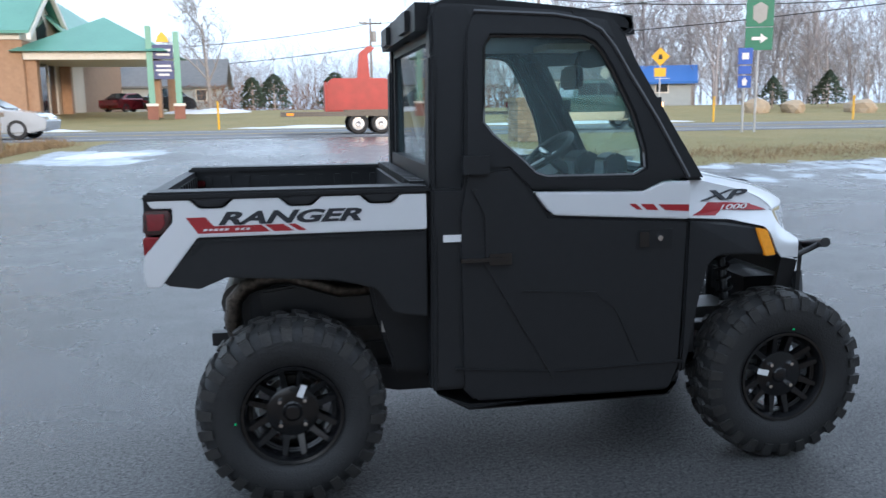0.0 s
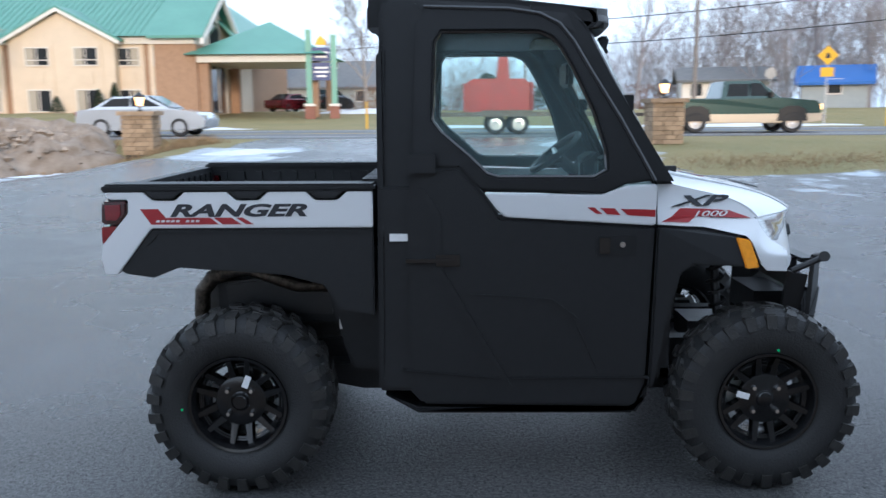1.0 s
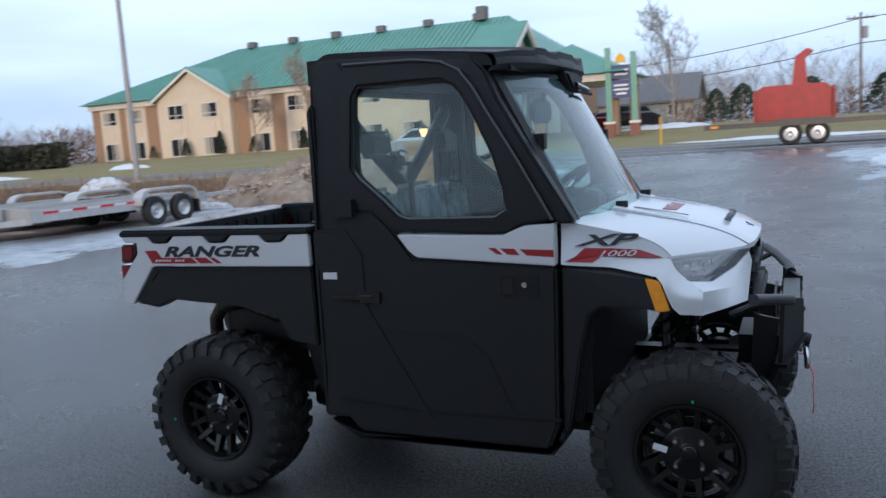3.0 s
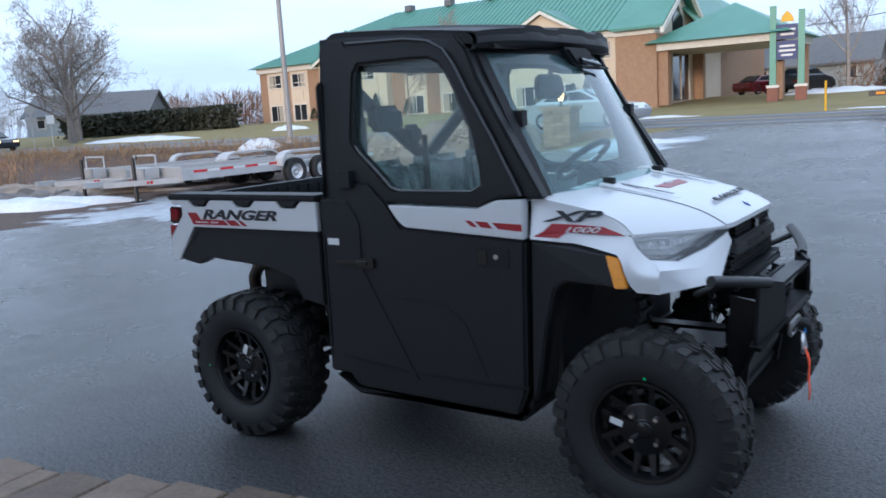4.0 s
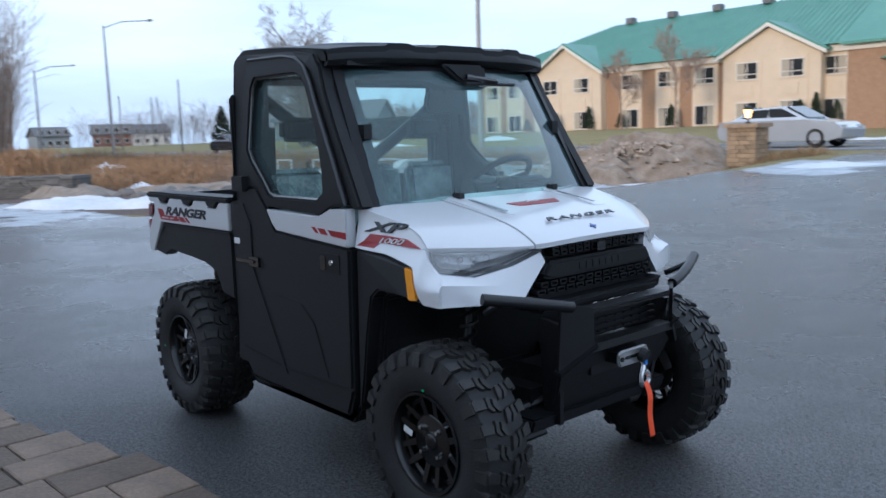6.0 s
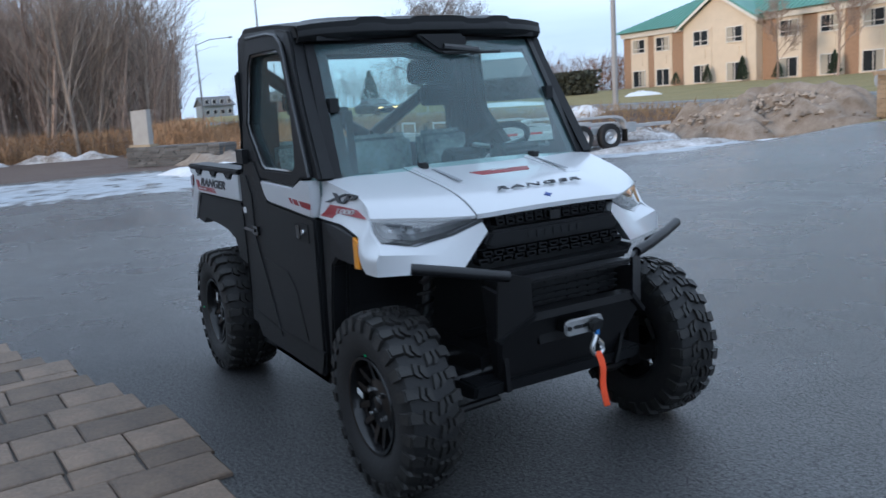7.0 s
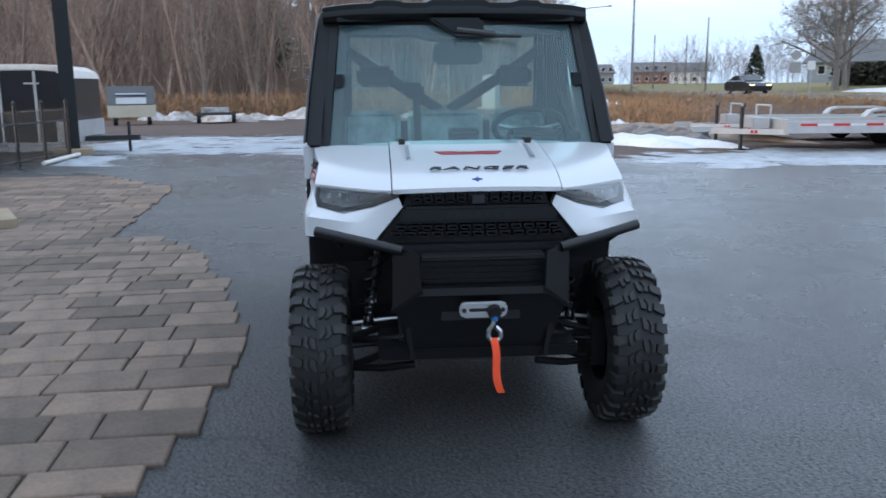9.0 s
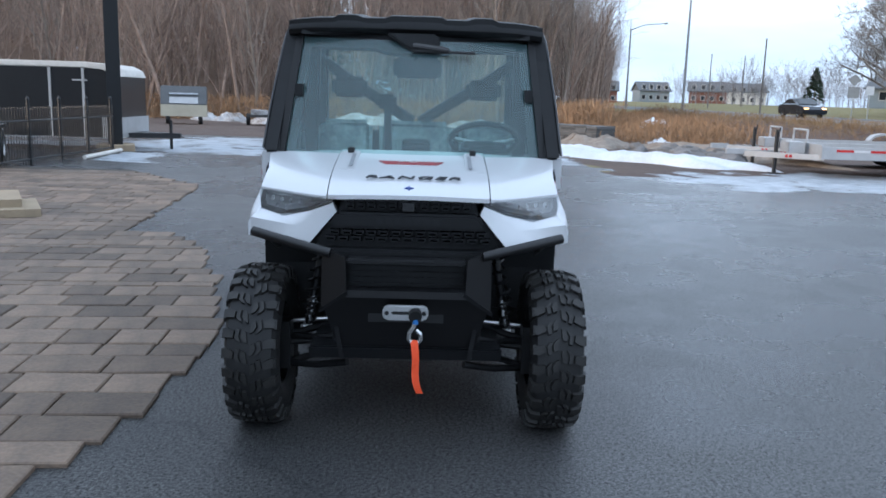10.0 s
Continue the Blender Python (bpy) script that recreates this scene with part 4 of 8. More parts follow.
def tread_mesh(w, seed):
    """Blocks of an all-terrain tread: two staggered middle rows, slanted, and shoulder lugs that wrap down the wall."""
    rr = random.Random(seed)
    bm = bmesh.new()
    h = w / 2
    n = 26

    def lug(a0, pts, r0, r1, slope=0.0):
        """pts: (angle offset, across) corners; top slightly smaller."""
        lo, hi = [], []
        ca = sum(p[0] for p in pts) / len(pts); cy = sum(p[1] for p in pts) / len(pts)
        for da, y in pts:
            for lst, r, k in ((lo, r0, 1.0), (hi, r1, 0.84)):
                a = a0 + ca + (da - ca) * k
                yy = cy + (y - cy) * k
                rad = r - slope * max(0, abs(yy) - h * 0.6) / h
                lst.append(bm.verts.new((rad * math.cos(a), yy, rad * math.sin(a))))
        m = len(pts)
        bm.faces.new(hi)
        for i in range(m):
            bm.faces.new((lo[i], lo[(i + 1) % m], hi[(i + 1) % m], hi[i]))

    st = 2 * math.pi / n
    for k in range(n):
        a = k * st
        for s in (-1, 1):
            o = a + (0.5 * st if s > 0 else 0)
            j = rr.uniform(-0.018, 0.018)
            j2 = rr.uniform(-0.02, 0.02)
            lug(o, [(0.02 * st + j, s * 0.02 * h), (0.66 * st + j, s * 0.08 * h), (0.74 * st + j, s * 0.25 * h), (0.40 * st + j, s * 0.30 * h), (0.10 * st + j, s * 0.17 * h)], 0.342, 0.366)
            lug(o, [(0.08 * st + j2, s * 0.25 * h), (0.42 * st + j2, s * 0.36 * h), (0.80 * st + j2, s * 0.31 * h), (0.86 * st + j2, s * 0.46 * h), (0.36 * st + j2, s * 0.52 * h), (0.16 * st + j2, s * 0.40 * h)], 0.342, 0.365)
            lug(o + 0.32 * st, [(0.0, s * 0.54 * h), (0.40 * st, s * 0.50 * h), (0.62 * st, s * 0.86 * h), (0.50 * st, s * 0.99 * h), (0.06 * st, s * 0.97 * h)], 0.335, 0.365, 0.035)
            # wall lug below the shoulder
            aa, bb = o + 0.36 * st, o + 0.86 * st
            lo = []
            for r, y in ((0.347, 0.95), (0.297, 1.03)):
                for an in (aa, bb):
                    lo.append((r, y, an))
            q = [bm.verts.new((r * math.cos(an), s * h * (y + 0.055), r * math.sin(an))) for r, y, an in (lo[0], lo[1], lo[3], lo[2])]
            q2 = [bm.verts.new((r * math.cos(an), s * h * (y - 0.05), r * math.sin(an))) for r, y, an in (lo[0], lo[1], lo[3], lo[2])]
            bm.faces.new(q)
            for i in range(4):
                bm.faces.new((q[i], q2[i], q2[(i + 1) % 4], q[(i + 1) % 4]))
    return bm


def make_wheel(w, seed):
    """A wheel whose outer face looks to -y, round the origin."""
    wheel = new("wheel")
    wheel.parent = utv
    h = w / 2
    tyre = part("tyre", tyre_mesh(w), "rubber", wheel, "black knobbly all-terrain tyre", smooth=True)
    tr = link("tread", tread_mesh(w, seed), "tread_rubber", tyre)
    rim = part("rim", lathe([(0.186, -h * 0.80), (0.196, -h * 0.86), (0.193, -h * 0.92), (0.182, -h * 0.90), (0.172, -h * 0.72), (0.166, -h * 0.2), (0.166, h * 0.5), (0.19, h * 0.8), (0.18, h * 0.82), (0.155, h * 0.5), (0.155, -h * 0.25)], 40), "rim_black", wheel, "gloss black alloy rim", smooth=True)
    for k in range(6):       # slim paired spokes, set deep in the dish
        a = 2 * math.pi * (k + 0.5) / 6
        for da in (-1, 1):
            ci = Vector((math.cos(a + da * 0.30), 0, math.sin(a + da * 0.30)))
            co = Vector((math.cos(a + da * 0.21), 0, math.sin(a + da * 0.21)))
            ti, to = Vector((-ci.z, 0, ci.x)), Vector((-co.z, 0, co.x))
            y0, y1 = -h * 0.52, -h * 0.70
            i0, o0 = ci * 0.086, co * 0.176
            part("spoke", bevel(hexa([i0 - ti * .018 + Vector((0, y0 + .03, 0)), i0 + ti * .018 + Vector((0, y0 + .03, 0)), o0 + to * .013 + Vector((0, y1 + .04, 0)), o0 - to * .013 + Vector((0, y1 + .04, 0)),
                                   i0 - ti * .014 + Vector((0, y0, 0)), i0 + ti * .014 + Vector((0, y0, 0)), o0 + to * .009 + Vector((0, y1, 0)), o0 - to * .009 + Vector((0, y1, 0))]), 0.004, 1), "rim_black", rim)
    for r in (0.160, 0.150):      # turned steps in the dish
        part("rim_step", lathe([(r, -h * 0.50), (r + 0.006, -h * 0.52), (r + 0.008, -h * 0.46), (r, -h * 0.44)], 40, closed=True), "rim_black", rim, smooth=True)
    part("hub", lathe([(0.0, -h * 0.68), (0.026, -h * 0.68), (0.032, -h * 0.64), (0.034, -h * 0.58), (0.040, -h * 0.55), (0.092, -h * 0.57), (0.100, -h * 0.54), (0.102, -h * 0.34), (0.05, -h * 0.2)], 24), "rim_black", rim, smooth=True)
    part("brake_disc", lathe([(0.05, -h * 0.02), (0.118, -h * 0.02), (0.118, h * 0.06), (0.05, h * 0.06)], 28, closed=True), "steel_dark", wheel, "bare steel brake disc")
    part("brake_caliper", boxed(-0.13, -0.075, -h * 0.10, h * 0.2, -0.045, 0.055, 0.012), "alloy", wheel, "cast alloy brake caliper")
    for k in range(4):
        a = math.pi / 4 + k * math.pi / 2
        x, z = 0.066 * math.cos(a), 0.066 * math.sin(a)
        bm = lathe([(0.0, -h * 0.72), (0.008, -h * 0.72), (0.011, -h * 0.62), (0.011, -h * 0.5)], 6)
        bmesh.ops.translate(bm, verts=bm.verts, vec=(x, 0, z))
        part("lug_nut", bm, "chrome", rim, "chrome lug nut")
    part("rim_sticker", boxed(-0.012, 0.012, -h * 0.865, -h * 0.85, 0.075, 0.125), "white_decal", rim, "white paper sticker").matrix_local = pose(0, 0, 0, 0, 22 if seed % 2 else -75, 0)
    part("balance_dot", boxed(-0.004, 0.004, -h * 1.035, -h * 1.0, 0.208, 0.216), "sticker_green", tyre, "small green paint dot").matrix_local = pose(0, 0, 0, 0, (-93 if seed % 2 else 6), 0)
    return wheel


WR, WF = 0.285, 0.226
wr = make_wheel(WR, 1); wr.matrix_local = pose(0, -0.662, HUB_Z)
wf = make_wheel(WF, 2); wf.matrix_local = pose(WB, -0.657, HUB_Z)
for src, x, y in ((wr, 0.0, 0.662), (wf, WB, 0.657)):
    cp = copy_thing(src, pose(x, y, HUB_Z, 0, 31, 180))
    cp.parent = utv

# chassis and underbody
part("skid_plate", prism([(0.30, 0.33), (0.45, 0.30), (1.75, 0.30), (2.28, 0.36), (2.30, 0.42), (0.30, 0.42)], -0.42, 0.42, bev=0.01), "black_plastic", utv)
part("frame_rail", boxed(-0.20, 2.2, -0.33, -0.25, 0.42, 0.50, 0.01), "black_metal", utv)
part("frame_rail", boxed(-0.20, 2.2, 0.25, 0.33, 0.42, 0.50, 0.01), "black_metal", utv)
part("engine", boxed(0.05, 0.56, -0.30, 0.30, 0.45, 0.80, 0.05), "steel_dark", utv)
part("gearbox", boxed(-0.18, 0.14, -0.17, 0.17, 0.30, 0.58, 0.06), "steel_dark", utv)
part("front_differential", boxed(1.92, 2.18, -0.12, 0.12, 0.32, 0.52, 0.05), "steel_dark", utv)
part("engine_cover", prism([(0.42, 0.42), (0.60, 0.42), (0.60, 0.96), (0.30, 0.90), (0.34, 0.70)], -0.55, 0.55, bev=0.015), "black_plastic", utv)
for s in (-1, 1):
    for x in (0.0, WB):
        bx = 0.20 if x == 0 else -0.14
        for dz, dx in ((0.03, 0.0), (-0.10, 0.0)):
            bm = bmesh.new()
            for ex in (-0.17, 0.15):
                tube([(x + ex, s * 0.26, 0.42 + dz), (x + ex * 0.6, s * 0.40, 0.385 + dz), (x, s * 0.56, 0.365 + dz)], 0.017, 8, bm)
            part("control_arm", bm, "black_metal", utv, smooth=True)
        part("drive_shaft", tube([(x, s * 0.12, 0.40), (x, s * 0.58, HUB_Z)], 0.016, 8), "black_metal", utv, smooth=True)
        part("knuckle", boxed(x - 0.05, x + 0.05, s * 0.56 - 0.03, s * 0.56 + 0.03, 0.25, 0.47, 0.015), "black_metal", utv)
        sx = x - 0.10 if x else x + 0.14
        shock = part("shock_absorber", tube([(sx, s * 0.47, 0.40), (sx - 0.02, s * 0.39, 0.86)], 0.019, 10), "black_metal", utv, smooth=True)
        pts = []
        for k in range(60):
            f = k / 59
            ax = Vector((sx, s * 0.47, 0.50)).lerp(Vector((sx - 0.02, s * 0.39, 0.84)), f)
            pts.append(ax + Vector((0.032 * math.cos(f * 44), 0.032 * math.sin(f * 44), 0)))
        part("coil_spring", tube(pts, 0.0075, 5), "black_metal", shock, smooth=True)
        for f in (0.12, 0.22, 0.32):
            p = Vector((sx, s * 0.47, 0.40)).lerp(Vector((sx - 0.02, s * 0.39, 0.86)), f)
            part("shock_body", tube([p - Vector((0, 0, 0.014)), p + Vector((0, 0, 0.016))], 0.027, 12), "chrome", shock, "bright steel shock body", smooth=True)
        part("shock_eye", tube([(sx, s * 0.45, 0.405), (sx, s * 0.49, 0.405)], 0.026, 10), "alloy", shock)
    part("tie_rod", tube([(WB - 0.13, s * 0.2, 0.46), (WB - 0.12, s * 0.56, 0.43)], 0.010, 8), "alloy", utv, smooth=True)
    part("sway_link", tube([(-0.22, s * 0.42, 0.34), (-0.20, s * 0.43, 0.66)], 0.011, 8), "black_metal", utv, smooth=True)
# exhaust, wrapped pipe and can on the right
part("exhaust_pipe", tube([(0.42, -0.44, 0.795), (0.32, -0.50, 0.775), (0.20, -0.53, 0.78), (0.10, -0.53, 0.815), (0.0, -0.51, 0.845), (-0.12, -0.48, 0.83)], 0.027, 12), "exhaust", utv, "heat-stained exhaust pipe", smooth=True)
part("muffler", tube([(-0.08, -0.46, 0.83), (-0.17, -0.45, 0.80), (-0.22, -0.44, 0.74), (-0.23, -0.43, 0.64), (-0.21, -0.41, 0.56)], 0.034, 14), "exhaust", utv, smooth=True)
part("heat_shield", prism([(-0.10, 0.66), (0.34, 0.64), (0.36, 0.76), (0.05, 0.80), (-0.12, 0.78)], -0.47, -0.44, bev=0.01), "black_metal", utv)
part("muffler_can", tube([(-0.20, -0.30, 0.70), (-0.20, 0.25, 0.70)], 0.085, 16), "steel_dark", utv, smooth=True)
part("exhaust_bracket", boxed(0.37, 0.44, -0.545, -0.515, 0.60, 0.70, 0.018), "alloy", utv)
part("tow_hitch", boxed(-0.36, -0.15, -0.03, 0.03, 0.44, 0.50, 0.006), "black_metal", utv)

# added black box; stands in for the shade under the bed
part("underbed_filler", boxed(-0.16, 0.50, -0.42, 0.42, 0.60, 0.92, 0.03), "black_plastic", utv)

# cargo bed
bed = part("cargo_bed", prism([(-0.47, 0.94), (0.50, 0.94), (0.50, 0.97), (-0.47, 0.97)], -0.64, 0.64), "black_plastic", utv, "black plastic cargo bed")
part("front_wall", boxed(0.47, 0.52, -0.64, 0.64, 0.97, 1.195, 0.008), "black_plastic", bed)
gate = part("tailgate", boxed(-0.515, -0.465, -0.63, 0.63, 0.92, 1.195, 0.012), "black_plastic", bed)
for k in range(14):
    yy = -0.585 + k * 0.09
    part("bed_rib", boxed(-0.466, -0.456, yy - 0.02, yy + 0.02, 0.99, 1.17, 0.004), "black_plastic", gate)
for k in range(17):
    yy = -0.60 + k * 0.075
    part("bed_tooth", boxed(0.485, 0.545, yy - 0.022, yy + 0.022, 1.195, 1.225, 0.006), "black_plastic", bed)
for s in (-1, 1):
    inner = 0.612
    part("bed_wall", prism([(-0.47, 0.96), (0.50, 0.96), (0.50, 1.20), (-0.47, 1.20)], s * inner, s * (inner + 0.03)), "black_plastic", bed)
    for k in range(10):
        xx = -0.40 + k * 0.095
        part("bed_rib", boxed(xx - 0.018, xx + 0.018, min(s * inner, s * (inner - 0.012)), max(s * inner, s * (inner - 0.012)), 0.99, 1.17, 0.004), "black_plastic", bed)
    # rail with three stake pockets
    part("bed_rail", prism([(-0.505, 1.185), (0.545, 1.185), (0.545, 1.215), (-0.49, 1.217)], s * 0.60, s * 0.738, bev=0.009), "black_satin", bed)
    for k, xx in enumerate((-0.26, 0.06, 0.36)):
        part("stake_pocket", prism([(xx - 0.072, 1.190), (xx + 0.072, 1.190), (xx + 0.036, 1.160), (xx - 0.036, 1.160)], s * 0.64, s * 0.739, bev=0.004), "black_plastic", bed)
    # white upper panel, its top cut back round the pockets
    top = [(-0.487, 1.186)]
    for xx in (-0.26, 0.06, 0.36):
        top += [(xx - 0.080, 1.186), (xx - 0.042, 1.152), (xx + 0.042, 1.152), (xx + 0.080, 1.186)]
    top += [(0.535, 1.186), (0.535, 1.048), (-0.315, 1.048), (-0.455, 0.868), (-0.505, 0.868), (-0.515, 0.93), (-0.505, 0.985), (-0.40, 1.105), (-0.398, 1.158), (-0.47, 1.158)]
    part("bed_side_panel", prism(top, s * 0.700, s * 0.732, bev=0.004), "white_paint", bed, "white painted bed side panel")
    part("bed_side_lower", prism([(0.535, 1.046), (-0.312, 1.046), (-0.452, 0.885), (-0.425, 0.868), (-0.32, 0.852), (-0.22, 0.892), (-0.10, 0.882), (0.02, 0.875), (0.20, 0.86), (0.34, 0.82), (0.40, 0.72), (0.535, 0.70)], s * 0.655, s * 0.722, bev=0.006), "black_plastic", bed, "black plastic lower bed side")
    part("panel_crease", prism([(0.53, 1.038), (-0.30, 1.038), (-0.345, 0.985), (-0.335, 0.978), (-0.29, 1.024), (0.53, 1.024)], s * 0.70, s * 0.727), "black_satin", bed)
    tl = part("tail_light", prism([(-0.502, 1.150), (-0.405, 1.150), (-0.405, 1.105), (-0.437, 1.062), (-0.508, 1.062)], s * 0.60, s * 0.728, bev=0.008), "tail_dark", bed, "red tail light")
    part("tail_lens", prism([(-0.488, 1.138), (-0.428, 1.138), (-0.428, 1.10), (-0.445, 1.078), (-0.488, 1.078)], s * 0.728, s * 0.733, bev=0.002), "tail_red", tl)
    part("tail_lens", prism([(-0.508, 1.054), (-0.442, 1.054), (-0.500, 0.985), (-0.508, 0.985)], s * 0.60, s * 0.729, bev=0.004), "tail_red", tl)
    # decals
    if s < 0:
        R = lambda x, z, y: pose(x, y, z, 90, 0, 0)
    else:
        R = lambda x, z, y: pose(x, y, z, 90, 0, 180)
    lettering("bed_lettering", "RANGER", 0.064, R(0.018, 1.113, s * 0.7335), "black_decal", bed, 0.32, 2.08, 0.0026, 0.0008)
    part("red_stripe", prism([(-0.352, 1.122), (-0.283, 1.122), (-0.255, 1.088), (-0.085, 1.088), (-0.052, 1.062), (-0.312, 1.062)], s * 0.731, s * 0.7334), "red_decal", bed, "dark red stripe decal")
    part("red_stripe", prism([(-0.072, 1.088), (-0.005, 1.088), (0.035, 1.062), (-0.038, 1.062)], s * 0.731, s * 0.7334), "red_decal", bed)
    part("red_stripe", prism([(0.012, 1.088), (0.040, 1.088), (0.082, 1.062), (0.052, 1.062)], s * 0.731, s * 0.7334), "red_decal", bed)
    for k in range(9):
        if k != 5:
            part("stripe_mark", prism([(-0.290 + k * 0.019, 1.079), (-0.277 + k * 0.019, 1.079), (-0.281 + k * 0.019, 1.071), (-0.294 + k * 0.019, 1.071)], s * 0.733, s * 0.7342), "white_decal", bed)

# cab shell
def pane(pts):
    bm = bmesh.new()
    bm.faces.new([bm.verts.new(p) for p in pts])
    return bm


for s in (-1, 1):
    # rear post and lower rear panel
    part("rear_pillar", prism([(0.555, 0.40), (0.74, 0.40), (0.74, 1.85), (0.71, 1.895), (0.59, 1.895), (0.565, 1.86), (0.560, 1.0)], lambda u, v, s=s: s * (0.60 - 0.03 * ss(1.2, 1.86, v)), lambda u, v, s=s: s * (0.735 - 0.070 * max(0.0, (v - 1.2) / 0.7) ** 1.3), bev=0.014), "black_plastic", utv)
    part("rear_lower_panel", prism([(0.545, 0.395), (0.70, 0.395), (0.70, 1.20), (0.555, 1.20)], s * 0.64, s * 0.728, bev=0.01), "black_plastic", utv)
    part("rear_snorkel", prism([(0.548, 0.90), (0.585, 0.88), (0.585, 1.72), (0.555, 1.70)], s * 0.60, s * 0.70, bev=0.01), "black_plastic", utv)
    # A pillar: sweeps up to the roof
    ap = [(1.60, 1.205), (1.682, 1.205), (1.482, 1.53), (1.388, 1.69), (1.345, 1.79), (1.29, 1.855), (1.12, 1.885), (1.12, 1.85), (1.225, 1.805), (1.285, 1.735), (1.34, 1.64), (1.46, 1.452)]
    lean = lambda v: 0.738 - 0.070 * max(0.0, (v - 1.18) / 0.72) ** 1.3
    part("front_pillar", prism(ap, lambda u, v, s=s: s * (lean(v) - 0.085), lambda u, v, s=s: s * (lean(v) - 0.01), bev=0.012), "black_satin", utv)
    # door
    dl = lambda u, v: 0.738 - 0.074 * max(0.0, (v - 1.20) / 0.70) ** 1.3
    door = part("cab_door", prism([(0.665, 0.405), (0.72, 0.345), (1.545, 0.335), (1.585, 0.43), (1.605, 1.05), (1.02, 1.085), (0.945, 1.19), (0.86, 1.275), (0.69, 1.275), (0.655, 1.10)], s * 0.66, s * 0.742, bev=0.012), "black_plastic", utv, "matt black cab door")
    ring = {}
    bm = bmesh.new()
    fr_o = [(0.685, 1.272), (0.690, 1.45), (0.70, 1.80), (0.735, 1.866), (1.05, 1.856), (1.165, 1.838), (1.240, 1.800), (1.295, 1.732), (1.350, 1.638), (1.468, 1.450), (1.598, 1.222), (1.490, 1.208), (1.41, 1.172), (1.01, 1.188), (0.945, 1.19), (0.86, 1.272)]
    fr_i = [(0.80, 1.40), (0.762, 1.45), (0.772, 1.735), (0.80, 1.775), (1.05, 1.775), (1.165, 1.772), (1.212, 1.752), (1.245, 1.715), (1.290, 1.640), (1.370, 1.475), (1.412, 1.34), (1.418, 1.262), (1.37, 1.234), (1.01, 1.236), (0.968, 1.25), (0.90, 1.315)]
    for off, key in ((0.004, "o"), (-0.06, "i")):
        ring["o" + key] = [bm.verts.new((u, s * (dl(u, v) + off), v)) for u, v in fr_o]
        ring["i" + key] = [bm.verts.new((u, s * (dl(u, v) + off), v)) for u, v in fr_i]
    nn = len(fr_o)
    for i in range(nn):
        j = (i + 1) % nn
        bm.faces.new((ring["oo"][i], ring["oo"][j], ring["io"][j], ring["io"][i]))
        bm.faces.new((ring["oi"][i], ring["ii"][i], ring["ii"][j], ring["oi"][j]))
        bm.faces.new((ring["oo"][i], ring["oi"][i], ring["oi"][j], ring["oo"][j]))
        bm.faces.new((ring["io"][i], ring["io"][j], ring["ii"][j], ring["ii"][i]))
    bmesh.ops.recalc_face_normals(bm, faces=bm.faces)
    part("window_frame", bevel(bm, 0.008, 2), "black_satin", door, "black window frame")
    part("window_glass", pane([(u, s * (dl(u, v) - 0.033), v) for u, v in fr_i]), "cab_glass", door, "tinted door window")
    lip = tube([(u, s * (dl(u, v) + 0.006), v) for u, v in fr_o[3:11]], 0.0075, 6)
    part("frame_bead", lip, "black_sheen", door, "smooth raised edge of the window frame", smooth=True)
    seal = tube([(u, s * (dl(u, v) - 0.012), v) for u, v in fr_i + fr_i[:1]], 0.009, 6)
    part("window_seal", seal, "black_gloss", door, smooth=True)
    part("white_inlay", prism([(0.958, 1.178), (1.40, 1.168), (1.488, 1.202), (1.606, 1.206), (1.604, 1.052), (1.04, 1.086), (1.005, 1.115)], s * 0.700, s * 0.750, bev=0.005), "white_paint", door, "white painted door inlay")
    for q in ([(1.345, 1.122), (1.372, 1.122), (1.402, 1.097), (1.378, 1.098)], [(1.392, 1.120), (1.448, 1.118), (1.470, 1.093), (1.420, 1.096)], [(1.470, 1.116), (1.600, 1.112), (1.600, 1.085), (1.498, 1.092)]):
        part("red_stripe", prism(q, s * 0.749, s * 0.7515), "red_decal", door, "dark red stripe decal")
    # raised shapes on the door skin
    part("door_rib", prism([(0.700, 1.20), (0.735, 1.20), (0.80, 1.10), (0.80, 0.90), (0.845, 0.82), (1.075, 0.42), (1.035, 0.42), (0.80, 0.82), (0.755, 0.90), (0.755, 1.09)], s * 0.735, s * 0.749, bev=0.006), "black_plastic", door)
    part("door_swage", prism([(0.90, 0.795), (1.22, 0.775), (1.32, 0.70), (1.42, 0.47), (1.40, 0.47), (1.30, 0.69), (1.21, 0.762), (0.90, 0.782)], s * 0.735, s * 0.7465, bev=0.004), "black_plastic", door)
    part("door_rim", prism([(0.64, 0.492), (1.03, 0.458), (1.60, 0.462), (1.60, 0.450), (1.03, 0.445), (0.64, 0.480)], s * 0.73, s * 0.7485, bev=0.004), "black_satin", door)
    hb = part("door_handle", boxed(0.66, 0.83, min(s * .738, s * .764), max(s * .738, s * .764), 0.915, 0.930, 0.006), "black_gloss", door)
    part("hinge_plate", boxed(0.775, 0.865, min(s * .735, s * .757), max(s * .735, s * .757), 0.90, 0.945, 0.006), "black_gloss", door)
    part("upper_hinge", boxed(0.672, 0.775, min(s * .73, s * .768), max(s * .73, s * .768), 1.255, 1.325, 0.016), "black_plastic", door)
    part("latch_recess", boxed(1.385, 1.535, min(s * .735, s * .7455), max(s * .735, s * .7455), 0.935, 1.015, 0.006), "black_satin", door)
    part("latch_paddle", boxed(1.395, 1.435, min(s * .735, s * .749), max(s * .735, s * .749), 0.945, 1.005, 0.005), "black_gloss", door)
    bm = lathe([(0.0, -0.006), (0.011, -0.006), (0.013, 0.0), (0.013, 0.01)], 16)
    bmesh.ops.translate(bm, verts=bm.verts, vec=(1.481, 0, 0.98))
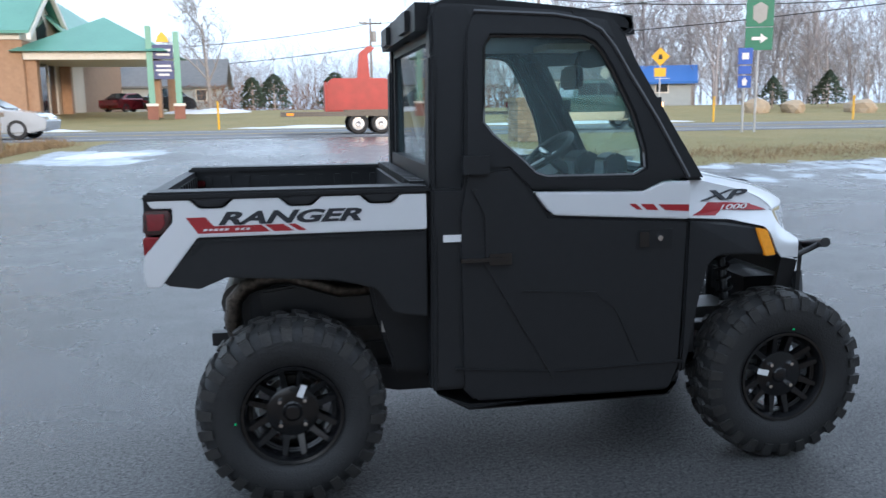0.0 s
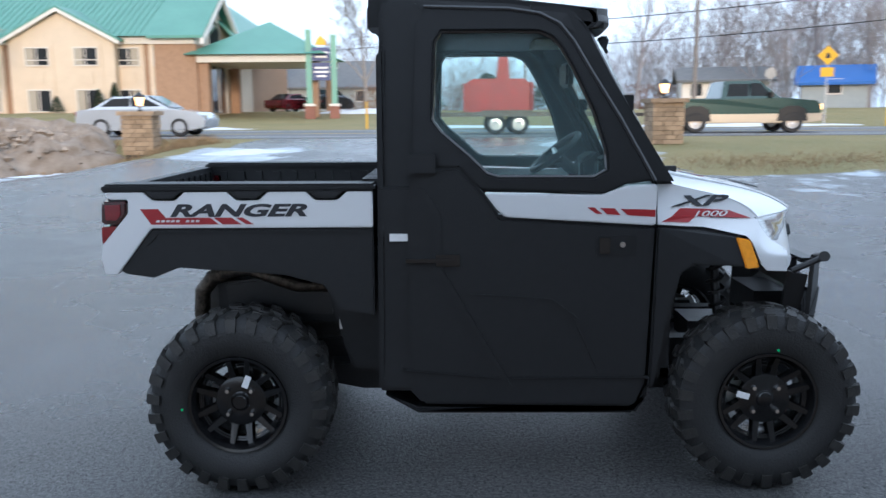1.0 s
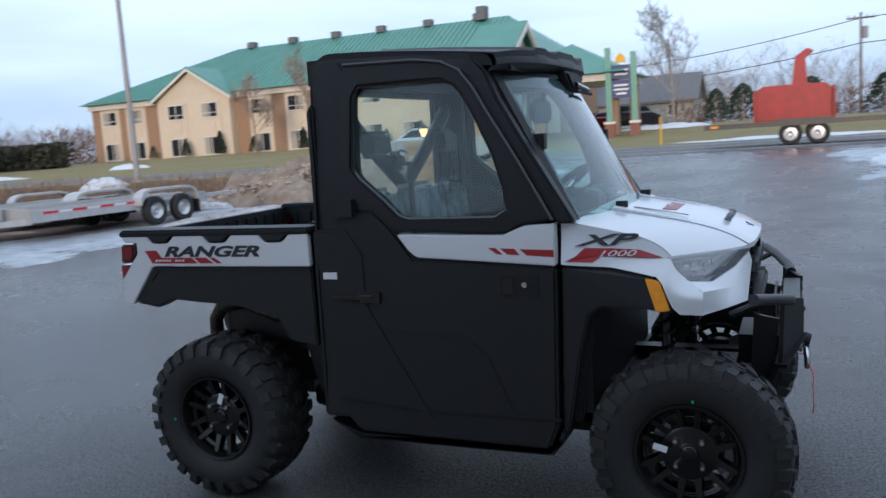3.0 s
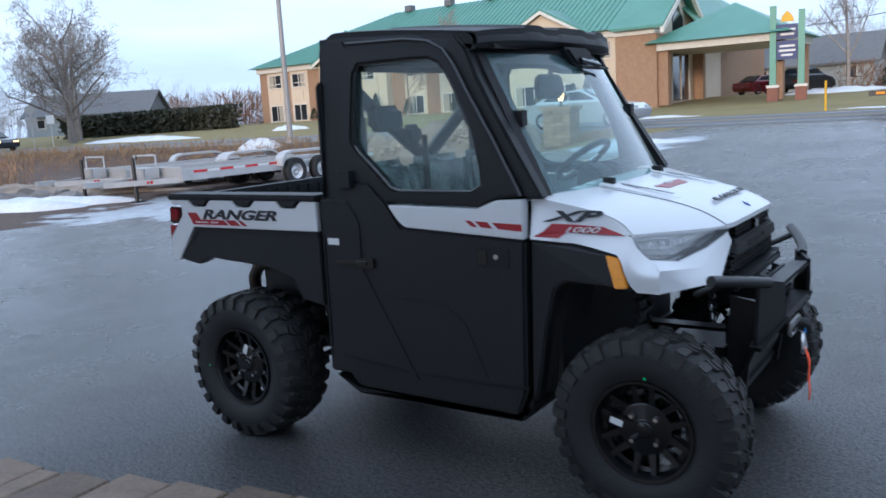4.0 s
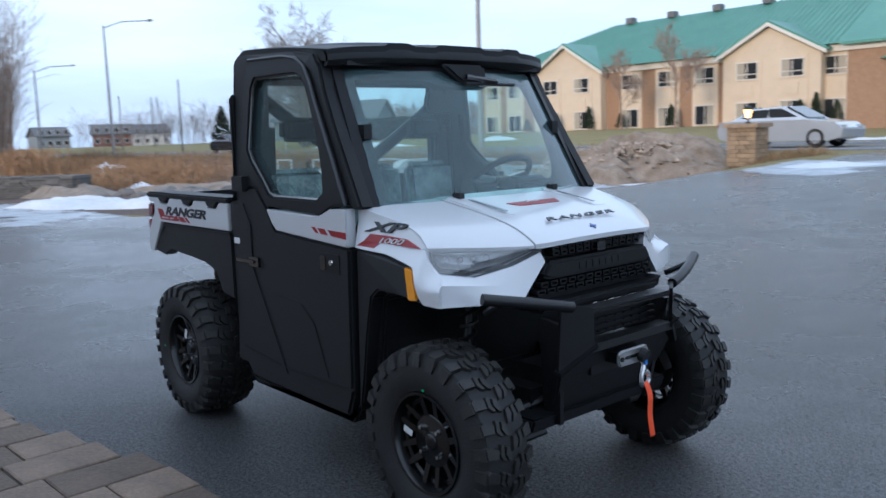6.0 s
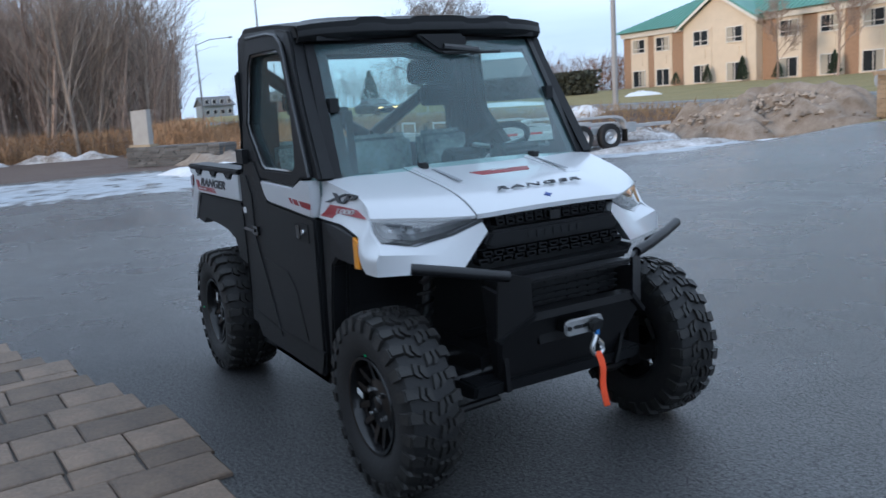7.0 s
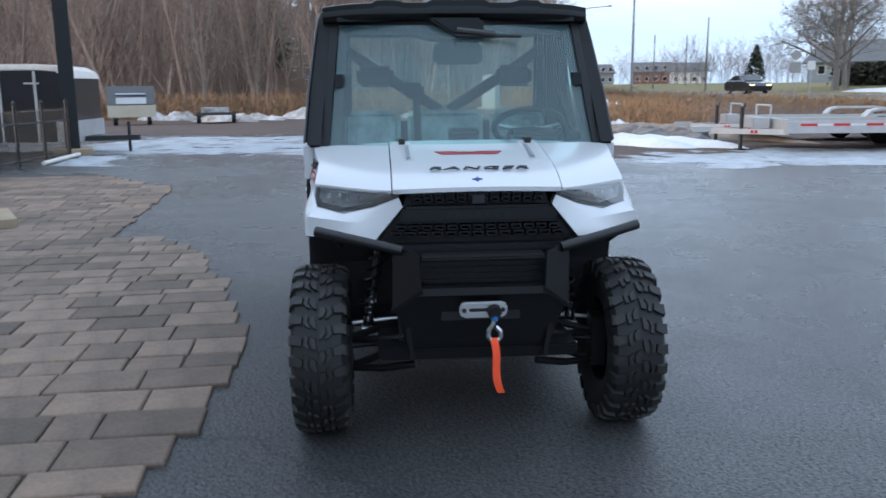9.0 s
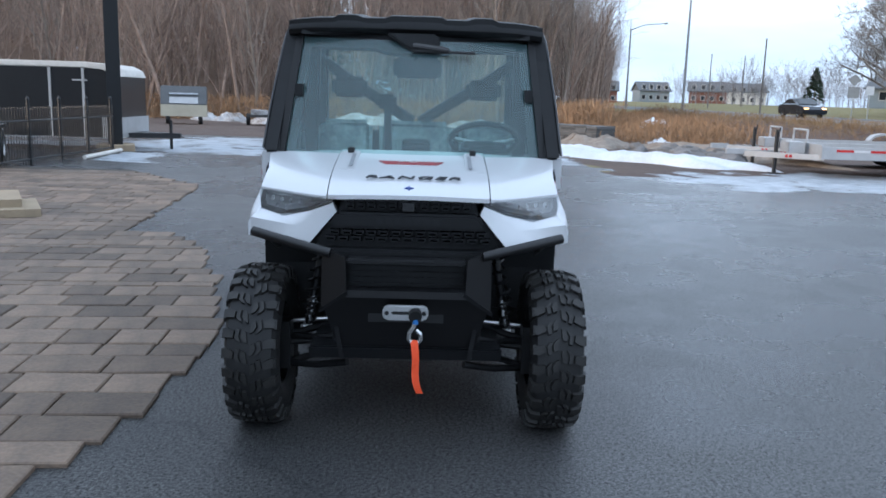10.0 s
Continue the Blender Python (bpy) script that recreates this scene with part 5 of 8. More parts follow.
    bmesh.ops.translate(bm, verts=bm.verts, vec=(0, s * 0.7485, 0))
    part("key_lock", bm, "chrome", door, "chrome key lock")
    part("warning_label", boxed(0.598, 0.668, min(s * .730, s * .7365), max(s * .730, s * .7365), 0.994, 1.022), "white_decal", utv, "white paper label")
    # sill
    part("sill", prism([(0.56, 0.38), (0.70, 0.325), (1.55, 0.318), (1.60, 0.42), (1.60, 0.36), (1.55, 0.30), (0.70, 0.30)], s * 0.42, s * 0.72, bev=0.01), "black_plastic", utv)

# roof with ribs, thick front lip
def roof_z(x, y):
    z = 1.937 - 0.065 * (max(0.0, x - 0.6) / 0.87) ** 1.6 - 0.030 * ss(0.66, 0.575, x) - 0.016 * (abs(y) / 0.65) ** 6
    for c, w in ((0.0, 0.13), (-0.34, 0.055), (0.34, 0.055)):
        z += 0.013 * ss(w + 0.015, w - 0.005, abs(y - c)) * ss(0.72, 0.78, x)
    return z


def roof_nose(y):
    return 1.488 - 0.105 * (abs(y) / 0.645) ** 3.2
ys = [-0.650 + 1.30 * i / 60 for i in range(61)]
xs = [i / 30 for i in range(31)]
part("roof", sheet(lambda u, v: (0.575 + u * (roof_nose(v) - 0.575), v, roof_z(0.575 + u * 0.895, v)), xs, ys, 0.05), "black_satin", utv, "black ribbed hard roof", smooth=True)
LIP = [(-0.05, 1.870), (-0.012, 1.862), (0.004, 1.842), (0.006, 1.822), (-0.012, 1.802), (-0.05, 1.795), (-0.14, 1.800)]
part("roof_lip", sheet(lambda u, v: (roof_nose(v) + LIP[u][0], v, LIP[u][1] - 0.012 * (abs(v) / 0.65) ** 6 + 0.010 * max(ss(0.07, 0.05, abs(abs(v) - 0.34)), ss(0.145, 0.125, abs(v))) * (u < 3)), list(range(7)), ys, (-0.02, 0, 0)), "black_satin", utv, smooth=True)
for s in (-1, 1):
    part("roof_side_rail", prism([(0.575, 1.78), (1.14, 1.83), (1.235, 1.795), (1.300, 1.725), (1.352, 1.735), (1.335, 1.80), (1.28, 1.855), (1.05, 1.888), (0.66, 1.908), (0.575, 1.885)], s * 0.575, lambda u, v, s=s: s * (0.674 - 0.022 * ss(1.80, 1.90, v)), bev=0.012), "black_satin", utv)
part("roof_rear_fascia", boxed(0.520, 0.60, -0.60, 0.60, 1.80, 1.905, 0.028, 3), "black_satin", utv, smooth=True)
for s in (-1, 1):
    part("fascia_pod", boxed(0.500, 0.55, s * 0.34 - 0.11, s * 0.34 + 0.11, 1.81, 1.890, 0.02, 3), "black_plastic", utv, smooth=True)
# headliner
part("headliner", boxed(0.62, 1.42, -0.58, 0.58, 1.79, 1.81), "black_plastic", utv)

# windshield
def ws(u, v):
    """u: 0 at the foot to 1 at the top; v: -1 to 1 across."""
    half = 0.650 - 0.055 * u
    return (1.665 + 0.13 * (1 - v * v) - 0.32 * u, v * half, 1.185 - 0.010 * (1 - v * v) + 0.605 * u)
uu, vv = [i / 12 for i in range(13)], [-1 + i / 12 for i in range(25)]
part("windshield", sheet(lambda u, v: ws(0.02 + 0.96 * u, v * 0.98), uu, vv), "windshield_glass", utv, "large tinted windshield", smooth=True)
def frame_strip(u0, u1, v0, v1, nu=2, nv=24):
    return sheet(lambda u, v: Vector(ws(u, v)) + Vector((0.010, 0, 0.006)), [u0 + (u1 - u0) * i / nu for i in range(nu + 1)], [v0 + (v1 - v0) * i / nv for i in range(nv + 1)], (-0.03, 0, -0.015))
def edge_strip(u0, u1, nu=2, nv=24):
    """A strip across, between two heights that may change with v."""
    return sheet(lambda f, v: Vector(ws(u0(v) + (u1(v) - u0(v)) * f, v)) - Vector((0.008, 0, 0.004)), [i / nu for i in range(nu + 1)], [-1 + 2 * i / nv for i in range(nv + 1)], (-0.03, 0, -0.015))
part("windshield_lower_frame", edge_strip(lambda v: -0.03, lambda v: 0.045 + 0.045 * v * v), "black_satin", utv, smooth=True)
part("windshield_upper_frame", edge_strip(lambda v: 0.915 - 0.035 * ss(0.35, 0.2, abs(v)), lambda v: 1.03), "black_satin", utv, smooth=True)
for s in (-1, 1):
    part("windshield_side_frame", frame_strip(-0.03, 1.03, s * 0.965, s * 1.03, 12, 3), "black_satin", utv, smooth=True)
    part("windshield_band", sheet(lambda u, v: Vector(ws(u, v)) - Vector((0.008, 0, 0.004)), [i / 12 for i in range(13)], [s * 0.885, s * 0.93, s * 0.975], (-0.004, 0, 0)), "black_satin", utv, "black band behind the edge of the glass", smooth=True)
    part("windshield_clip", boxed(1.50, 1.54, s * 0.575 - 0.02, s * 0.575 + 0.02, 1.48, 1.54, 0.008), "black_plastic", utv)
wiper = part("wiper_motor", prism([(-0.15, 1.80), (0.11, 1.80), (0.13, 1.755), (0.10, 1.715), (-0.03, 1.72), (-0.07, 1.745)], 1.475, 1.525, "x", 0.012), "black_plastic", utv)
bmesh_w = tube([(1.53, -0.01, 1.745), (1.535, 0.08, 1.735), (1.54, 0.17, 1.725)], 0.012, 6)
part("wiper_arm", bmesh_w, "black_gloss", wiper, smooth=True)
part("wiper_blade", tube([(1.535, -0.02, 1.715), (1.525, 0.30, 1.712)], 0.008, 6), "rubber", wiper)

# rear window wall
part("rear_wall", boxed(0.56, 0.60, -0.60, 0.60, 0.95, 1.28, 0.01), "black_plastic", utv)
part("rear_window_top", boxed(0.575, 0.61, -0.60, 0.60, 1.76, 1.86, 0.008), "black_plastic", utv)
for s in (-1, 1):
    part("rear_window_post", boxed(0.575, 0.61, min(s * .54, s * .61), max(s * .54, s * .61), 1.28, 1.80, 0.008), "black_plastic", utv)
part("rear_window", pane([(0.591, -0.55, 1.27), (0.591, 0.55, 1.27), (0.591, 0.55, 1.77), (0.591, -0.55, 1.77)]), "cab_glass", utv, "tinted rear window")
part("third_brake_light", boxed(0.555, 0.585, -0.10, 0.10, 1.80, 1.83, 0.005), "tail_dark", utv)
# interior
part("floor", boxed(0.60, 1.72, -0.64, 0.64, 0.42, 0.46), "black_plastic", utv)
part("firewall", boxed(1.66, 1.70, -0.64, 0.64, 0.42, 1.16), "black_plastic", utv)
bench = part("seat_base", boxed(0.70, 1.16, -0.60, 0.60, 0.62, 0.84, 0.05, 3), "seat_wrap", utv, "bench seat under clear plastic wrap, its glints painted on", smooth=True)
part("seat_box", boxed(0.72, 1.12, -0.58, 0.58, 0.46, 0.62, 0.02), "black_plastic", utv)
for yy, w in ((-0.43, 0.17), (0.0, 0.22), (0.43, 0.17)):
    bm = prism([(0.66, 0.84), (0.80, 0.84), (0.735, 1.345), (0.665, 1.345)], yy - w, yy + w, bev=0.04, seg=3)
    part("seat_back", bm, "seat_wrap", utv, "seat back under clear plastic wrap, its glints painted on", smooth=True)
for s in (-1, 1):
    part("headrest", prism([(0.665, 1.485), (0.755, 1.475), (0.745, 1.595), (0.675, 1.60)], s * 0.40 - 0.105, s * 0.40 + 0.105, bev=0.025, seg=3), "black_plastic", utv, smooth=True)
    part("cage_bar", tube([(0.64, s * 0.58, 1.80), (0.64, s * 0.57, 1.30), (0.62, s * 0.56, 0.90)], 0.028, 10), "black_metal", utv, smooth=True)
    part("cage_brace", tube([(0.65, s * 0.60, 1.715), (0.65, s * 0.40, 1.575), (0.65, s * 0.02, 1.34)], 0.034, 10), "black_metal", utv, smooth=True)
    part("seat_belt", prism([(s * 0.535, 1.55), (s * 0.575, 1.55), (s * 0.60, 0.9), (s * 0.56, 0.9)], 0.70, 0.706, "x"), "black_plastic", utv)
part("belt_guide", prism([(0.665, 1.42), (0.735, 1.41), (0.725, 1.50), (0.675, 1.505)], -0.245, -0.12, bev=0.02, seg=2), "black_plastic", utv, smooth=True)
part("centre_belt", prism([(-0.19, 1.45), (-0.15, 1.45), (-0.13, 0.9), (-0.18, 0.9)], 0.762, 0.768, "x"), "black_plastic", utv)
dash = part("dashboard", prism([(1.42, 0.80), (1.66, 0.72), (1.70, 1.18), (1.56, 1.20), (1.44, 1.12), (1.40, 0.95)], -0.62, 0.62, bev=0.025), "black_plastic", utv)
pod = part("display", prism([(1.515, 1.12), (1.63, 1.12), (1.625, 1.262), (1.56, 1.288), (1.505, 1.255)], -0.055, 0.085, bev=0.012), "black_plastic", dash)
part("display_face", prism([(-0.035, 1.165), (0.065, 1.165), (0.060, 1.245), (-0.030, 1.245)], 1.500, 1.506, "x"), "pale_screen", pod, "screen with a pale painted reflection")
cluster = part("instrument_cluster", prism([(1.47, 1.10), (1.61, 1.10), (1.60, 1.255), (1.53, 1.285), (1.465, 1.24)], 0.24, 0.47, bev=0.015), "black_plastic", dash)
part("cluster_face", prism([(0.27, 1.13), (0.44, 1.13), (0.43, 1.225), (0.28, 1.225)], 1.460, 1.4665, "x"), "pale_screen", cluster, "dial face with a pale painted reflection")
for yy in (-0.46, -0.28):
    part("air_vent", boxed(1.395, 1.42, yy - 0.05, yy + 0.05, 0.99, 1.09, 0.01), "alloy", dash)
pts = []
for k in range(33):
    a = 2 * math.pi * k / 32
    pts.append(Vector((1.355, 0.37, 1.275)) + Vector((math.sin(a) * 0.112, math.cos(a) * 0.175, math.sin(a) * 0.090)))
sw = part("steering_wheel", tube(pts, 0.016, 8), "black_plastic", utv, smooth=True)
for a in (0.1, 3.04, 4.7):
    part("wheel_spoke", tube([(1.37, 0.37, 1.25), Vector((1.355, 0.37, 1.275)) + Vector((math.sin(a) * 0.112, math.cos(a) * 0.175, math.sin(a) * 0.090))], 0.013, 6), "alloy", sw)
part("wheel_boss", boxed(1.335, 1.385, 0.31, 0.43, 1.225, 1.27, 0.015), "black_gloss", sw)
part("steering_column", tube([(1.37, 0.37, 1.25), (1.56, 0.37, 1.08)], 0.03, 10), "black_plastic", utv)
mirror = part("rear_view_mirror", prism([(-0.105, 1.585), (0.125, 1.585), (0.14, 1.635), (0.12, 1.695), (-0.10, 1.695), (-0.12, 1.635)], 1.34, 1.375, "x", 0.012), "black_plastic", utv)
part("mirror_stem", tube([(1.36, 0, 1.66), (1.40, 0, 1.78)], 0.012, 6), "black_plastic", mirror)
part("roof_console", boxed(1.20, 1.40, -0.12, 0.12, 1.762, 1.79, 0.008), "camper_cream", utv)

# hood, fenders and face
def fall(u):
    """Share of the hood's drop reached at u, from the windshield (0) to the nose (1)."""
    return 0.66 * u + 0.34 * u ** 6
def crown_z(x):
    return 1.226 - 0.148 * fall((x - 1.69) / 0.595)
def nose_x(y):
    a = abs(y)
    return 2.285 - 0.012 * (a / 0.3) ** 2 if a < 0.3 else 2.273 - 0.262 * ((a - 0.3) / 0.375) ** 1.25
def hood_pt(u, y, lift=0.0):
    x = 1.66 + 0.03 * (1 - (y / 0.7) ** 2) + u * (nose_x(y) - 1.66 - 0.03 * (1 - (y / 0.7) ** 2))
    k = min(1.0, abs(y) / 0.70)
    zb = 1.226 - 0.022 * k ** 2.6
    zf = 1.076 - 0.010 * min(1.0, abs(y) / 0.37) ** 2 + 0.006 * ss(0.4, 0.68, abs(y))
    z = zb + (zf - zb) * fall(u)
    return (x, y, z + lift)
def sy(u, v):
    """Half width of the front fender's skin at x = u, z = v."""
    return (0.727 - 0.032 * ss(1.0, 1.19, v) - 0.042 * ss(1.62, 1.98, u) * ss(0.93, 1.08, v) - 0.016 * ss(1.98, 2.13, u)
            - 0.038 * ss(2.0, 2.09, u) * ss(0.92, 1.0, v))
def along(k, x):
    """A broken line of (x, z), read at x."""
    for (a, b), (c, d) in zip(k, k[1:]):
        if a <= x <= c:
            return b + (d - b) * (x - a) / (c - a)
    return k[-1][1]
FENDER_LOW = [(1.618, 1.052), (1.80, 1.040), (1.962, 1.004), (1.980, 0.985), (2.014, 0.900), (2.040, 0.872), (2.120, 0.868)]
FENDER_TOP = [(1.618, 1.205)] + [(1.662 + 0.344 * k / 10, hood_pt(k / 10, 0.685)[2] + 0.001) for k in range(10)] + [(2.006, 1.073), (2.024, 1.030), (2.060, 0.990), (2.120, 0.950)]
def shoulder(u):
    x = 1.662 + 0.344 * u
    return sy(x, along(FENDER_TOP, x)) - 0.001
us = [i / 24 for i in range(25)]
hood = part("hood", sheet(lambda u, v: hood_pt(u, v, 0.006), us, [-0.345 + 0.69 * i / 20 for i in range(21)], 0.018), "white_paint", utv, "white painted hood", smooth=True)
for s in (-1, 1):
    part("hood_bulge", sheet(lambda u, v, s=s: hood_pt(u, s * (0.248 + 0.085 * v), 0.007 + 0.009 * min(1.0, 2.2 * math.sin(math.pi * (0.06 + 0.88 * v))) * ss(0.66, 0.10, u)), [0.10 + 0.52 * i / 12 for i in range(13)], [i / 8 for i in range(9)], 0.02), "white_paint", hood, smooth=True)
    part("hood_bumper_pad", boxed(1.745, 1.790, s * 0.29 - 0.014, s * 0.29 + 0.014, 1.205, 1.246, 0.010), "rubber", hood)
    part("hood_stripe", sheet(lambda u, v, s=s: hood_pt(0.22 + 0.36 * u, s * (0.262 + 0.016 * v), 0.0185), [i / 6 for i in range(7)], [0, 1], 0.003), "grey_decal", hood, "thin grey stripe decal")
    part("fender_top", sheet(lambda u, v, s=s: hood_pt(u, s * (0.350 + (shoulder(u) - 0.350) * v), 0.002), us, [i / 14 for i in range(15)], 0.012), "white_paint", utv, "white painted fender top", smooth=True)
    cols = [1.618 + 0.502 * i / 44 for i in range(45)]
    part("fender_side", sheet(lambda u, v, s=s: (u, s * sy(u, along(FENDER_LOW, u) + v * (along(FENDER_TOP, u) - along(FENDER_LOW, u))), along(FENDER_LOW, u) + v * (along(FENDER_TOP, u) - along(FENDER_LOW, u))), cols, [i / 12 for i in range(13)], (0, -s * 0.012, 0)), "white_paint", utv, "white painted front fender", smooth=True)
    flare = [(1.618, 1.046), (1.79, 1.034), (1.958, 0.998), (2.008, 0.896), (2.022, 0.872), (1.905, 0.890), (1.76, 0.893), (1.715, 0.86), (1.675, 0.70), (1.645, 0.52), (1.62, 0.40), (1.60, 0.40), (1.608, 0.60)]
    part("fender_flare", prism(flare, lambda u, v, s=s: s * 0.60, lambda u, v, s=s: s * (sy(u, v) - 0.006), bev=0.008), "black_plastic", utv, "black plastic wheel arch")
    part("inner_arch", prism([(1.60, 0.42), (1.66, 0.42), (1.73, 0.85), (1.80, 0.885), (2.07, 0.885), (2.07, 0.95), (1.64, 0.99)], s * 0.36, s * 0.66, bev=0.01), "black_plastic", utv)
    # amber side marker
    part("side_marker", prism([(1.920, 1.000), (1.974, 0.990), (2.010, 0.886), (1.960, 0.880)], s * 0.69, lambda u, v, s=s: s * (sy(u, v) + 0.004), bev=0.004), "amber", utv, "amber side reflector")
    # face: white cheek under the headlight
    P = lambda x, y, z: (x, s * y, z)
    bm = bmesh.new()
    cheek = [P(2.264, 0.306, 1.003), P(2.252, 0.420, 0.866), P(2.19, 0.565, 0.867), P(2.118, 0.704, 0.868), P(2.120, 0.698, 0.950), P(2.060, 0.668, 0.984), P(2.138, 0.552, 0.962), P(2.208, 0.425, 0.996), P(2.254, 0.322, 1.040)]
    f0 = [bm.verts.new(p) for p in cheek]
    mid = bm.verts.new(P(2.208, 0.48, 0.930))
    b0 = [bm.verts.new((p[0] - 0.05, p[1], p[2])) for p in cheek]
    nq = len(f0)
    for i in range(nq):
        bm.faces.new((f0[i], f0[(i + 1) % nq], mid))
        bm.faces.new((f0[i], b0[i], b0[(i + 1) % nq], f0[(i + 1) % nq]))
    bm.faces.new(b0[::-1])
    bmesh.ops.recalc_face_normals(bm, faces=bm.faces)
    part("face_cheek", bm, "white_paint", utv, "white painted nose panel", smooth=True)
    # headlight
    hl_o = [P(2.254, 0.322, 1.042), P(2.206, 0.425, 0.998), P(2.136, 0.551, 0.964), P(2.058, 0.666, 0.986), P(2.022, 0.676, 1.030), P(2.003, 0.676, 1.072)] + [P(nose_x(q) - 0.004, q, hood_pt(1, q)[2] - 0.004) for q in (0.62, 0.54, 0.45, 0.37, 0.325)]
    nh = len(hl_o)
    bm = bmesh.new()
    a_ = [bm.verts.new(p) for p in hl_o]; b_ = [bm.verts.new((p[0] - 0.09, p[1] * 0.97, p[2])) for p in hl_o]
    for i in range(nh):
        bm.faces.new((a_[i], a_[(i + 1) % nh], b_[(i + 1) % nh], b_[i]))
    bm.faces.new(b_)
    lamp = part("headlight", bm, "headlight_shell", utv, "black LED headlight behind a clear lens")
    bm = bmesh.new()
    c_ = [bm.verts.new((p[0] + 0.004, p[1], p[2])) for p in hl_o]
    cm = bm.verts.new(P(2.158, 0.53, 1.018))
    for i in range(nh):
        bm.faces.new((c_[i], c_[(i + 1) % nh], cm))
    part("lens", bm, "lens", lamp, "clear plastic lens", smooth=True)
    # pale reflector bowl, set back inside the dark bezel; mimics sky in the lens
    cx, cy, cz = (sum(p[i] for p in hl_o) / nh for i in range(3))
    bm = bmesh.new()
    inner = [bm.verts.new((cx + (p[0] - cx) * 0.84 - 0.022, cy + (p[1] - cy) * 0.84, cz + (p[2] - cz) * 0.72)) for p in hl_o]
    deep = [bm.verts.new((cx + (p[0] - cx) * 0.70 - 0.050, cy + (p[1] - cy) * 0.70, cz + (p[2] - cz) * 0.45)) for p in hl_o]
    for i in range(nh):
        bm.faces.new((inner[i], inner[(i + 1) % nh], deep[(i + 1) % nh], deep[i]))
    bm.faces.new(deep)
    part("reflector", bm, "alloy", lamp, "brushed silver reflector, pale in place of reflected sky")
    part("light_bar", tube([P(2.175, 0.42, 1.045), P(2.095, 0.56, 1.048), P(2.010, 0.645, 1.050), P(2.035, 0.645, 1.015)], 0.006, 6), "alloy", lamp)
    for k, (px, py, pz) in enumerate(((2.150, 0.47, 1.022), (2.128, 0.515, 1.022), (2.104, 0.56, 1.024), (2.080, 0.605, 1.026), (2.130, 0.535, 0.992), (2.106, 0.58, 0.994))):
        bm = lathe([(0.0, 0.0), (0.007, 0.003), (0.012, 0.012), (0.0135, 0.014)], 12, "z")
        ob = part("led_cup", bm, "chrome", lamp)
        ob.matrix_local = pose(px - 0.036, s * py, pz, 0, 75, s * 35)
    if s < 0:
        R = lambda x, z, y, t=0: pose(x, y, z, 76, 0, t)
    else:
        R = lambda x, z, y, t=0: pose(x, y, z, 76, 0, 180 - t)
    lettering("model_lettering", "XP", 0.056, R(1.772, 1.137, s * (sy(1.772, 1.137) + 0.003), 8.5), "black_decal", utv, 0.4, 2.75, 0.0012, 0.005)
    part("red_badge", prism([(1.632, 1.062), (1.672, 1.082), (1.705, 1.112), (1.80, 1.108), (1.90, 1.100), (1.985, 1.070), (1.90, 1.072), (1.80, 1.078), (1.765, 1.080), (1.735, 1.058)], lambda u, v, s=s: s * (sy(u, v) - 0.012), lambda u, v, s=s: s * (sy(u, v) + 0.003)), "red_decal", utv, "dark red model badge")
    lettering("number_lettering", "1000", 0.030, R(1.815, 1.088, s * (sy(1.815, 1.088) + 0.004), 8.0), "white_decal", utv, 0.35, 2.3, 0.0, 0.004)
lettering("hood_lettering", "RANGER", 0.037, Matrix.Translation((2.168, 0.012, crown_z(2.168) + 0.0130)) @ Euler((0, radians(19.0), 0)).to_matrix().to_4x4() @ pose(0, 0, 0, 0, 0, 90), "black_decal", hood, 0.2, 2.6, 0.0004, 0.0022, 1.18)
star = []
for k in range(8):
    a, r = math.pi * k / 4, (0.020 if k % 2 == 0 else 0.008)
    star.append((2.243 + r * 0.8 * math.cos(a), r * math.sin(a)))
part("hood_badge", prism(star, lambda u, v: crown_z(u) - 0.004, lambda u, v: crown_z(u) + 0.0085, "z"), "blue_decal", hood, "small blue hood emblem")
part("hood_red_badge", sheet(lambda u, v: hood_pt(0.37 + 0.09 * u, v * (0.150 - 0.03 * u), 0.0085), [0, 0.5, 1], [-1 + i / 6 for i in range(13)], 0.004), "red_decal", hood, "red hood badge")
lettering("badge_lettering", "XP", 0.032, Matrix.Translation((1.918, 0.0, crown_z(1.918) + 0.0095)) @ Euler((0, radians(10.6), 0)).to_matrix().to_4x4() @ pose(0, 0, 0, 0, 0, 90), "white_decal", hood, 0.3, 2.6, 0.0012, 0.001)

# grille
gr = part("grille", prism([(-0.285, 1.055), (0.285, 1.055), (0.30, 1.008), (0.405, 0.86), (0.37, 0.815), (-0.37, 0.815), (-0.405, 0.86), (-0.30, 1.008)], 2.17, 2.225, "x", 0.01), "black_plastic", utv, "black plastic grille")
part("grille_bar", prism([(-0.30, 1.005), (0.30, 1.005), (0.335, 0.950), (0.30, 0.935), (-0.30, 0.935), (-0.335, 0.950)], 2.21, 2.285, "x", 0.012), "black_satin", gr)
part("grille_chin", prism([(-0.40, 0.868), (-0.36, 0.850), (0.36, 0.850), (0.40, 0.868), (0.36, 0.812), (-0.36, 0.812)], 2.21, 2.30, "x", 0.012), "black_satin", gr)
for k in range(7):       # worn raised maker's mark, kept plain
    part("grille_mark", boxed(2.284, 2.288, -0.135 + k * 0.04, -0.108 + k * 0.04, 0.957, 0.983, 0.002), "black_plastic", gr)
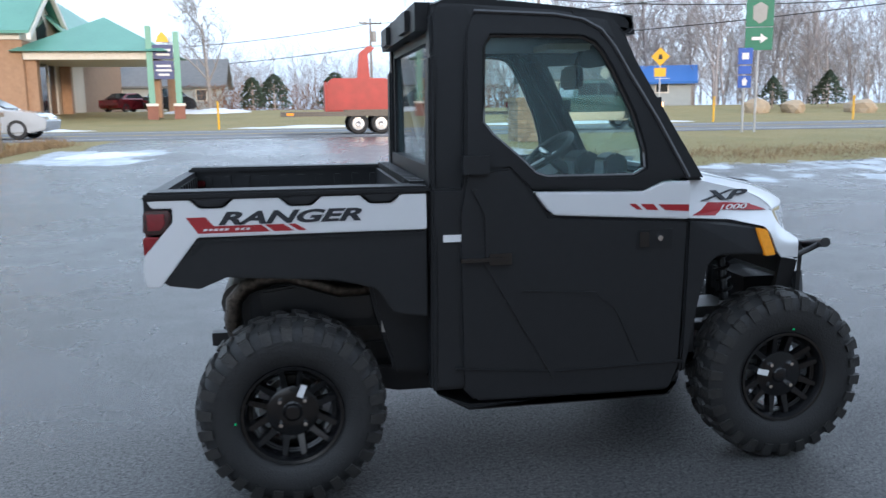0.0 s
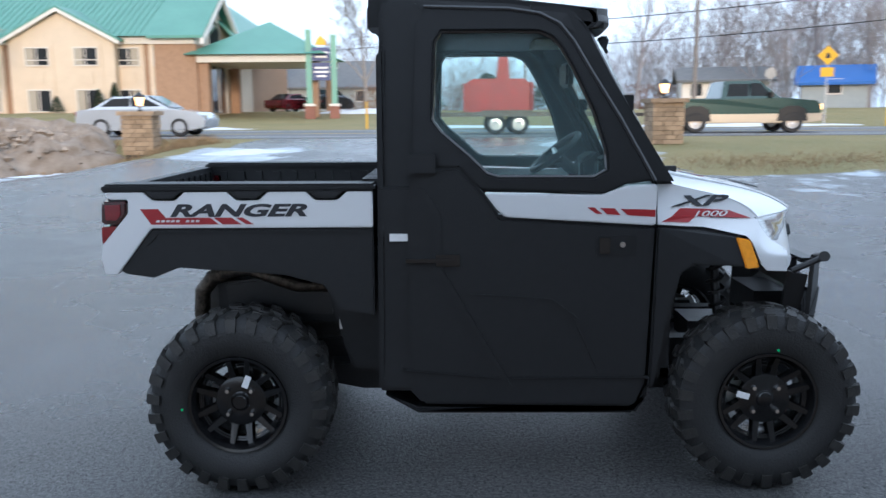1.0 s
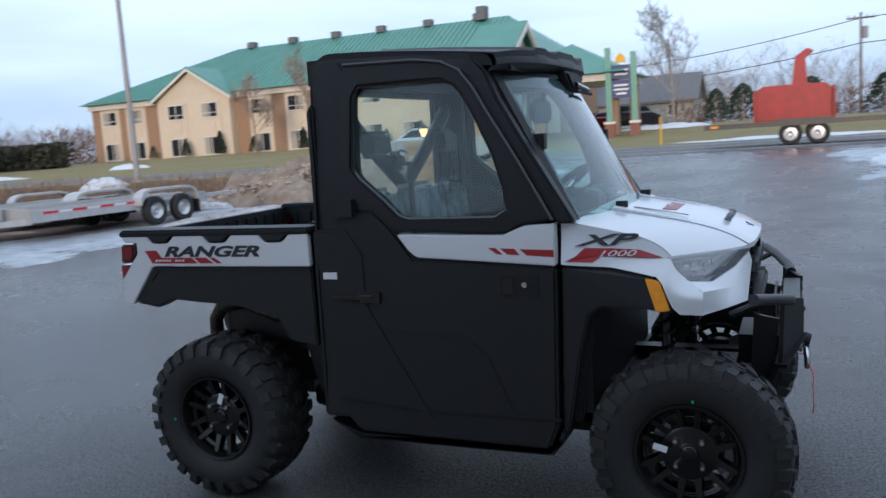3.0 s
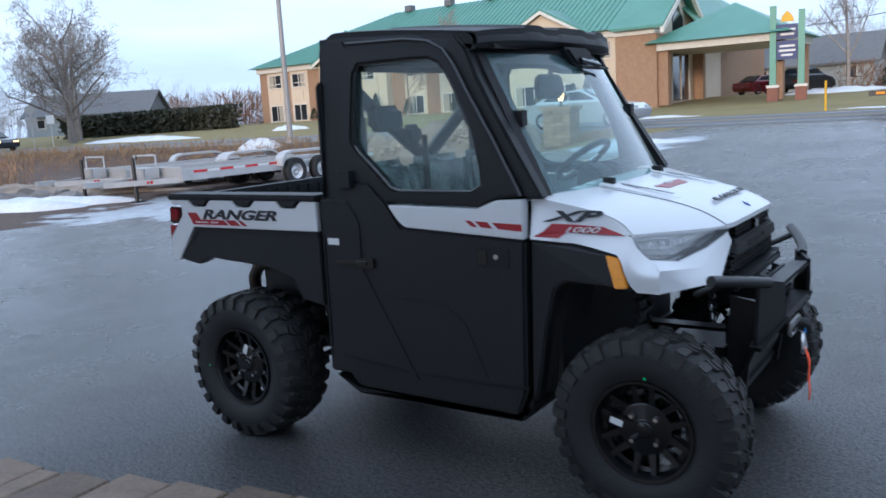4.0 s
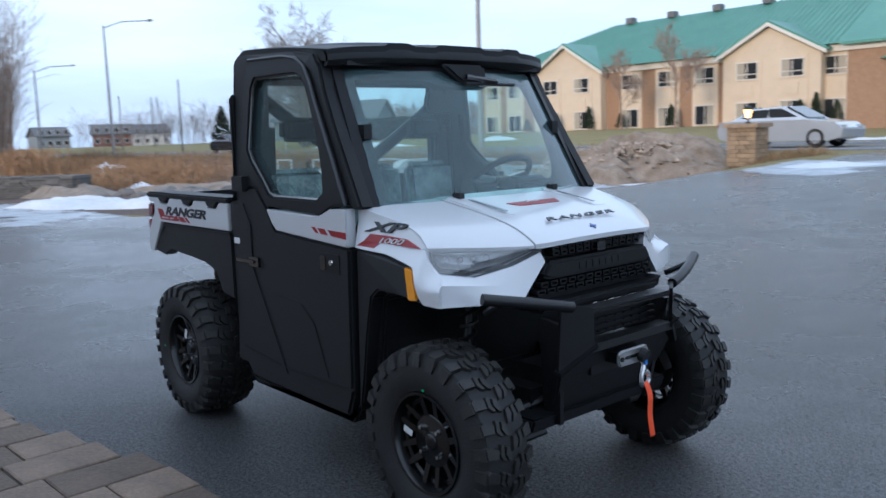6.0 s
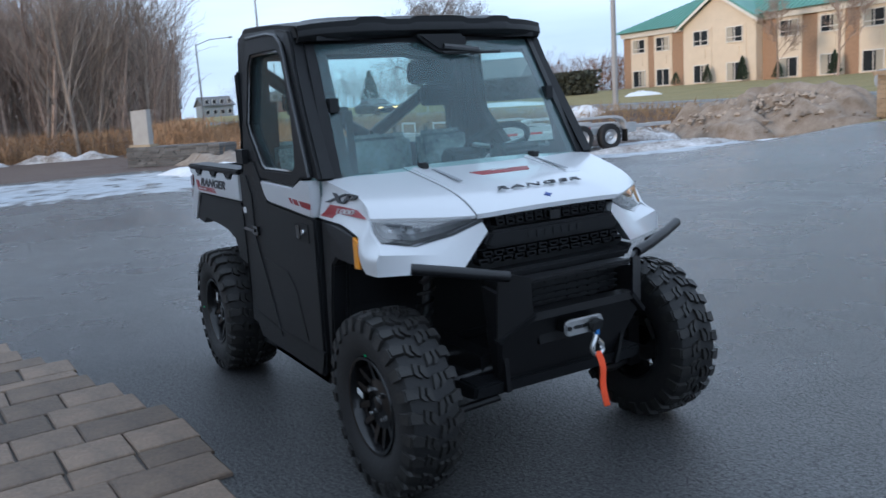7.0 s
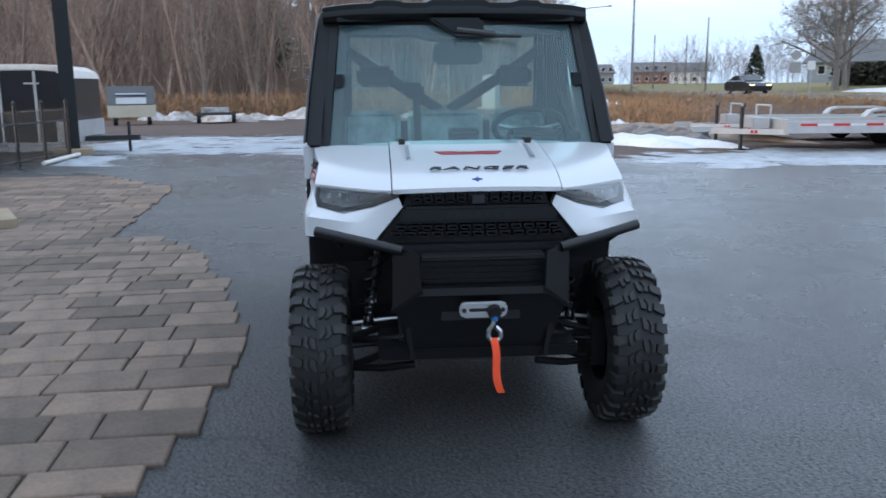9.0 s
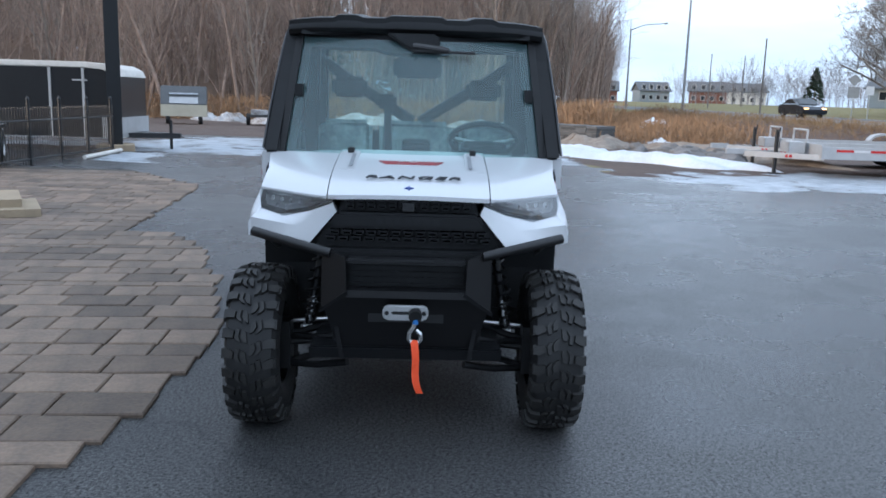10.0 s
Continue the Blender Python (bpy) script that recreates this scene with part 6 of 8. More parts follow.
def mesh_row(y0, y1, z, n, h=0.016):
    w = (y1 - y0) / n
    for k in range(n):
        bm = bmesh.new()
        a, b = y0 + k * w + w * 0.10, y0 + (k + 1) * w - w * 0.10
        for q in ((a, b, z, z + 0.006), (a, b, z + h, z + h + 0.006), (a, a + 0.007, z, z + h), (b - 0.007, b, z, z + h)):
            add_box(bm, 2.205, 2.268, q[0], q[1], q[2], q[3])
        part("grille_cell", bm, "black_satin", gr)
mesh_row(-0.27, 0.27, 1.018, 12)
mesh_row(-0.275, 0.275, 1.038, 12, 0.012)
mesh_row(-0.34, 0.34, 0.905, 13)
mesh_row(-0.36, 0.36, 0.878, 13)
part("grille_camera", boxed(2.26, 2.285, -0.025, 0.025, 1.015, 1.05, 0.008), "black_gloss", gr)

# front bumper, winch and strap
bump = part("front_bumper", prism([(-0.25, 0.835), (0.25, 0.835), (0.25, 0.815), (-0.25, 0.815)], 2.36, 2.445, "x", 0.01), "black_metal", utv, "black steel front bumper")
part("lower_bar", boxed(2.38, 2.445, -0.25, 0.25, 0.675, 0.705, 0.01), "black_metal", bump)
for s in (-1, 1):
    P = lambda x, y, z: (x, s * y, z)
    part("wing_plate", bevel(hexa([P(2.447, 0.245, 0.690), P(2.430, 0.245, 0.690), P(2.352, 0.352, 0.600), P(2.369, 0.358, 0.600), P(2.447, 0.250, 0.842), P(2.430, 0.250, 0.842), P(2.365, 0.345, 0.868), P(2.382, 0.352, 0.868)]), 0.005, 1), "black_metal", bump)
    part("gusset", bevel(hexa([P(2.455, 0.235, 0.690), P(2.41, 0.235, 0.690), P(2.34, 0.352, 0.590), P(2.385, 0.362, 0.590), P(2.458, 0.240, 0.706), P(2.41, 0.240, 0.706), P(2.34, 0.356, 0.606), P(2.389, 0.366, 0.606)]), 0.004, 1), "black_satin", bump)
    part("side_plate", bevel(hexa([P(2.24, 0.275, 0.37), P(2.31, 0.265, 0.37), P(2.31, 0.285, 0.37), P(2.24, 0.295, 0.37), P(2.27, 0.335, 0.80), P(2.36, 0.325, 0.78), P(2.36, 0.345, 0.78), P(2.27, 0.355, 0.80)]), 0.004, 1), "black_metal", bump)
    part("side_hoop", tube([P(2.400, 0.315, 0.850), P(2.385, 0.40, 0.868), P(2.340, 0.53, 0.893), P(2.285, 0.655, 0.915)], 0.021, 12), "black_metal", bump, smooth=True)
    part("hoop_brace", tube([P(2.20, 0.56, 0.84), P(2.32, 0.58, 0.90)], 0.013, 8), "black_metal", bump)
part("skid_face", prism([(-0.285, 0.365), (0.285, 0.365), (0.350, 0.62), (0.25, 0.69), (-0.25, 0.69), (-0.350, 0.62)], lambda u, v: 2.26 + 0.45 * (v - 0.365) - 0.03, lambda u, v: 2.26 + 0.45 * (v - 0.365), "x", 0.008), "black_metal", bump)
for k, zz in enumerate((0.72, 0.745, 0.77, 0.795)):
    for j in range(9):
        part("bumper_mesh", boxed(2.36, 2.372, -0.235 + j * 0.053, -0.192 + j * 0.053, zz - 0.003, zz + 0.003), "black_satin", bump)
part("mesh_back", boxed(2.335, 2.345, -0.24, 0.24, 0.70, 0.82), "black_plastic", bump)
part("winch", boxed(2.20, 2.36, -0.16, 0.16, 0.55, 0.67, 0.03), "black_metal", utv)
fl = part("fairlead", prism([(-0.095, 0.595), (-0.080, 0.580), (0.080, 0.580), (0.095, 0.595), (0.095, 0.630), (0.080, 0.645), (-0.080, 0.645), (-0.095, 0.630)], 2.425, 2.441, "x", 0.006), "alloy", utv, "brushed alloy winch fairlead")
part("slot", prism([(-0.052, 0.606), (0.052, 0.606), (0.060, 0.613), (0.052, 0.620), (-0.052, 0.620), (-0.060, 0.613)], 2.436, 2.4425, "x"), "black_gloss", fl)
part("fairlead_mount", boxed(2.36, 2.425, -0.08, 0.08, 0.592, 0.634, 0.004), "black_metal", fl)
for yy in (-0.077, 0.077):
    bm = tube([(2.44, yy, 0.6125), (2.447, yy, 0.6125)], 0.010, 6)
    part("fairlead_bolt", bm, "black_metal", fl)
hookp = part("winch_hook", tube([(2.452, 0.042, 0.600), (2.456, 0.036, 0.560), (2.460, 0.018, 0.535), (2.460, 0.016, 0.510), (2.460, 0.030, 0.492), (2.460, 0.052, 0.490), (2.460, 0.066, 0.508), (2.458, 0.064, 0.530), (2.456, 0.046, 0.548)], 0.0115, 8), "chrome", utv, "chrome winch hook", smooth=True)
part("hook_stop", tube([(2.445, 0.040, 0.612), (2.47, 0.042, 0.604)], 0.028, 12), "rubber", hookp)
part("hook_thimble", tube([(2.456, 0.043, 0.590), (2.458, 0.042, 0.572)], 0.013, 10), "blue_rope", hookp)
def strap_pt(k):
    return (2.468 + 0.010 * math.sin(k * 4.0) + 0.02 * k, 0.038 + 0.030 * k * k + 0.006 * math.sin(k * 6), 0.505 - 0.225 * k)
part("pull_strap", sheet(lambda u, v: Vector(strap_pt(u)) + Vector((0.004 * math.sin(u * 9), (v - 0.5) * 0.030, 0)), [i / 16 for i in range(17)], [0, 0.33, 0.66, 1], (-0.003, 0, 0)), "orange", hookp, "bright orange webbing strap")


# ---- bare trees ----
def tree_data(seed, height, spread=0.55, levels=4, sides=4, thick=0.018, first=0.25, rmin=0.0, droop=0.0, kids=(5, 4, 4, 3), limb=1.0):
    """Verts and faces of a leafless tree: a tapered trunk that forks into limbs, branches and twigs."""
    rr = random.Random(seed)
    V, F = [], []

    def seg_tube(pts, r0, r1, n):
        base = len(V)
        for i, p in enumerate(pts):
            d = (pts[min(i + 1, len(pts) - 1)] - pts[max(0, i - 1)]).normalized()
            s = d.cross(Vector((0.31, 0.95, 0.05))).normalized()
            t = d.cross(s)
            r = max(rmin, r0 + (r1 - r0) * i / (len(pts) - 1))
            for k in range(n):
                a = 2 * math.pi * k / n
                V.append(p + (s * math.cos(a) + t * math.sin(a)) * r)
        for i in range(len(pts) - 1):
            for k in range(n):
                F.append((base + i * n + k, base + i * n + (k + 1) % n, base + (i + 1) * n + (k + 1) % n, base + (i + 1) * n + k))

    def grow(p, d, length, r, lev):
        n = sides if lev < 2 else 3
        steps = 4 if lev == 0 else (3 if lev < 3 else 2)
        pts = [p]
        for i in range(steps):
            d = (d + Vector((rr.uniform(-1, 1), rr.uniform(-1, 1), rr.uniform(-0.5, 0.7) - droop * lev * 0.3)) * (0.10 + 0.06 * lev)).normalized()
            pts.append(pts[-1] + d * length / steps)
        seg_tube(pts, r, r * (0.42 if lev < levels else 0.3), n)
        if lev >= levels:
            return
        nk = kids[min(lev, len(kids) - 1)]
        for k in range(nk):
            f = (first if lev == 0 else 0.25) + (1 - (first if lev == 0 else 0.25)) * (k + rr.random()) / nk
            x = f * steps
            i = min(steps - 1, int(x))
            q = pts[i].lerp(pts[i + 1], x - i)
            dd = (pts[i + 1] - pts[i]).normalized()
            side = dd.cross(Vector((rr.uniform(-1, 1), rr.uniform(-1, 1), rr.uniform(-1, 1)))).normalized()
            nd = (dd * (1 - spread) + side * spread + Vector((0, 0, 0.22))).normalized()
            grow(q, nd, length * rr.uniform(0.42, 0.62) * (1.15 - 0.35 * f) * (limb if lev == 0 else 1.0), r * (1 - 0.55 * f) * 0.5 * (limb if lev == 0 else 1.0), lev + 1)

    grow(Vector((0, 0, -0.2)), Vector((rr.uniform(-.05, .05), rr.uniform(-.05, .05), 1)).normalized(), height * 0.72, height * thick, 0)
    return np.array([tuple(v) for v in V]), F


def forest(name, data, places, mat, label, category="trees"):
    """Far trees that nobody could count, joined into one mesh. places: x, y, z, scale, turn, which."""
    vs, fs, off = [], [], 0
    for x, y, z, sc, rot, w in places:
        v, f = data[w]
        c, s_ = math.cos(rot), math.sin(rot)
        q = np.empty_like(v)
        q[:, 0] = (v[:, 0] * c - v[:, 1] * s_) * sc + x
        q[:, 1] = (v[:, 0] * s_ + v[:, 1] * c) * sc + y
        q[:, 2] = v[:, 2] * sc + z
        vs.append(q)
        fs.append(np.array(f) + off)
        off += len(v)
    V, F = np.concatenate(vs), np.concatenate(fs)
    me = bpy.data.meshes.new(name)
    me.vertices.add(len(V)); me.vertices.foreach_set("co", V.astype(np.float32).ravel())
    me.loops.add(F.size); me.loops.foreach_set("vertex_index", F.astype(np.int32).ravel())
    me.polygons.add(len(F)); me.polygons.foreach_set("loop_start", np.arange(0, F.size, 4, dtype=np.int32))
    me.update(calc_edges=True); me.validate()
    me.materials.append(M[mat])
    return tagged(new(name, me), label, category, kind="stuff")


rt = random.Random(5)
WOODS = [tree_data(100 + k, 1.0, 0.42, 3, 4, 0.0062 + 0.0009 * k, 0.36, rmin=0.00065, kids=(10, 3, 2), limb=0.66) for k in range(7)]
places = []
tries = 0
while len(places) < 860 and tries < 60000:
    tries += 1
    x, y = rt.uniform(-165, -56), rt.uniform(-95, 45)
    d = wood_depth(x, y)
    if d < 0 or rt.random() > math.exp(-d / 34):
        continue
    if y < -60 + 0.1 * x:
        continue
    places.append((x, y, ground_z(x, y), rt.uniform(17, 23) * (1.0 if d > 3 else 0.85), rt.uniform(0, 6.28), rt.randrange(7)))
forest("woodland", WOODS, places, "bark", "leafless brown wood on a snow-patched slope")
places = []
while len(places) < 22:
    x, y = rt.uniform(-75, -56), rt.uniform(-45, 10)
    if 0 < wood_depth(x, y) < 9:
        places.append((x, y, ground_z(x, y), rt.uniform(14, 19), rt.uniform(0, 6.28), rt.randrange(4)))
EDGE = [tree_data(150 + k, 1.0, 0.42, 3, 5, 0.0095, 0.34, rmin=0.0005, kids=(11, 6, 4), limb=0.85) for k in range(4)]
for k in range(9):
    x = rt.uniform(-64, -54)
    y = 11.5 + 0.24 * (-56.0 - x) - rt.uniform(0.3, 7.5)
    places.append((x, y, ground_z(x, y), rt.uniform(17, 21), rt.uniform(0, 6.28), rt.randrange(4)))
forest("wood_edge_trees", EDGE, places, "bark_pale", "tall pale-barked leafless trees at the wood's edge")
FAR = [tree_data(200 + k, 1.0, 0.5, 3, 3, 0.008, 0.3, rmin=0.0013, kids=(8, 3, 2)) for k in range(5)]
places = []
for k in range(420):
    x = rt.uniform(-30, 190)
    y = 92 + rt.uniform(0, 50) + (0 if x > 15 else 30)
    if -62 < x < -5 and y < 95:
        continue
    places.append((x, y, ground_z(x, y) - 0.3, rt.uniform(9, 15), rt.uniform(0, 6.28), rt.randrange(5)))
for k in range(230):
    x = rt.uniform(22, 130)
    y = 62 + rt.uniform(0, 40) - 0.05 * x
    places.append((x, y, ground_z(x, y) - 0.3, rt.uniform(12, 18), rt.uniform(0, 6.28), rt.randrange(5)))
for k in range(220):
    a = rt.uniform(136, 165)
    d = rt.uniform(130, 220)
    x, y = d * math.cos(radians(a)), d * math.sin(radians(a))
    if y < 50:
        continue
    places.append((x, y, ground_z(x, y) - 0.3, rt.uniform(6, 11), rt.uniform(0, 6.28), rt.randrange(5)))
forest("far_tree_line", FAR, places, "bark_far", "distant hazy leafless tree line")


def single_tree(x, y, h, seed, label, mat="bark_grey", **kw):
    v, f = tree_data(seed, h, **kw)
    t = thing("tree", x, y, ground_z(x, y), label=label, category="tree")
    vt = [tuple(q) for q in v]
    raw("trunk", vt[:20], f[:16], mat, t)        # the stem comes first: four lengths of four sides
    raw("crown", vt[20:], [tuple(i - 20 for i in q) for q in f[16:]], mat, t)
    return t


single_tree(-70, 42.5, 13.5, 11, "large bare maple with a wide crown", spread=0.70, kids=(12, 8, 6, 6), first=0.16, thick=0.026, levels=4, rmin=0.012)
single_tree(-71.5, 44.3, 12.4, 15, "leaning bare maple stem with a wide crown", spread=0.70, kids=(10, 7, 6, 5), first=0.18, thick=0.022, levels=4, rmin=0.011)
single_tree(-67.8, 41.4, 11.6, 16, "leaning bare maple stem with a wide crown", spread=0.70, kids=(10, 7, 6, 5), first=0.18, thick=0.022, levels=4, rmin=0.011)
single_tree(-40.5, 56.5, 6.6, 12, "small bare tree before the hotel", "bark", spread=0.5, kids=(9, 7, 5, 4), first=0.3, levels=4, rmin=0.011)
single_tree(-34.5, 55.5, 7.6, 13, "small bare tree before the hotel", "bark", spread=0.5, kids=(9, 7, 5, 4), first=0.3, levels=4, rmin=0.011)
single_tree(-6.2, 62.0, 9.5, 14, "slender bare roadside tree", spread=0.55, kids=(8, 6, 5, 4), first=0.25, levels=4, rmin=0.011)
for k, (x, y, h) in enumerate(((17, 72, 13), (24, 70, 12), (31, 66, 14), (12, 80, 12), (38, 72, 13), (45, 70, 12), (33, 58, 10))):
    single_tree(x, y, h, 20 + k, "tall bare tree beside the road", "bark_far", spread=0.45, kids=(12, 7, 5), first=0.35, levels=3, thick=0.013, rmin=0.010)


def conifer(x, y, h, w, seed, label="dark green conifer beside the road", name="conifer", mat="conifer", taper=0.75):
    rr = random.Random(seed)
    t = thing(name, x, y, ground_z(x, y), label=label, category="tree")
    part("trunk", tube([(0, 0, -0.1), (0, 0, h * 0.9)], h * 0.02, 6), "bark", t)
    bm = bmesh.new()
    for k in range(520):
        f = rr.random() ** 0.8
        z = h * (0.06 + 0.92 * f)
        r = w * (1 - f) ** taper * rr.uniform(0.55, 1.05) + 0.03
        a = rr.uniform(0, 6.28)
        s = h * 0.05 * rr.uniform(0.6, 1.4)
        p = Vector((r * math.cos(a), r * math.sin(a), z))
        o = Vector((math.cos(a), math.sin(a), rr.uniform(-0.5, 0.5))).normalized()
        q = o.cross(Vector((0, 0, 1))).normalized()
        bm.faces.new([bm.verts.new(v) for v in (p - q * s * 0.6 - o * s, p + q * s * 0.6 - o * s * 0.6, p + o * s * 0.9 + Vector((0, 0, s * rr.uniform(-.5, .8))), p - o * s + Vector((0, 0, s * 0.9)))])
    part("crown", bm, mat, t)
    return t


for k, (x, y, h, w) in enumerate(((3.5, 67, 3.0, 1.6), (-1.5, 68, 2.9, 1.5), (8.5, 66, 2.8, 1.5), (-2.9, 60, 2.4, 1.0), (-52, 152, 9, 3.0), (-120, 58, 5.6, 1.8))):
    conifer(x, y, h, w, 40 + k, taper=0.42 if k < 4 else 0.75)
for k, (xx, yy) in enumerate(((-55.6, 60.6), (-51.2, 60.2), (-47.4, 60.5), (-44, 61), (-38.0, 60.2), (-29.9, 60.5), (-26.2, 59.6), (-24.9, 59.4), (-21.9, 56.2))):
    conifer(xx, yy, 1.3 + 0.9 * ((k * 37) % 5) / 4, 0.55, 60 + k, "clipped evergreen shrub against the hotel wall", "shrub")


# ---- gate pillars with lanterns ----
def gate_pillar(x, y):
    zb = ground_z(x, y)
    t = thing("gate_pillar", x, y, zb, 4, label="square brown stone gate pillar with a lit lantern", category="pillar", group="gate pillars")
    rr = random.Random(3)
    part("core", boxed(-0.36, 0.36, -0.36, 0.36, -0.2, 1.05), "paver_joint", t)
    for k in range(9):
        z0 = -0.02 + k * 0.12
        off = 0.19 if k % 2 else 0.0
        for s, ax in ((-1, "y"), (1, "y"), (-1, "x"), (1, "x")):
            cuts = [-0.42, -0.42 + 0.28 + off * 0.5, 0.14 + off * 0.5, 0.42]
            for a, b in zip(cuts, cuts[1:]):
                d = 0.40 + rr.uniform(0, 0.025)
                if ax == "y":
                    part("stone", boxed(a + .006, b - .006, min(s * .34, s * d), max(s * .34, s * d), z0 + .005, z0 + .115), "stone_pillar", t)
                else:
                    part("stone", boxed(min(s * .34, s * d), max(s * .34, s * d), a + .006, b - .006, z0 + .005, z0 + .115), "stone_pillar", t)
    part("cap", boxed(-0.50, 0.50, -0.50, 0.50, 1.06, 1.17, 0.025), "stone_pillar", t, "flat stone cap")
    ln = part("lantern", lathe([(0.0, 1.17), (0.08, 1.17), (0.07, 1.20), (0.03, 1.22), (0.03, 1.30), (0.09, 1.32), (0.0, 1.32)], 8, "z"), "black_metal", t, "black lantern, lit")
    part("lantern_glass", lathe([(0.0, 1.32), (0.075, 1.32), (0.13, 1.55), (0.0, 1.55)], 6, "z"), "lamp_glow", ln)
    part("lantern_roof", lathe([(0.0, 1.70), (0.03, 1.68), (0.17, 1.57), (0.17, 1.55), (0.0, 1.55)], 6, "z"), "black_metal", ln)
    return t


gate_pillar(-7.9, 19.3)
gate_pillar(6.4, 18.6)


# ---- poles, wires and signs ----
def utility_pole(x, y, h, arm=True, label="weathered wooden utility pole with crossarm", r=0.15):
    t = thing("utility_pole", x, y, ground_z(x, y), 5, label=label, category="utility pole")
    part("pole", tube([(0, 0, -0.3), (0, 0, h)], r, 10, r2=r * 0.65), "wood_pole", t, smooth=True)
    if arm:
        part("crossarm", boxed(-1.1, 1.1, -0.06, 0.06, h - 0.55, h - 0.4), "wood_pole", t)
        for xx in (-1.0, -0.5, 0.5, 1.0):
            part("insulator", tube([(xx, 0, h - 0.4), (xx, 0, h - 0.22)], 0.05, 6), "pole_grey", t)
        part("transformer", tube([(0.33, 0, h - 2.2), (0.33, 0, h - 1.2)], 0.24, 12), "pole_grey", t)
    return t


def street_light(x, y, h, arm_to=(2.2, 0.0), base=True):
    t = thing("street_lamp", x, y, ground_z(x, y), label="tall grey steel street lamp", category="street lamp")
    part("pole", tube([(0, 0, -0.1), (0, 0, h)], 0.13, 12, r2=0.07), "pole_grey", t, smooth=True)
    part("arm", tube([(0, 0, h - 0.2), (arm_to[0] * 0.4, arm_to[1] * 0.4, h + 0.35), (arm_to[0], arm_to[1], h + 0.5)], 0.045, 8), "pole_grey", t, smooth=True)
    part("lamp_head", boxed(arm_to[0] - 0.1, arm_to[0] + 0.55, arm_to[1] - 0.14, arm_to[1] + 0.14, h + 0.42, h + 0.56, 0.04), "pole_grey", t)
    part("base_flange", lathe([(0.0, 0.0), (0.24, 0.0), (0.24, 0.05), (0.15, 0.12), (0.0, 0.12)], 12, "z"), "pole_grey", t)
    return t


street_light(-21.8, 22.1, 9.8, (0.0, 2.4))
street_light(-65.2, 21.6, 10.5, (0.9, 3.4))
street_light(-85.8, 21.6, 8.6, (0.9, 3.4))


# ---- small evergreen and roadside things, signs and wires ----
def sign_post(x, y, h, plates, name, label, category="road sign", two=False, rz=0.0):
    """plates: (x0, x1, z0, z1, material, shape)."""
    t = thing(name, x, y, ground_z(x, y), rz, label=label, category=category)
    for k in ((-0.35, 0.35) if two else (0.0,)):
        part("post", tube([(k, 0, -0.1), (k, 0, h)], 0.035, 8), "galv", t, smooth=True)
    for x0, x1, z0, z1, mt, shp in plates:
        xm, zm = (x0 + x1) / 2, (z0 + z1) / 2
        if shp == "diamond":
            poly = [(xm, z0), (x1, zm), (xm, z1), (x0, zm)]
        elif shp == "octagon":
            q = (x1 - x0) * 0.29
            poly = [(x0 + q, z0), (x1 - q, z0), (x1, z0 + q), (x1, z1 - q), (x1 - q, z1), (x0 + q, z1), (x0, z1 - q), (x0, z0 + q)]
        else:
            poly = [(x0, z0), (x1, z0), (x1, z1), (x0, z1)]
        part("plate", prism(poly, -0.06, -0.04, bev=0.004), mt, t)
    return t


gs = sign_post(14.6, 20.9, 4.0, [(-0.42, 0.42, 2.55, 3.25, "sign_green", ""), (-0.42, 0.42, 3.27, 4.15, "sign_green", "")], "direction_sign", "green route direction sign on a steel post", rz=-18)
part("arrow", prism([(-0.22, 2.86), (0.05, 2.86), (0.05, 2.76), (0.26, 2.91), (0.05, 3.06), (0.05, 2.96), (-0.22, 2.96)], -0.068, -0.06), "white_decal", gs)
part("route_shield", prism([(-0.2, 3.5), (0.0, 3.36), (0.2, 3.5), (0.22, 3.9), (0, 4.02), (-0.22, 3.9)], -0.068, -0.06), "concrete", gs)
bs = sign_post(14.0, 20.6, 2.6, [(-0.22, 0.22, 2.1, 2.6, "sign_blue", ""), (-0.2, 0.2, 1.8, 2.05, "sign_blue", ""), (-0.2, 0.2, 1.38, 1.75, "sign_blue", "")], "information_sign", "small blue information signs on one post", rz=-18)
part("symbol", prism([(-0.1, 2.25), (0.1, 2.25), (0.1, 2.45), (-0.1, 2.45)], -0.068, -0.06), "white_decal", bs)
part("symbol", prism([(-0.05, 1.45), (0.05, 1.45), (0.08, 1.6), (0, 1.7), (-0.08, 1.6)], -0.068, -0.06), "white_decal", bs)
ys_ = sign_post(19.2, 38.2, 4.0, [(-0.48, 0.48, 2.9, 3.86, "sign_yellow", "diamond"), (-0.3, 0.3, 2.35, 2.8, "sign_yellow", "")], "warning_sign", "yellow diamond warning sign beside the road", rz=-20)
part("symbol", prism([(-0.12, 3.25), (0.12, 3.25), (0.06, 3.5), (-0.06, 3.5)], -0.068, -0.06), "black_decal", ys_)
sign_post(24.5, 60.0, 3.0, [(-0.4, 0.4, 2.2, 3.0, "concrete", "octagon")], "stop_sign", "back of an octagonal road sign", rz=0)
sign_post(-66.0, 36.5, 3.6, [(-0.5, 0.5, 2.7, 3.7, "concrete", "diamond"), (-0.45, 0.45, 1.7, 2.6, "concrete", "")], "road_sign", "grey backs of road signs on a post", rz=60)
sign_post(-62.0, 35.8, 2.6, [(-0.3, 0.3, 1.9, 2.6, "white_decal", "")], "road_sign", "small white road sign on a post", rz=60)
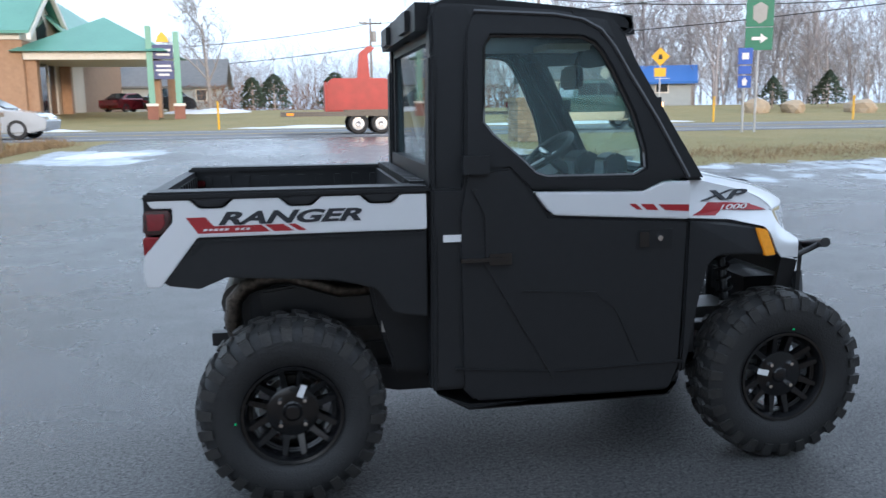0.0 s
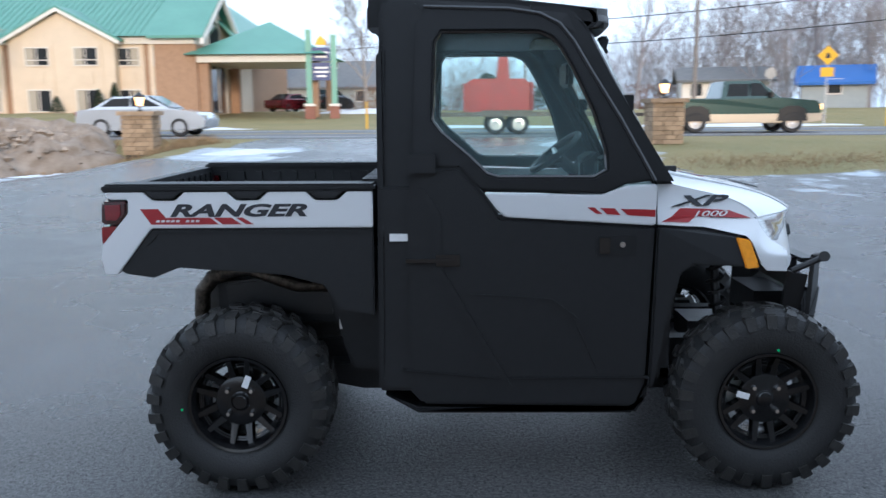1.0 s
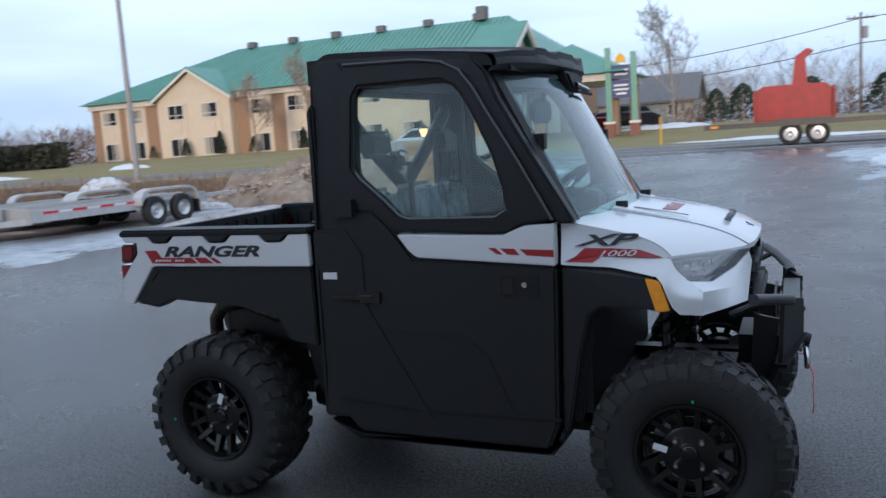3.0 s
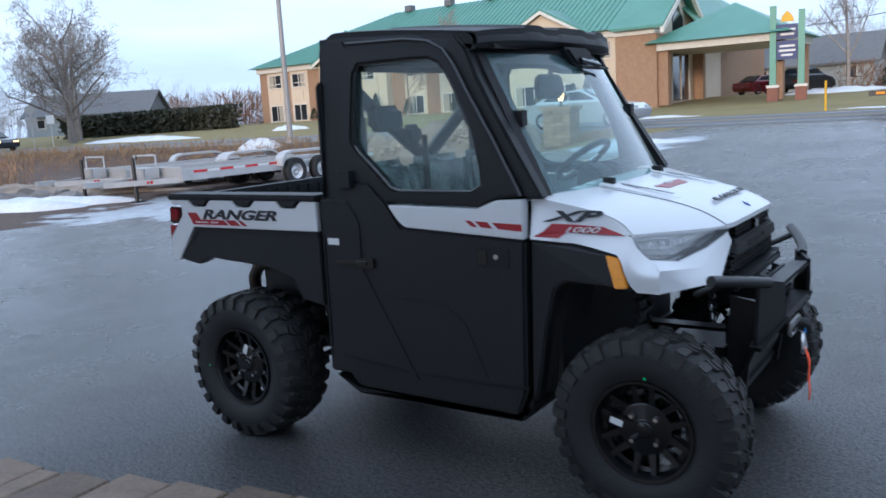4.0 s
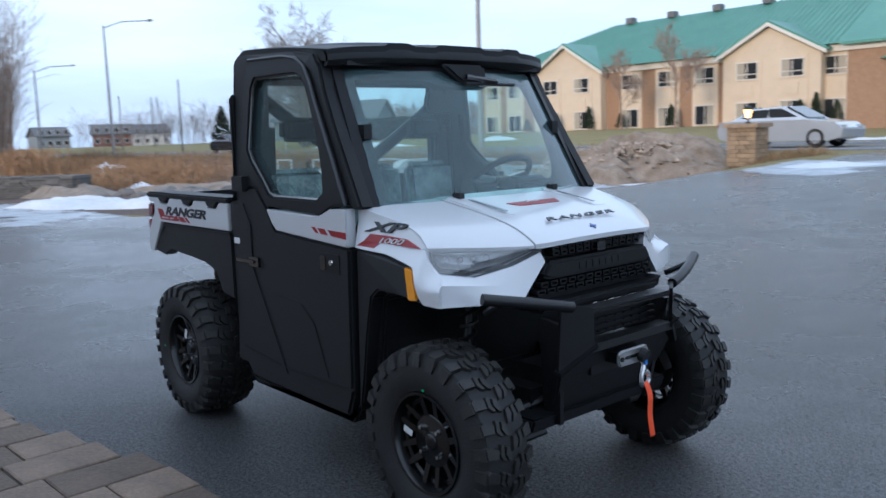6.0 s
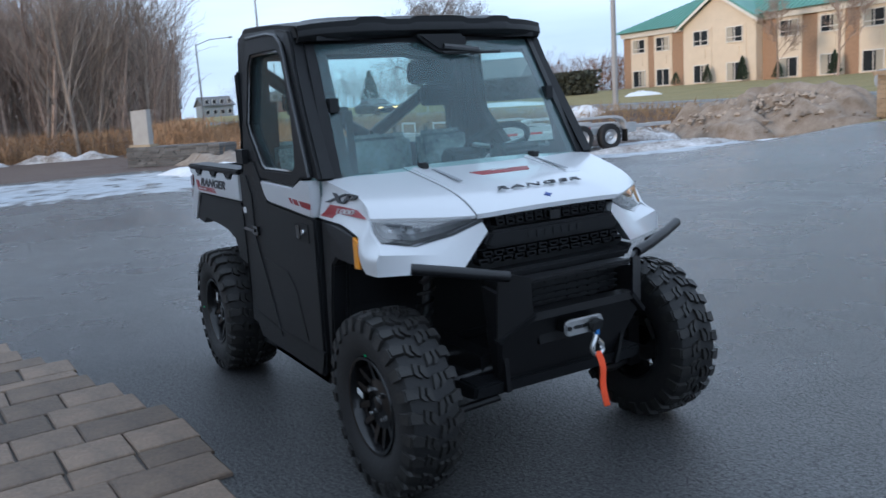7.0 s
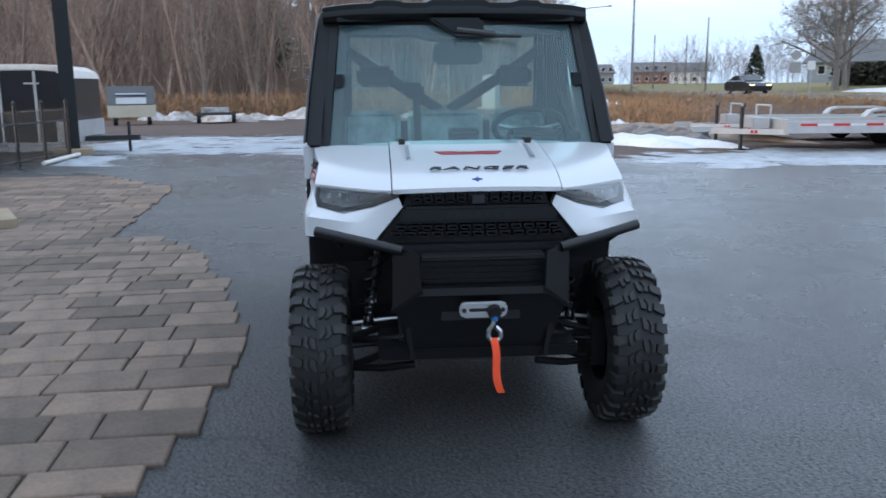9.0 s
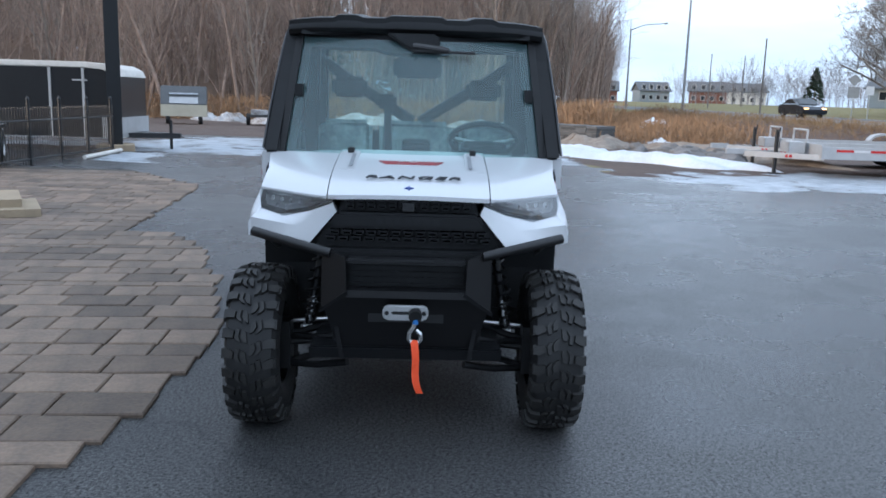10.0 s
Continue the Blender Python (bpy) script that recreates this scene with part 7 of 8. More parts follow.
for k, (x, y) in enumerate(((21.5, 36.6), (30, 37.2), (36, 37.0), (-3.4, 36.2), (-14.2, 36.4))):
    t = thing("marker_post", x, y, ground_z(x, y), label="slim yellow snow marker post by the road", category="marker post", group="marker posts")
    part("post", tube([(0, 0, -0.1), (0, 0, 1.3)], 0.05, 8), "sign_yellow", t)

# hotel sign on green posts over brick feet; its writing kept plain
hs = thing("hotel_sign", -7.3, 47.5, ground_z(-7.3, 47.5), 8, label="tall hotel sign with navy panels on green posts", category="sign")
for s in (-1, 1):
    part("post", boxed(s * 0.75 - 0.17, s * 0.75 + 0.17, -0.17, 0.17, 0.3, 5.0 + 0.3 * (s < 0), 0.02), "green_roof", hs)
    part("foot", boxed(s * 0.75 - 0.3, s * 0.75 + 0.3, -0.3, 0.3, -0.2, 0.75, 0.02), "red_brick", hs)
    part("foot_cap", boxed(s * 0.75 - 0.34, s * 0.75 + 0.34, -0.34, 0.34, 0.75, 0.9, 0.02), "white_trim", hs)
part("panel", boxed(-0.56, 0.56, -0.1, 0.1, 2.3, 3.35, 0.02), "sign_navy", hs)
part("panel", boxed(-0.56, 0.56, -0.1, 0.1, 3.45, 4.25, 0.02), "sign_navy", hs)
part("sun_emblem", prism([(-0.35, 4.4), (0.35, 4.4), (0.28, 4.7), (0.0, 5.0), (-0.28, 4.7)], -0.08, 0.08), "sign_yellow", hs)
for z, w in ((3.95, 0.42), (3.7, 0.36), (3.05, 0.4), (2.8, 0.44), (2.55, 0.3)):
    part("letter_bar", boxed(-w, w, -0.112, -0.1, z - 0.06, z + 0.06), "white_decal", hs)

POLES = [(7.6, 78.0, 8.6), (16.6, 52.0, 10.0), (46.0, 44.0, 10.5), (-24.0, 104.0, 8.0)]
for x, y, h in POLES:
    utility_pole(x, y, h, arm=(x < 10))
utility_pole(-73.0, 45.5, 7.5, False, "slim wooden utility pole beyond the road")
for k, (x, y, h) in enumerate(((-120, 42, 8), (-128, 50, 8), (-86, 36.5, 8))):
    utility_pole(x, y, h, False, "distant wooden utility pole by the road", 0.11)


def cable(a, b, sag, name="cable"):
    pts = [Vector(a).lerp(Vector(b), i / 16) - Vector((0, 0, sag * 4 * (i / 16) * (1 - i / 16))) for i in range(17)]
    return tagged(link(name, tube(pts, 0.035, 4), "wire"), "black overhead cable sagging between the utility poles", "cable", group="overhead cables")


tops = [(x, y, ground_z(x, y) + h) for x, y, h in POLES]
for a, b in ((3, 0), (0, 2), (1, 2)):
    for dz in (-0.5, -2.6):
        cable(Vector(tops[a]) + Vector((0, 0, dz)), Vector(tops[b]) + Vector((0, 0, dz)), 0.7)
cable(Vector(tops[2]) + Vector((0, 0, -0.6)), (120, 20, 12), 1.0)


# ---- vehicles on the road ----
def simple_wheel(parent, x, y, z, r, w, side):
    bm = lathe([(r * 0.62, -w / 2), (r * 0.92, -w / 2), (r, -w * 0.36), (r, w * 0.36), (r * 0.92, w / 2), (r * 0.62, w / 2)], 20, closed=True)
    wh = new("wheel"); wh.parent = parent; wh.matrix_local = pose(x, y, z)
    part("tyre", bm, "rubber", wh, smooth=True)
    part("rim", lathe([(0.0, side * w * 0.30), (r * 0.2, side * w * 0.38), (r * 0.28, side * w * 0.28), (r * 0.55, side * w * 0.25), (r * 0.63, side * w * 0.46)], 16), "alloy", wh, "pale alloy rim")
    return wh


def car_body(parent, prof, w, mat, mat2=None, z_split=None, name="body", tuck=0.12, belt=0.95):
    """A side profile (x, z) pushed across, drawn in above the belt line."""
    half = lambda v: w / 2 - tuck * ss(belt, belt + 0.55, v)
    return part(name, prism(prof, lambda u, v: -half(v), lambda u, v: half(v), bev=0.03), mat, parent)


def pickup(x, y, rz):
    t = thing("pickup_truck", x, y, ROAD_Z + 0.012, rz, label="dark green and tan pickup truck on the road", category="pickup truck")
    car_body(t, [(-2.75, 0.62), (-2.75, 1.18), (-0.75, 1.18), (-0.62, 1.78), (0.62, 1.80), (1.28, 1.22), (2.55, 1.10), (2.72, 0.98), (2.74, 0.62)], 1.9, "truck_green", belt=1.15, tuck=0.16)
    car_body(t, [(-2.78, 0.40), (-2.78, 0.66), (2.78, 0.70), (2.80, 0.42), (2.3, 0.34), (-2.3, 0.34)], 1.93, "truck_tan", name="lower_body")
    for s in (-1, 1):
        part("side_window", prism([(-0.55, 1.25), (0.20, 1.25), (0.20, 1.68), (-0.46, 1.68)], s * 0.86, s * 0.93), "dark_window", t)
        part("side_window", prism([(0.27, 1.25), (1.02, 1.25), (0.60, 1.70), (0.27, 1.70)], s * 0.86, s * 0.93), "dark_window", t)
        part("wheel_arch", prism([(1.20, 0.40), (1.30, 0.80), (1.55, 0.93), (1.95, 0.93), (2.20, 0.80), (2.28, 0.40)], s * 0.90, s * 0.975, bev=0.01), "black_plastic", t)
        part("wheel_arch", prism([(-2.15, 0.40), (-2.05, 0.80), (-1.80, 0.93), (-1.40, 0.93), (-1.15, 0.80), (-1.07, 0.40)], s * 0.90, s * 0.975, bev=0.01), "black_plastic", t)
        for xx in (1.75, -1.60):
            simple_wheel(t, xx, s * 0.86, 0.37, 0.37, 0.25, s)
        part("headlight", boxed(2.66, 2.80, s * 0.72 - 0.14, s * 0.72 + 0.14, 0.80, 0.98, 0.02), "lamp_glow", t, "lit headlight")
        part("mirror", boxed(0.90, 1.02, s * 1.02 - 0.1, s * 1.02 + 0.1, 1.22, 1.40, 0.03), "black_plastic", t)
        part("tail_light", boxed(-2.80, -2.70, s * 0.86 - 0.07, s * 0.86 + 0.07, 0.85, 1.15, 0.02), "tail_red", t)
    part("front_bumper", boxed(2.70, 2.90, -0.95, 0.95, 0.42, 0.62, 0.05), "chrome", t)
    part("rear_bumper", boxed(-2.92, -2.76, -0.9, 0.9, 0.45, 0.62, 0.03), "chrome", t)
    part("bed_interior", boxed(-2.65, -0.80, -0.75, 0.75, 1.172, 1.19), "black_plastic", t)
    part("windscreen", prism([(0.66, 1.74), (1.24, 1.25), (1.27, 1.27), (0.69, 1.77)], -0.72, 0.72), "dark_window", t)
    return t


pickup(10.8, 26.4, 0)
tr = thing("equipment_trailer", 3.2, 26.4, ROAD_Z + 0.012, label="long black flatbed equipment trailer behind the pickup", category="trailer")
part("deck", boxed(-3.6, 2.9, -1.05, 1.05, 0.62, 0.78, 0.02), "steel_dark", tr)
part("tongue", prism([(2.9, -0.6), (4.7, -0.06), (4.7, 0.06), (2.9, 0.6)], 0.6, 0.72, "z"), "steel_dark", tr)
for s in (-1, 1):
    for xx in (-0.95, -0.15):
        simple_wheel(tr, xx, s * 0.92, 0.36, 0.36, 0.22, s)
    part("fender", boxed(-1.45, 0.35, s * 0.95 - 0.13, s * 0.95 + 0.13, 0.78, 0.84, 0.02), "steel_dark", tr)
    for xx in (-3.4, 2.5):
        part("marker_lamp", boxed(xx, xx + 0.25, s * 1.052 - 0.01, s * 1.052 + 0.01, 0.66, 0.74), "amber", tr)
rm = thing("snow_blower_attachment", 2.35, 26.4, ROAD_Z + 0.792, label="bright red snow blower attachment on the trailer", category="machine")
part("housing", prism([(-1.15, 0.0), (1.15, 0.0), (1.15, 0.95), (0.95, 1.15), (-0.95, 1.15), (-1.15, 0.95)], -0.6, 0.6, bev=0.04), "red_machine", rm)
part("chute", prism([(-0.05, 1.1), (0.42, 1.1), (0.36, 2.0), (0.62, 2.2), (0.40, 2.3), (0.05, 2.05)], -0.22, 0.22, bev=0.03), "red_machine", rm)
for s in (-1, 1):
    part("side_plate", prism([(s * 1.15, 0.0), (s * 1.22, 0.0), (s * 1.22, 1.0), (s * 1.15, 1.05)], -0.75, 0.62, bev=0.01), "red_machine", rm)


def sedan(name, x, y, z, rz, mat, label, lit=False, suv=False):
    t = thing(name, x, y, z, rz, label=label, category="car")
    h = 0.22 if suv else 0.0
    car_body(t, [(-2.2, 0.32), (-2.3, 0.55), (-2.22, 0.92 + h), (-1.7, 0.98 + h), (-1.0 - 0.5 * (h > 0), 1.38 + h * 1.5), (0.15, 1.44 + h * 1.5), (1.05, 0.98 + h), (2.0, 0.84 + h * 0.6), (2.3, 0.62), (2.25, 0.32), (1.8, 0.22), (-1.8, 0.22)], 1.80, mat, tuck=0.22, belt=0.92 + h)
    for s in (-1, 1):
        part("side_window", prism([(-1.45, 1.00 + h), (-0.35, 1.00 + h), (-0.35, 1.34 + h * 1.4), (-0.95, 1.32 + h * 1.4)], s * 0.76, s * 0.86), "dark_window", t)
        part("side_window", prism([(-0.28, 1.00 + h), (0.85, 1.00 + h), (0.15, 1.36 + h * 1.4), (-0.28, 1.36 + h * 1.4)], s * 0.76, s * 0.86), "dark_window", t)
        for xx in (-1.38, 1.38):
            simple_wheel(t, xx, s * 0.80, 0.33, 0.33, 0.21, s)
        part("headlight", boxed(2.05, 2.27, s * 0.66 - 0.16, s * 0.66 + 0.16, 0.62, 0.74, 0.03), "lamp_glow" if lit else "lens", t)
        part("tail_light", boxed(-2.31, -2.18, s * 0.68 - 0.15, s * 0.68 + 0.15, 0.74, 0.88, 0.03), "tail_red", t)
    part("windscreen", prism([(0.25, 1.40 + h * 1.4), (1.0, 1.0 + h), (1.03, 1.03 + h), (0.28, 1.44 + h * 1.4)], -0.66, 0.66), "dark_window", t)
    part("rear_screen", prism([(-1.65, 1.0 + h), (-1.0 - .4 * (h > 0), 1.38 + h * 1.4), (-1.03 - .4 * (h > 0), 1.42 + h * 1.4), (-1.70, 1.03 + h)], -0.62, 0.62), "dark_window", t)
    return t


sedan("silver_car", -10.2, 26.2, ROAD_Z + 0.012, 0, "silver_paint", "silver sedan on the near lane of the road")
sedan("dark_car", -58.0, 28.6, ROAD_Z + 0.012, 0, "dark_car", "dark car with lit headlights on the road", lit=True)
sedan("parked_car", -12.4, 64.0, 1.55, 60, "maroon_car", "maroon car parked beyond the hotel canopy")
sedan("parked_car", -9.4, 64.5, 1.55, 65, "dark_car", "dark utility car parked beyond the hotel canopy", suv=True)


# ---- houses ----
def house(x, y, w, d, h, rise, wall_m, roof_m, rz=0.0, label="", windows=3, dz=0.0, storeys=1):
    t = thing("house", x, y, ground_z(x, y) + dz, rz, label=label, category="house")
    part("wall", boxed(-w / 2, w / 2, -d / 2, d / 2, -0.4, h), wall_m, t)
    bm = bmesh.new()
    for s in (-1, 1):
        ye, ze = s * (d / 2 + 0.5), h - 0.5 * rise / (d / 2)
        hexa([(-w / 2 - .5, ye, ze), (w / 2 + .5, ye, ze), (w / 2 + .5, 0, h + rise), (-w / 2 - .5, 0, h + rise), (-w / 2 - .5, ye, ze + .2), (w / 2 + .5, ye, ze + .2), (w / 2 + .5, 0, h + rise + .2), (-w / 2 - .5, 0, h + rise + .2)], bm)
    for s in (-1, 1):
        vs_ = [bm.verts.new(p) for p in ((s * w / 2, -d / 2, h), (s * w / 2, d / 2, h), (s * w / 2, 0, h + rise))]
        bm.faces.new(vs_)
    part("roof", bm, roof_m, t)
    for fl in range(storeys):
        for k in range(windows):
            xx = -w / 2 + w * (k + 0.5) / windows
            zz = 1.0 + fl * 2.7
            wn2 = part("window", boxed(xx - 0.55, xx + 0.55, -d / 2 - 0.08, -d / 2 + 0.1, zz, zz + 1.2), "white_trim", t)
            part("pane", boxed(xx - 0.45, xx + 0.45, -d / 2 - 0.1, -d / 2, zz + 0.1, zz + 1.1), "dark_window", wn2)
    return t


house(-100.0, 66.0, 16, 9, 2.7, 2.6, "grey_siding", "shingle", 35, "low grey bungalow behind a hedge", 4)
house(-15.0, 88.0, 16, 9, 2.6, 2.6, "grey_siding", "shingle", 0, "low grey-roofed house behind the hotel", 4)
house(30.5, 62.5, 4.6, 4.0, 2.0, 1.1, "grey_siding", "blue_roof", -25, "small shed with a bright blue roof", 1)
house(24.0, 70.0, 7, 5, 2.4, 1.0, "white_trim", "shingle", -10, "low white building with a flat overhanging roof", 3)
for k, (a, dd, w, h, m) in enumerate(((168.4, 225, 8, 3.6, "red_brick"), (165.2, 240, 8, 3.4, "grey_siding"), (161.6, 225, 9, 3.4, "red_brick"), (159.4, 250, 10, 3.8, "white_trim"))):
    house(5.7 + dd * math.cos(radians(a)), dd * math.sin(radians(a)), w, 9, h, 2.2, m, "shingle", a - 90 + 14 * (k % 2), "distant two-storey house along the road", 4, -0.3, 2)


def clump_band(name, pts, width, h, n, size, mat, label, category, seed=1, kind="stuff", up=0.3):
    """A hedge or a stand of brush: many small leaves and stems along a line."""
    rr = random.Random(seed)
    V, F = [], []
    segs = list(zip(pts, pts[1:]))
    for k in range(n):
        a, b = segs[rr.randrange(len(segs))]
        f = rr.random()
        x, y = a[0] + (b[0] - a[0]) * f + rr.gauss(0, width / 2.2), a[1] + (b[1] - a[1]) * f + rr.gauss(0, width / 2.2)
        z = ground_z(x, y) + h * rr.random() ** (1.0 if up < 1 else 1.6)
        s = size * rr.uniform(0.5, 1.4)
        d = Vector((rr.uniform(-1, 1), rr.uniform(-1, 1), rr.uniform(-0.4, 1) * up * 3)).normalized()
        q = d.cross(Vector((rr.uniform(-1, 1), rr.uniform(-1, 1), 0.3))).normalized()
        p = Vector((x, y, z))
        base = len(V)
        wv = 0.5 if up < 1 else 0.05
        V += [tuple(p - d * s), tuple(p + q * s * wv), tuple(p + d * s), tuple(p - q * s * wv)]
        F.append((base, base + 1, base + 2, base + 3))
    ob = raw(name, V, F, mat)
    return tagged(ob, label, category, kind=kind)


clump_band("hedge", [(-80, 48.5), (-58, 52.0)], 0.9, 2.2, 8000, 0.28, "hedge", "long clipped dark hedge along the far lawn", "hedge", 2)
clump_band("roadside_brush", [(-14.5, 20.0), (-40, 20.3), (-75, 20.3)], 1.4, 0.32, 9000, 0.22, "dry_grass", "dry tan grass along the road ditch", "grass", 3, up=1.2)
clump_band("rust_brush", [(-27, 10.5), (-42, 13.5), (-70, 19)], 3.4, 0.75, 20000, 0.26, "weeds", "rust-brown dead weeds and brush", "brush", 4, up=1.3)
clump_band("wood_edge_brush", [(-55, 11.5), (-55.5, -8), (-57, -30), (-60, -60)], 2.4, 1.7, 18000, 0.45, "weeds", "rust-brown brush at the foot of the wood", "brush", 5, up=1.3)
clump_band("tall_brush", [(-40, 8.6), (-45, 9.4), (-52, 11.0)], 1.8, 1.7, 6000, 0.40, "weeds", "tall tan dead brush behind the stone plinth", "brush", 12, up=1.3)
clump_band("red_brush", [(-8, 72), (8, 72), (24, 75)], 2.0, 2.2, 5000, 0.5, "rust_brush", "reddish bare shrubs beyond the road", "brush", 6, up=1.2)
clump_band("far_brush", [(-128, 74), (-96, 84), (-66, 92)], 5.0, 5.0, 6000, 1.0, "rust_brush", "reddish bare shrubs behind the far hedge", "brush", 9, up=1.2)
clump_band("pillar_grass", [(-11, 17.6), (-6.6, 18.4), (-6.2, 19.8), (-9.5, 20.4)], 0.7, 0.14, 3000, 0.13, "dry_grass", "dry tan grass round the gate pillar", "grass", 7, up=1.2)
clump_band("lawn_tufts", [(6.0, 14.0), (14, 14.6), (26, 16.0)], 1.5, 0.08, 6000, 0.10, "dry_grass", "short dry winter lawn grass", "grass", 8, up=1.2)
conifer(-72.5, -10.0, 11.0, 2.2, 91, "dark spruce standing among the bare woods")
conifer(33.0, 50.0, 2.2, 1.3, 93, "low spreading evergreen by the boulders", "shrub")
conifer(38.0, 51.0, 2.6, 1.5, 94, "low spreading evergreen by the boulders", "shrub")


# ---- mounds, snow and rocks ----
def lump(name, x, y, rx, ry, h, mat, label, category, seed, rz=0.0, rough=0.35, n=34, kind=""):
    """An uneven heap on the ground."""
    bm = bmesh.new()
    c, s_ = math.cos(radians(rz)), math.sin(radians(rz))
    rows = []
    for i in range(n + 1):
        row = []
        for j in range(n + 1):
            u, v = -1.15 + 2.3 * i / n, -1.15 + 2.3 * j / n
            r = math.hypot(u, v)
            q = 1 + 0.35 * noise.noise((u * 1.7 + seed, v * 1.7, 0.3))
            z = h * max(0.0, 1 - (r / q) ** 2) ** 0.8 * (1 + rough * noise.noise((u * 3 + seed, v * 3, 1)) + 0.6 * rough * noise.noise((u * 8, v * 8 + seed, 2)))
            px, py = x + (u * rx) * c - (v * ry) * s_, y + (u * rx) * s_ + (v * ry) * c
            row.append(bm.verts.new((px, py, ground_z(px, py) + z - 0.05 - (0.12 if z <= 0.001 else 0))))
        rows.append(row)
    for i in range(n):
        for j in range(n):
            bm.faces.new((rows[i][j], rows[i + 1][j], rows[i + 1][j + 1], rows[i][j + 1]))
    return tagged(link(name, bm, mat, smooth=True), label, category, kind=kind)


lump("dirt_mound", -12.1, 18.6, 3.6, 1.6, 1.12, "dirt_mound", "heap of brown dirt and dirty snow by the drive", "mound", 1, 18, 0.55, 80)
lump("dirt_mound", -15.0, 16.8, 1.8, 1.0, 0.5, "dirty_snow", "low heap of dirty snow by the trailers", "mound", 2, 10, 0.5)
SNOW = [(-15.4, 6.1, 2.9, 0.75, 0.30, 44), (-18.6, 4.4, 2.6, 0.9, 0.32, 20), (-39, 7.9, 1.5, 0.7, 0.45, 0), (-10.6, 13.6, 0.7, 3.0, 0.18, -6), (-9.4, 17.4, 1.6, 0.6, 0.22, 20), (-4.4, 16.6, 1.2, 0.5, 0.12, 25), (4.6, 16.6, 0.8, 1.6, 0.10, 10),
        (-40, 12.5, 2.2, 1.0, 0.75, 10), (-34, 11.6, 1.4, 0.7, 0.4, 0), (-27, 9.2, 1.2, 0.5, 0.3, 0), (-52, -3.5, 4.2, 1.3, 0.55, 80), (-52, 4.0, 3.0, 1.0, 0.42, 70), (-52, -14.0, 2.2, 1.0, 0.45, 85), (-49, -8.0, 1.8, 0.8, 0.32, 75), (-46, -9.5, 2.6, 0.9, 0.4, 60),
        (-22.0, 20.5, 1.2, 0.6, 0.35, 0), (-56.0, 40.0, 7.0, 1.4, 0.35, 3), (-44.0, 45.0, 2.0, 0.8, 0.35, 0), (-12.0, 37.0, 3.0, 0.5, 0.15, 2), (14, 37.5, 9.0, 0.7, 0.15, 2), (2.0, 37.2, 6.0, 0.6, 0.15, 0), (-5.5, 54.0, 3.0, 1.2, 0.3, 5), (9.5, 12.2, 3.0, 0.22, 0.03, 6), (20, 13.2, 4.0, 0.25, 0.03, 6)]
for k, (x, y, rx, ry, h, rz) in enumerate(SNOW):
    lump("snow_bank", x, y, rx, ry, h, "dirty_snow" if k in (3, 13, 14) or x < -44 and y < 10 else "snow", "ploughed heap of old white snow", "snow", 10 + k, rz, 0.95 if x < -44 and y < 10 else 0.4, 30)


def rock(x, y, r, seed, mat="rock", name="rock", label="rough grey rock in the bank", group="bank rocks"):
    bm = bmesh.new()
    bmesh.ops.create_icosphere(bm, subdivisions=2, radius=1)
    for v in bm.verts:
        v.co *= 1 + 0.35 * noise.noise(v.co * 1.3 + Vector((seed * 3.1, 0, 0)))
        v.co = Vector((v.co.x * r, v.co.y * r * 0.8, v.co.z * r * 0.62))
    ob = link(name, bm, mat)
    ob.matrix_world = pose(x, y, ground_z(x, y) + r * 0.25, 0, 0, seed * 47)
    return tagged(ob, label, "rock", group)


# pale stones and clods over the dirt heap
rc = random.Random(17)
cv, cf = [], []
for k in range(420):
    u, v = rc.gauss(0, 0.42), rc.gauss(0, 0.42)
    if math.hypot(u, v) > 1:
        continue
    c, s_ = math.cos(radians(18)), math.sin(radians(18))
    px, py = -12.1 + u * 3.6 * c - v * 1.6 * s_, 18.6 + u * 3.6 * s_ + v * 1.6 * c
    pz = ground_z(px, py) + 1.05 * max(0.0, 1 - math.hypot(u, v) ** 2) ** 0.8 - 0.03
    r = rc.uniform(0.04, 0.15)
    b = len(cv)
    for d in ((1, 0, 0), (-0.9, 0.1, 0), (0, 1, 0.1), (0.1, -1, 0), (0, 0.1, 0.8), (0.1, 0, -0.8)):
        cv.append(tuple(p + q * r * rc.uniform(0.6, 1.2) for p, q in zip((px, py, pz), d)))
    cf += [(b + i, b + j, b + m) for i, j, m in ((0, 2, 4), (2, 1, 4), (1, 3, 4), (3, 0, 4), (2, 0, 5), (1, 2, 5), (3, 1, 5), (0, 3, 5))]
tagged(raw("mound_stones", cv, cf, "clod"), "pale stones and clods lying over the dirt heap", "stones", kind="stuff")
rk = random.Random(9)
for k in range(110):
    f = rk.random()
    rock(-15.5 - 9 * f + rk.gauss(0, 0.5), 7.3 + 1.8 * f + rk.gauss(0, 0.7), rk.uniform(0.10, 0.34), k)
for k, (x, y, r) in enumerate(((29.5, 46, 1.1), (31.8, 45.6, 0.9), (36.2, 45.0, 1.0))):
    rock(x, y, r, 200 + k, "sandstone", "boulder", "large tan landscape boulder on the lawn", "boulders")
lump("gravel_bank", -27.5, 6.6, 4.6, 1.6, 0.42, "dirt_mound", "bank of grey gravel and weeds", "mound", 50, 4, 0.5, 44)
lump("gravel_bank", -21.0, 9.6, 7.0, 1.3, 0.32, "dirt_mound", "bank of grey gravel and weeds", "mound", 51, 8, 0.5, 44)
pl = thing("stone_plinth", -27.9, 5.2, -0.32, 40, label="long low plinth of thin stacked grey stone", category="plinth")
rp = random.Random(77)
bm = bmesh.new()
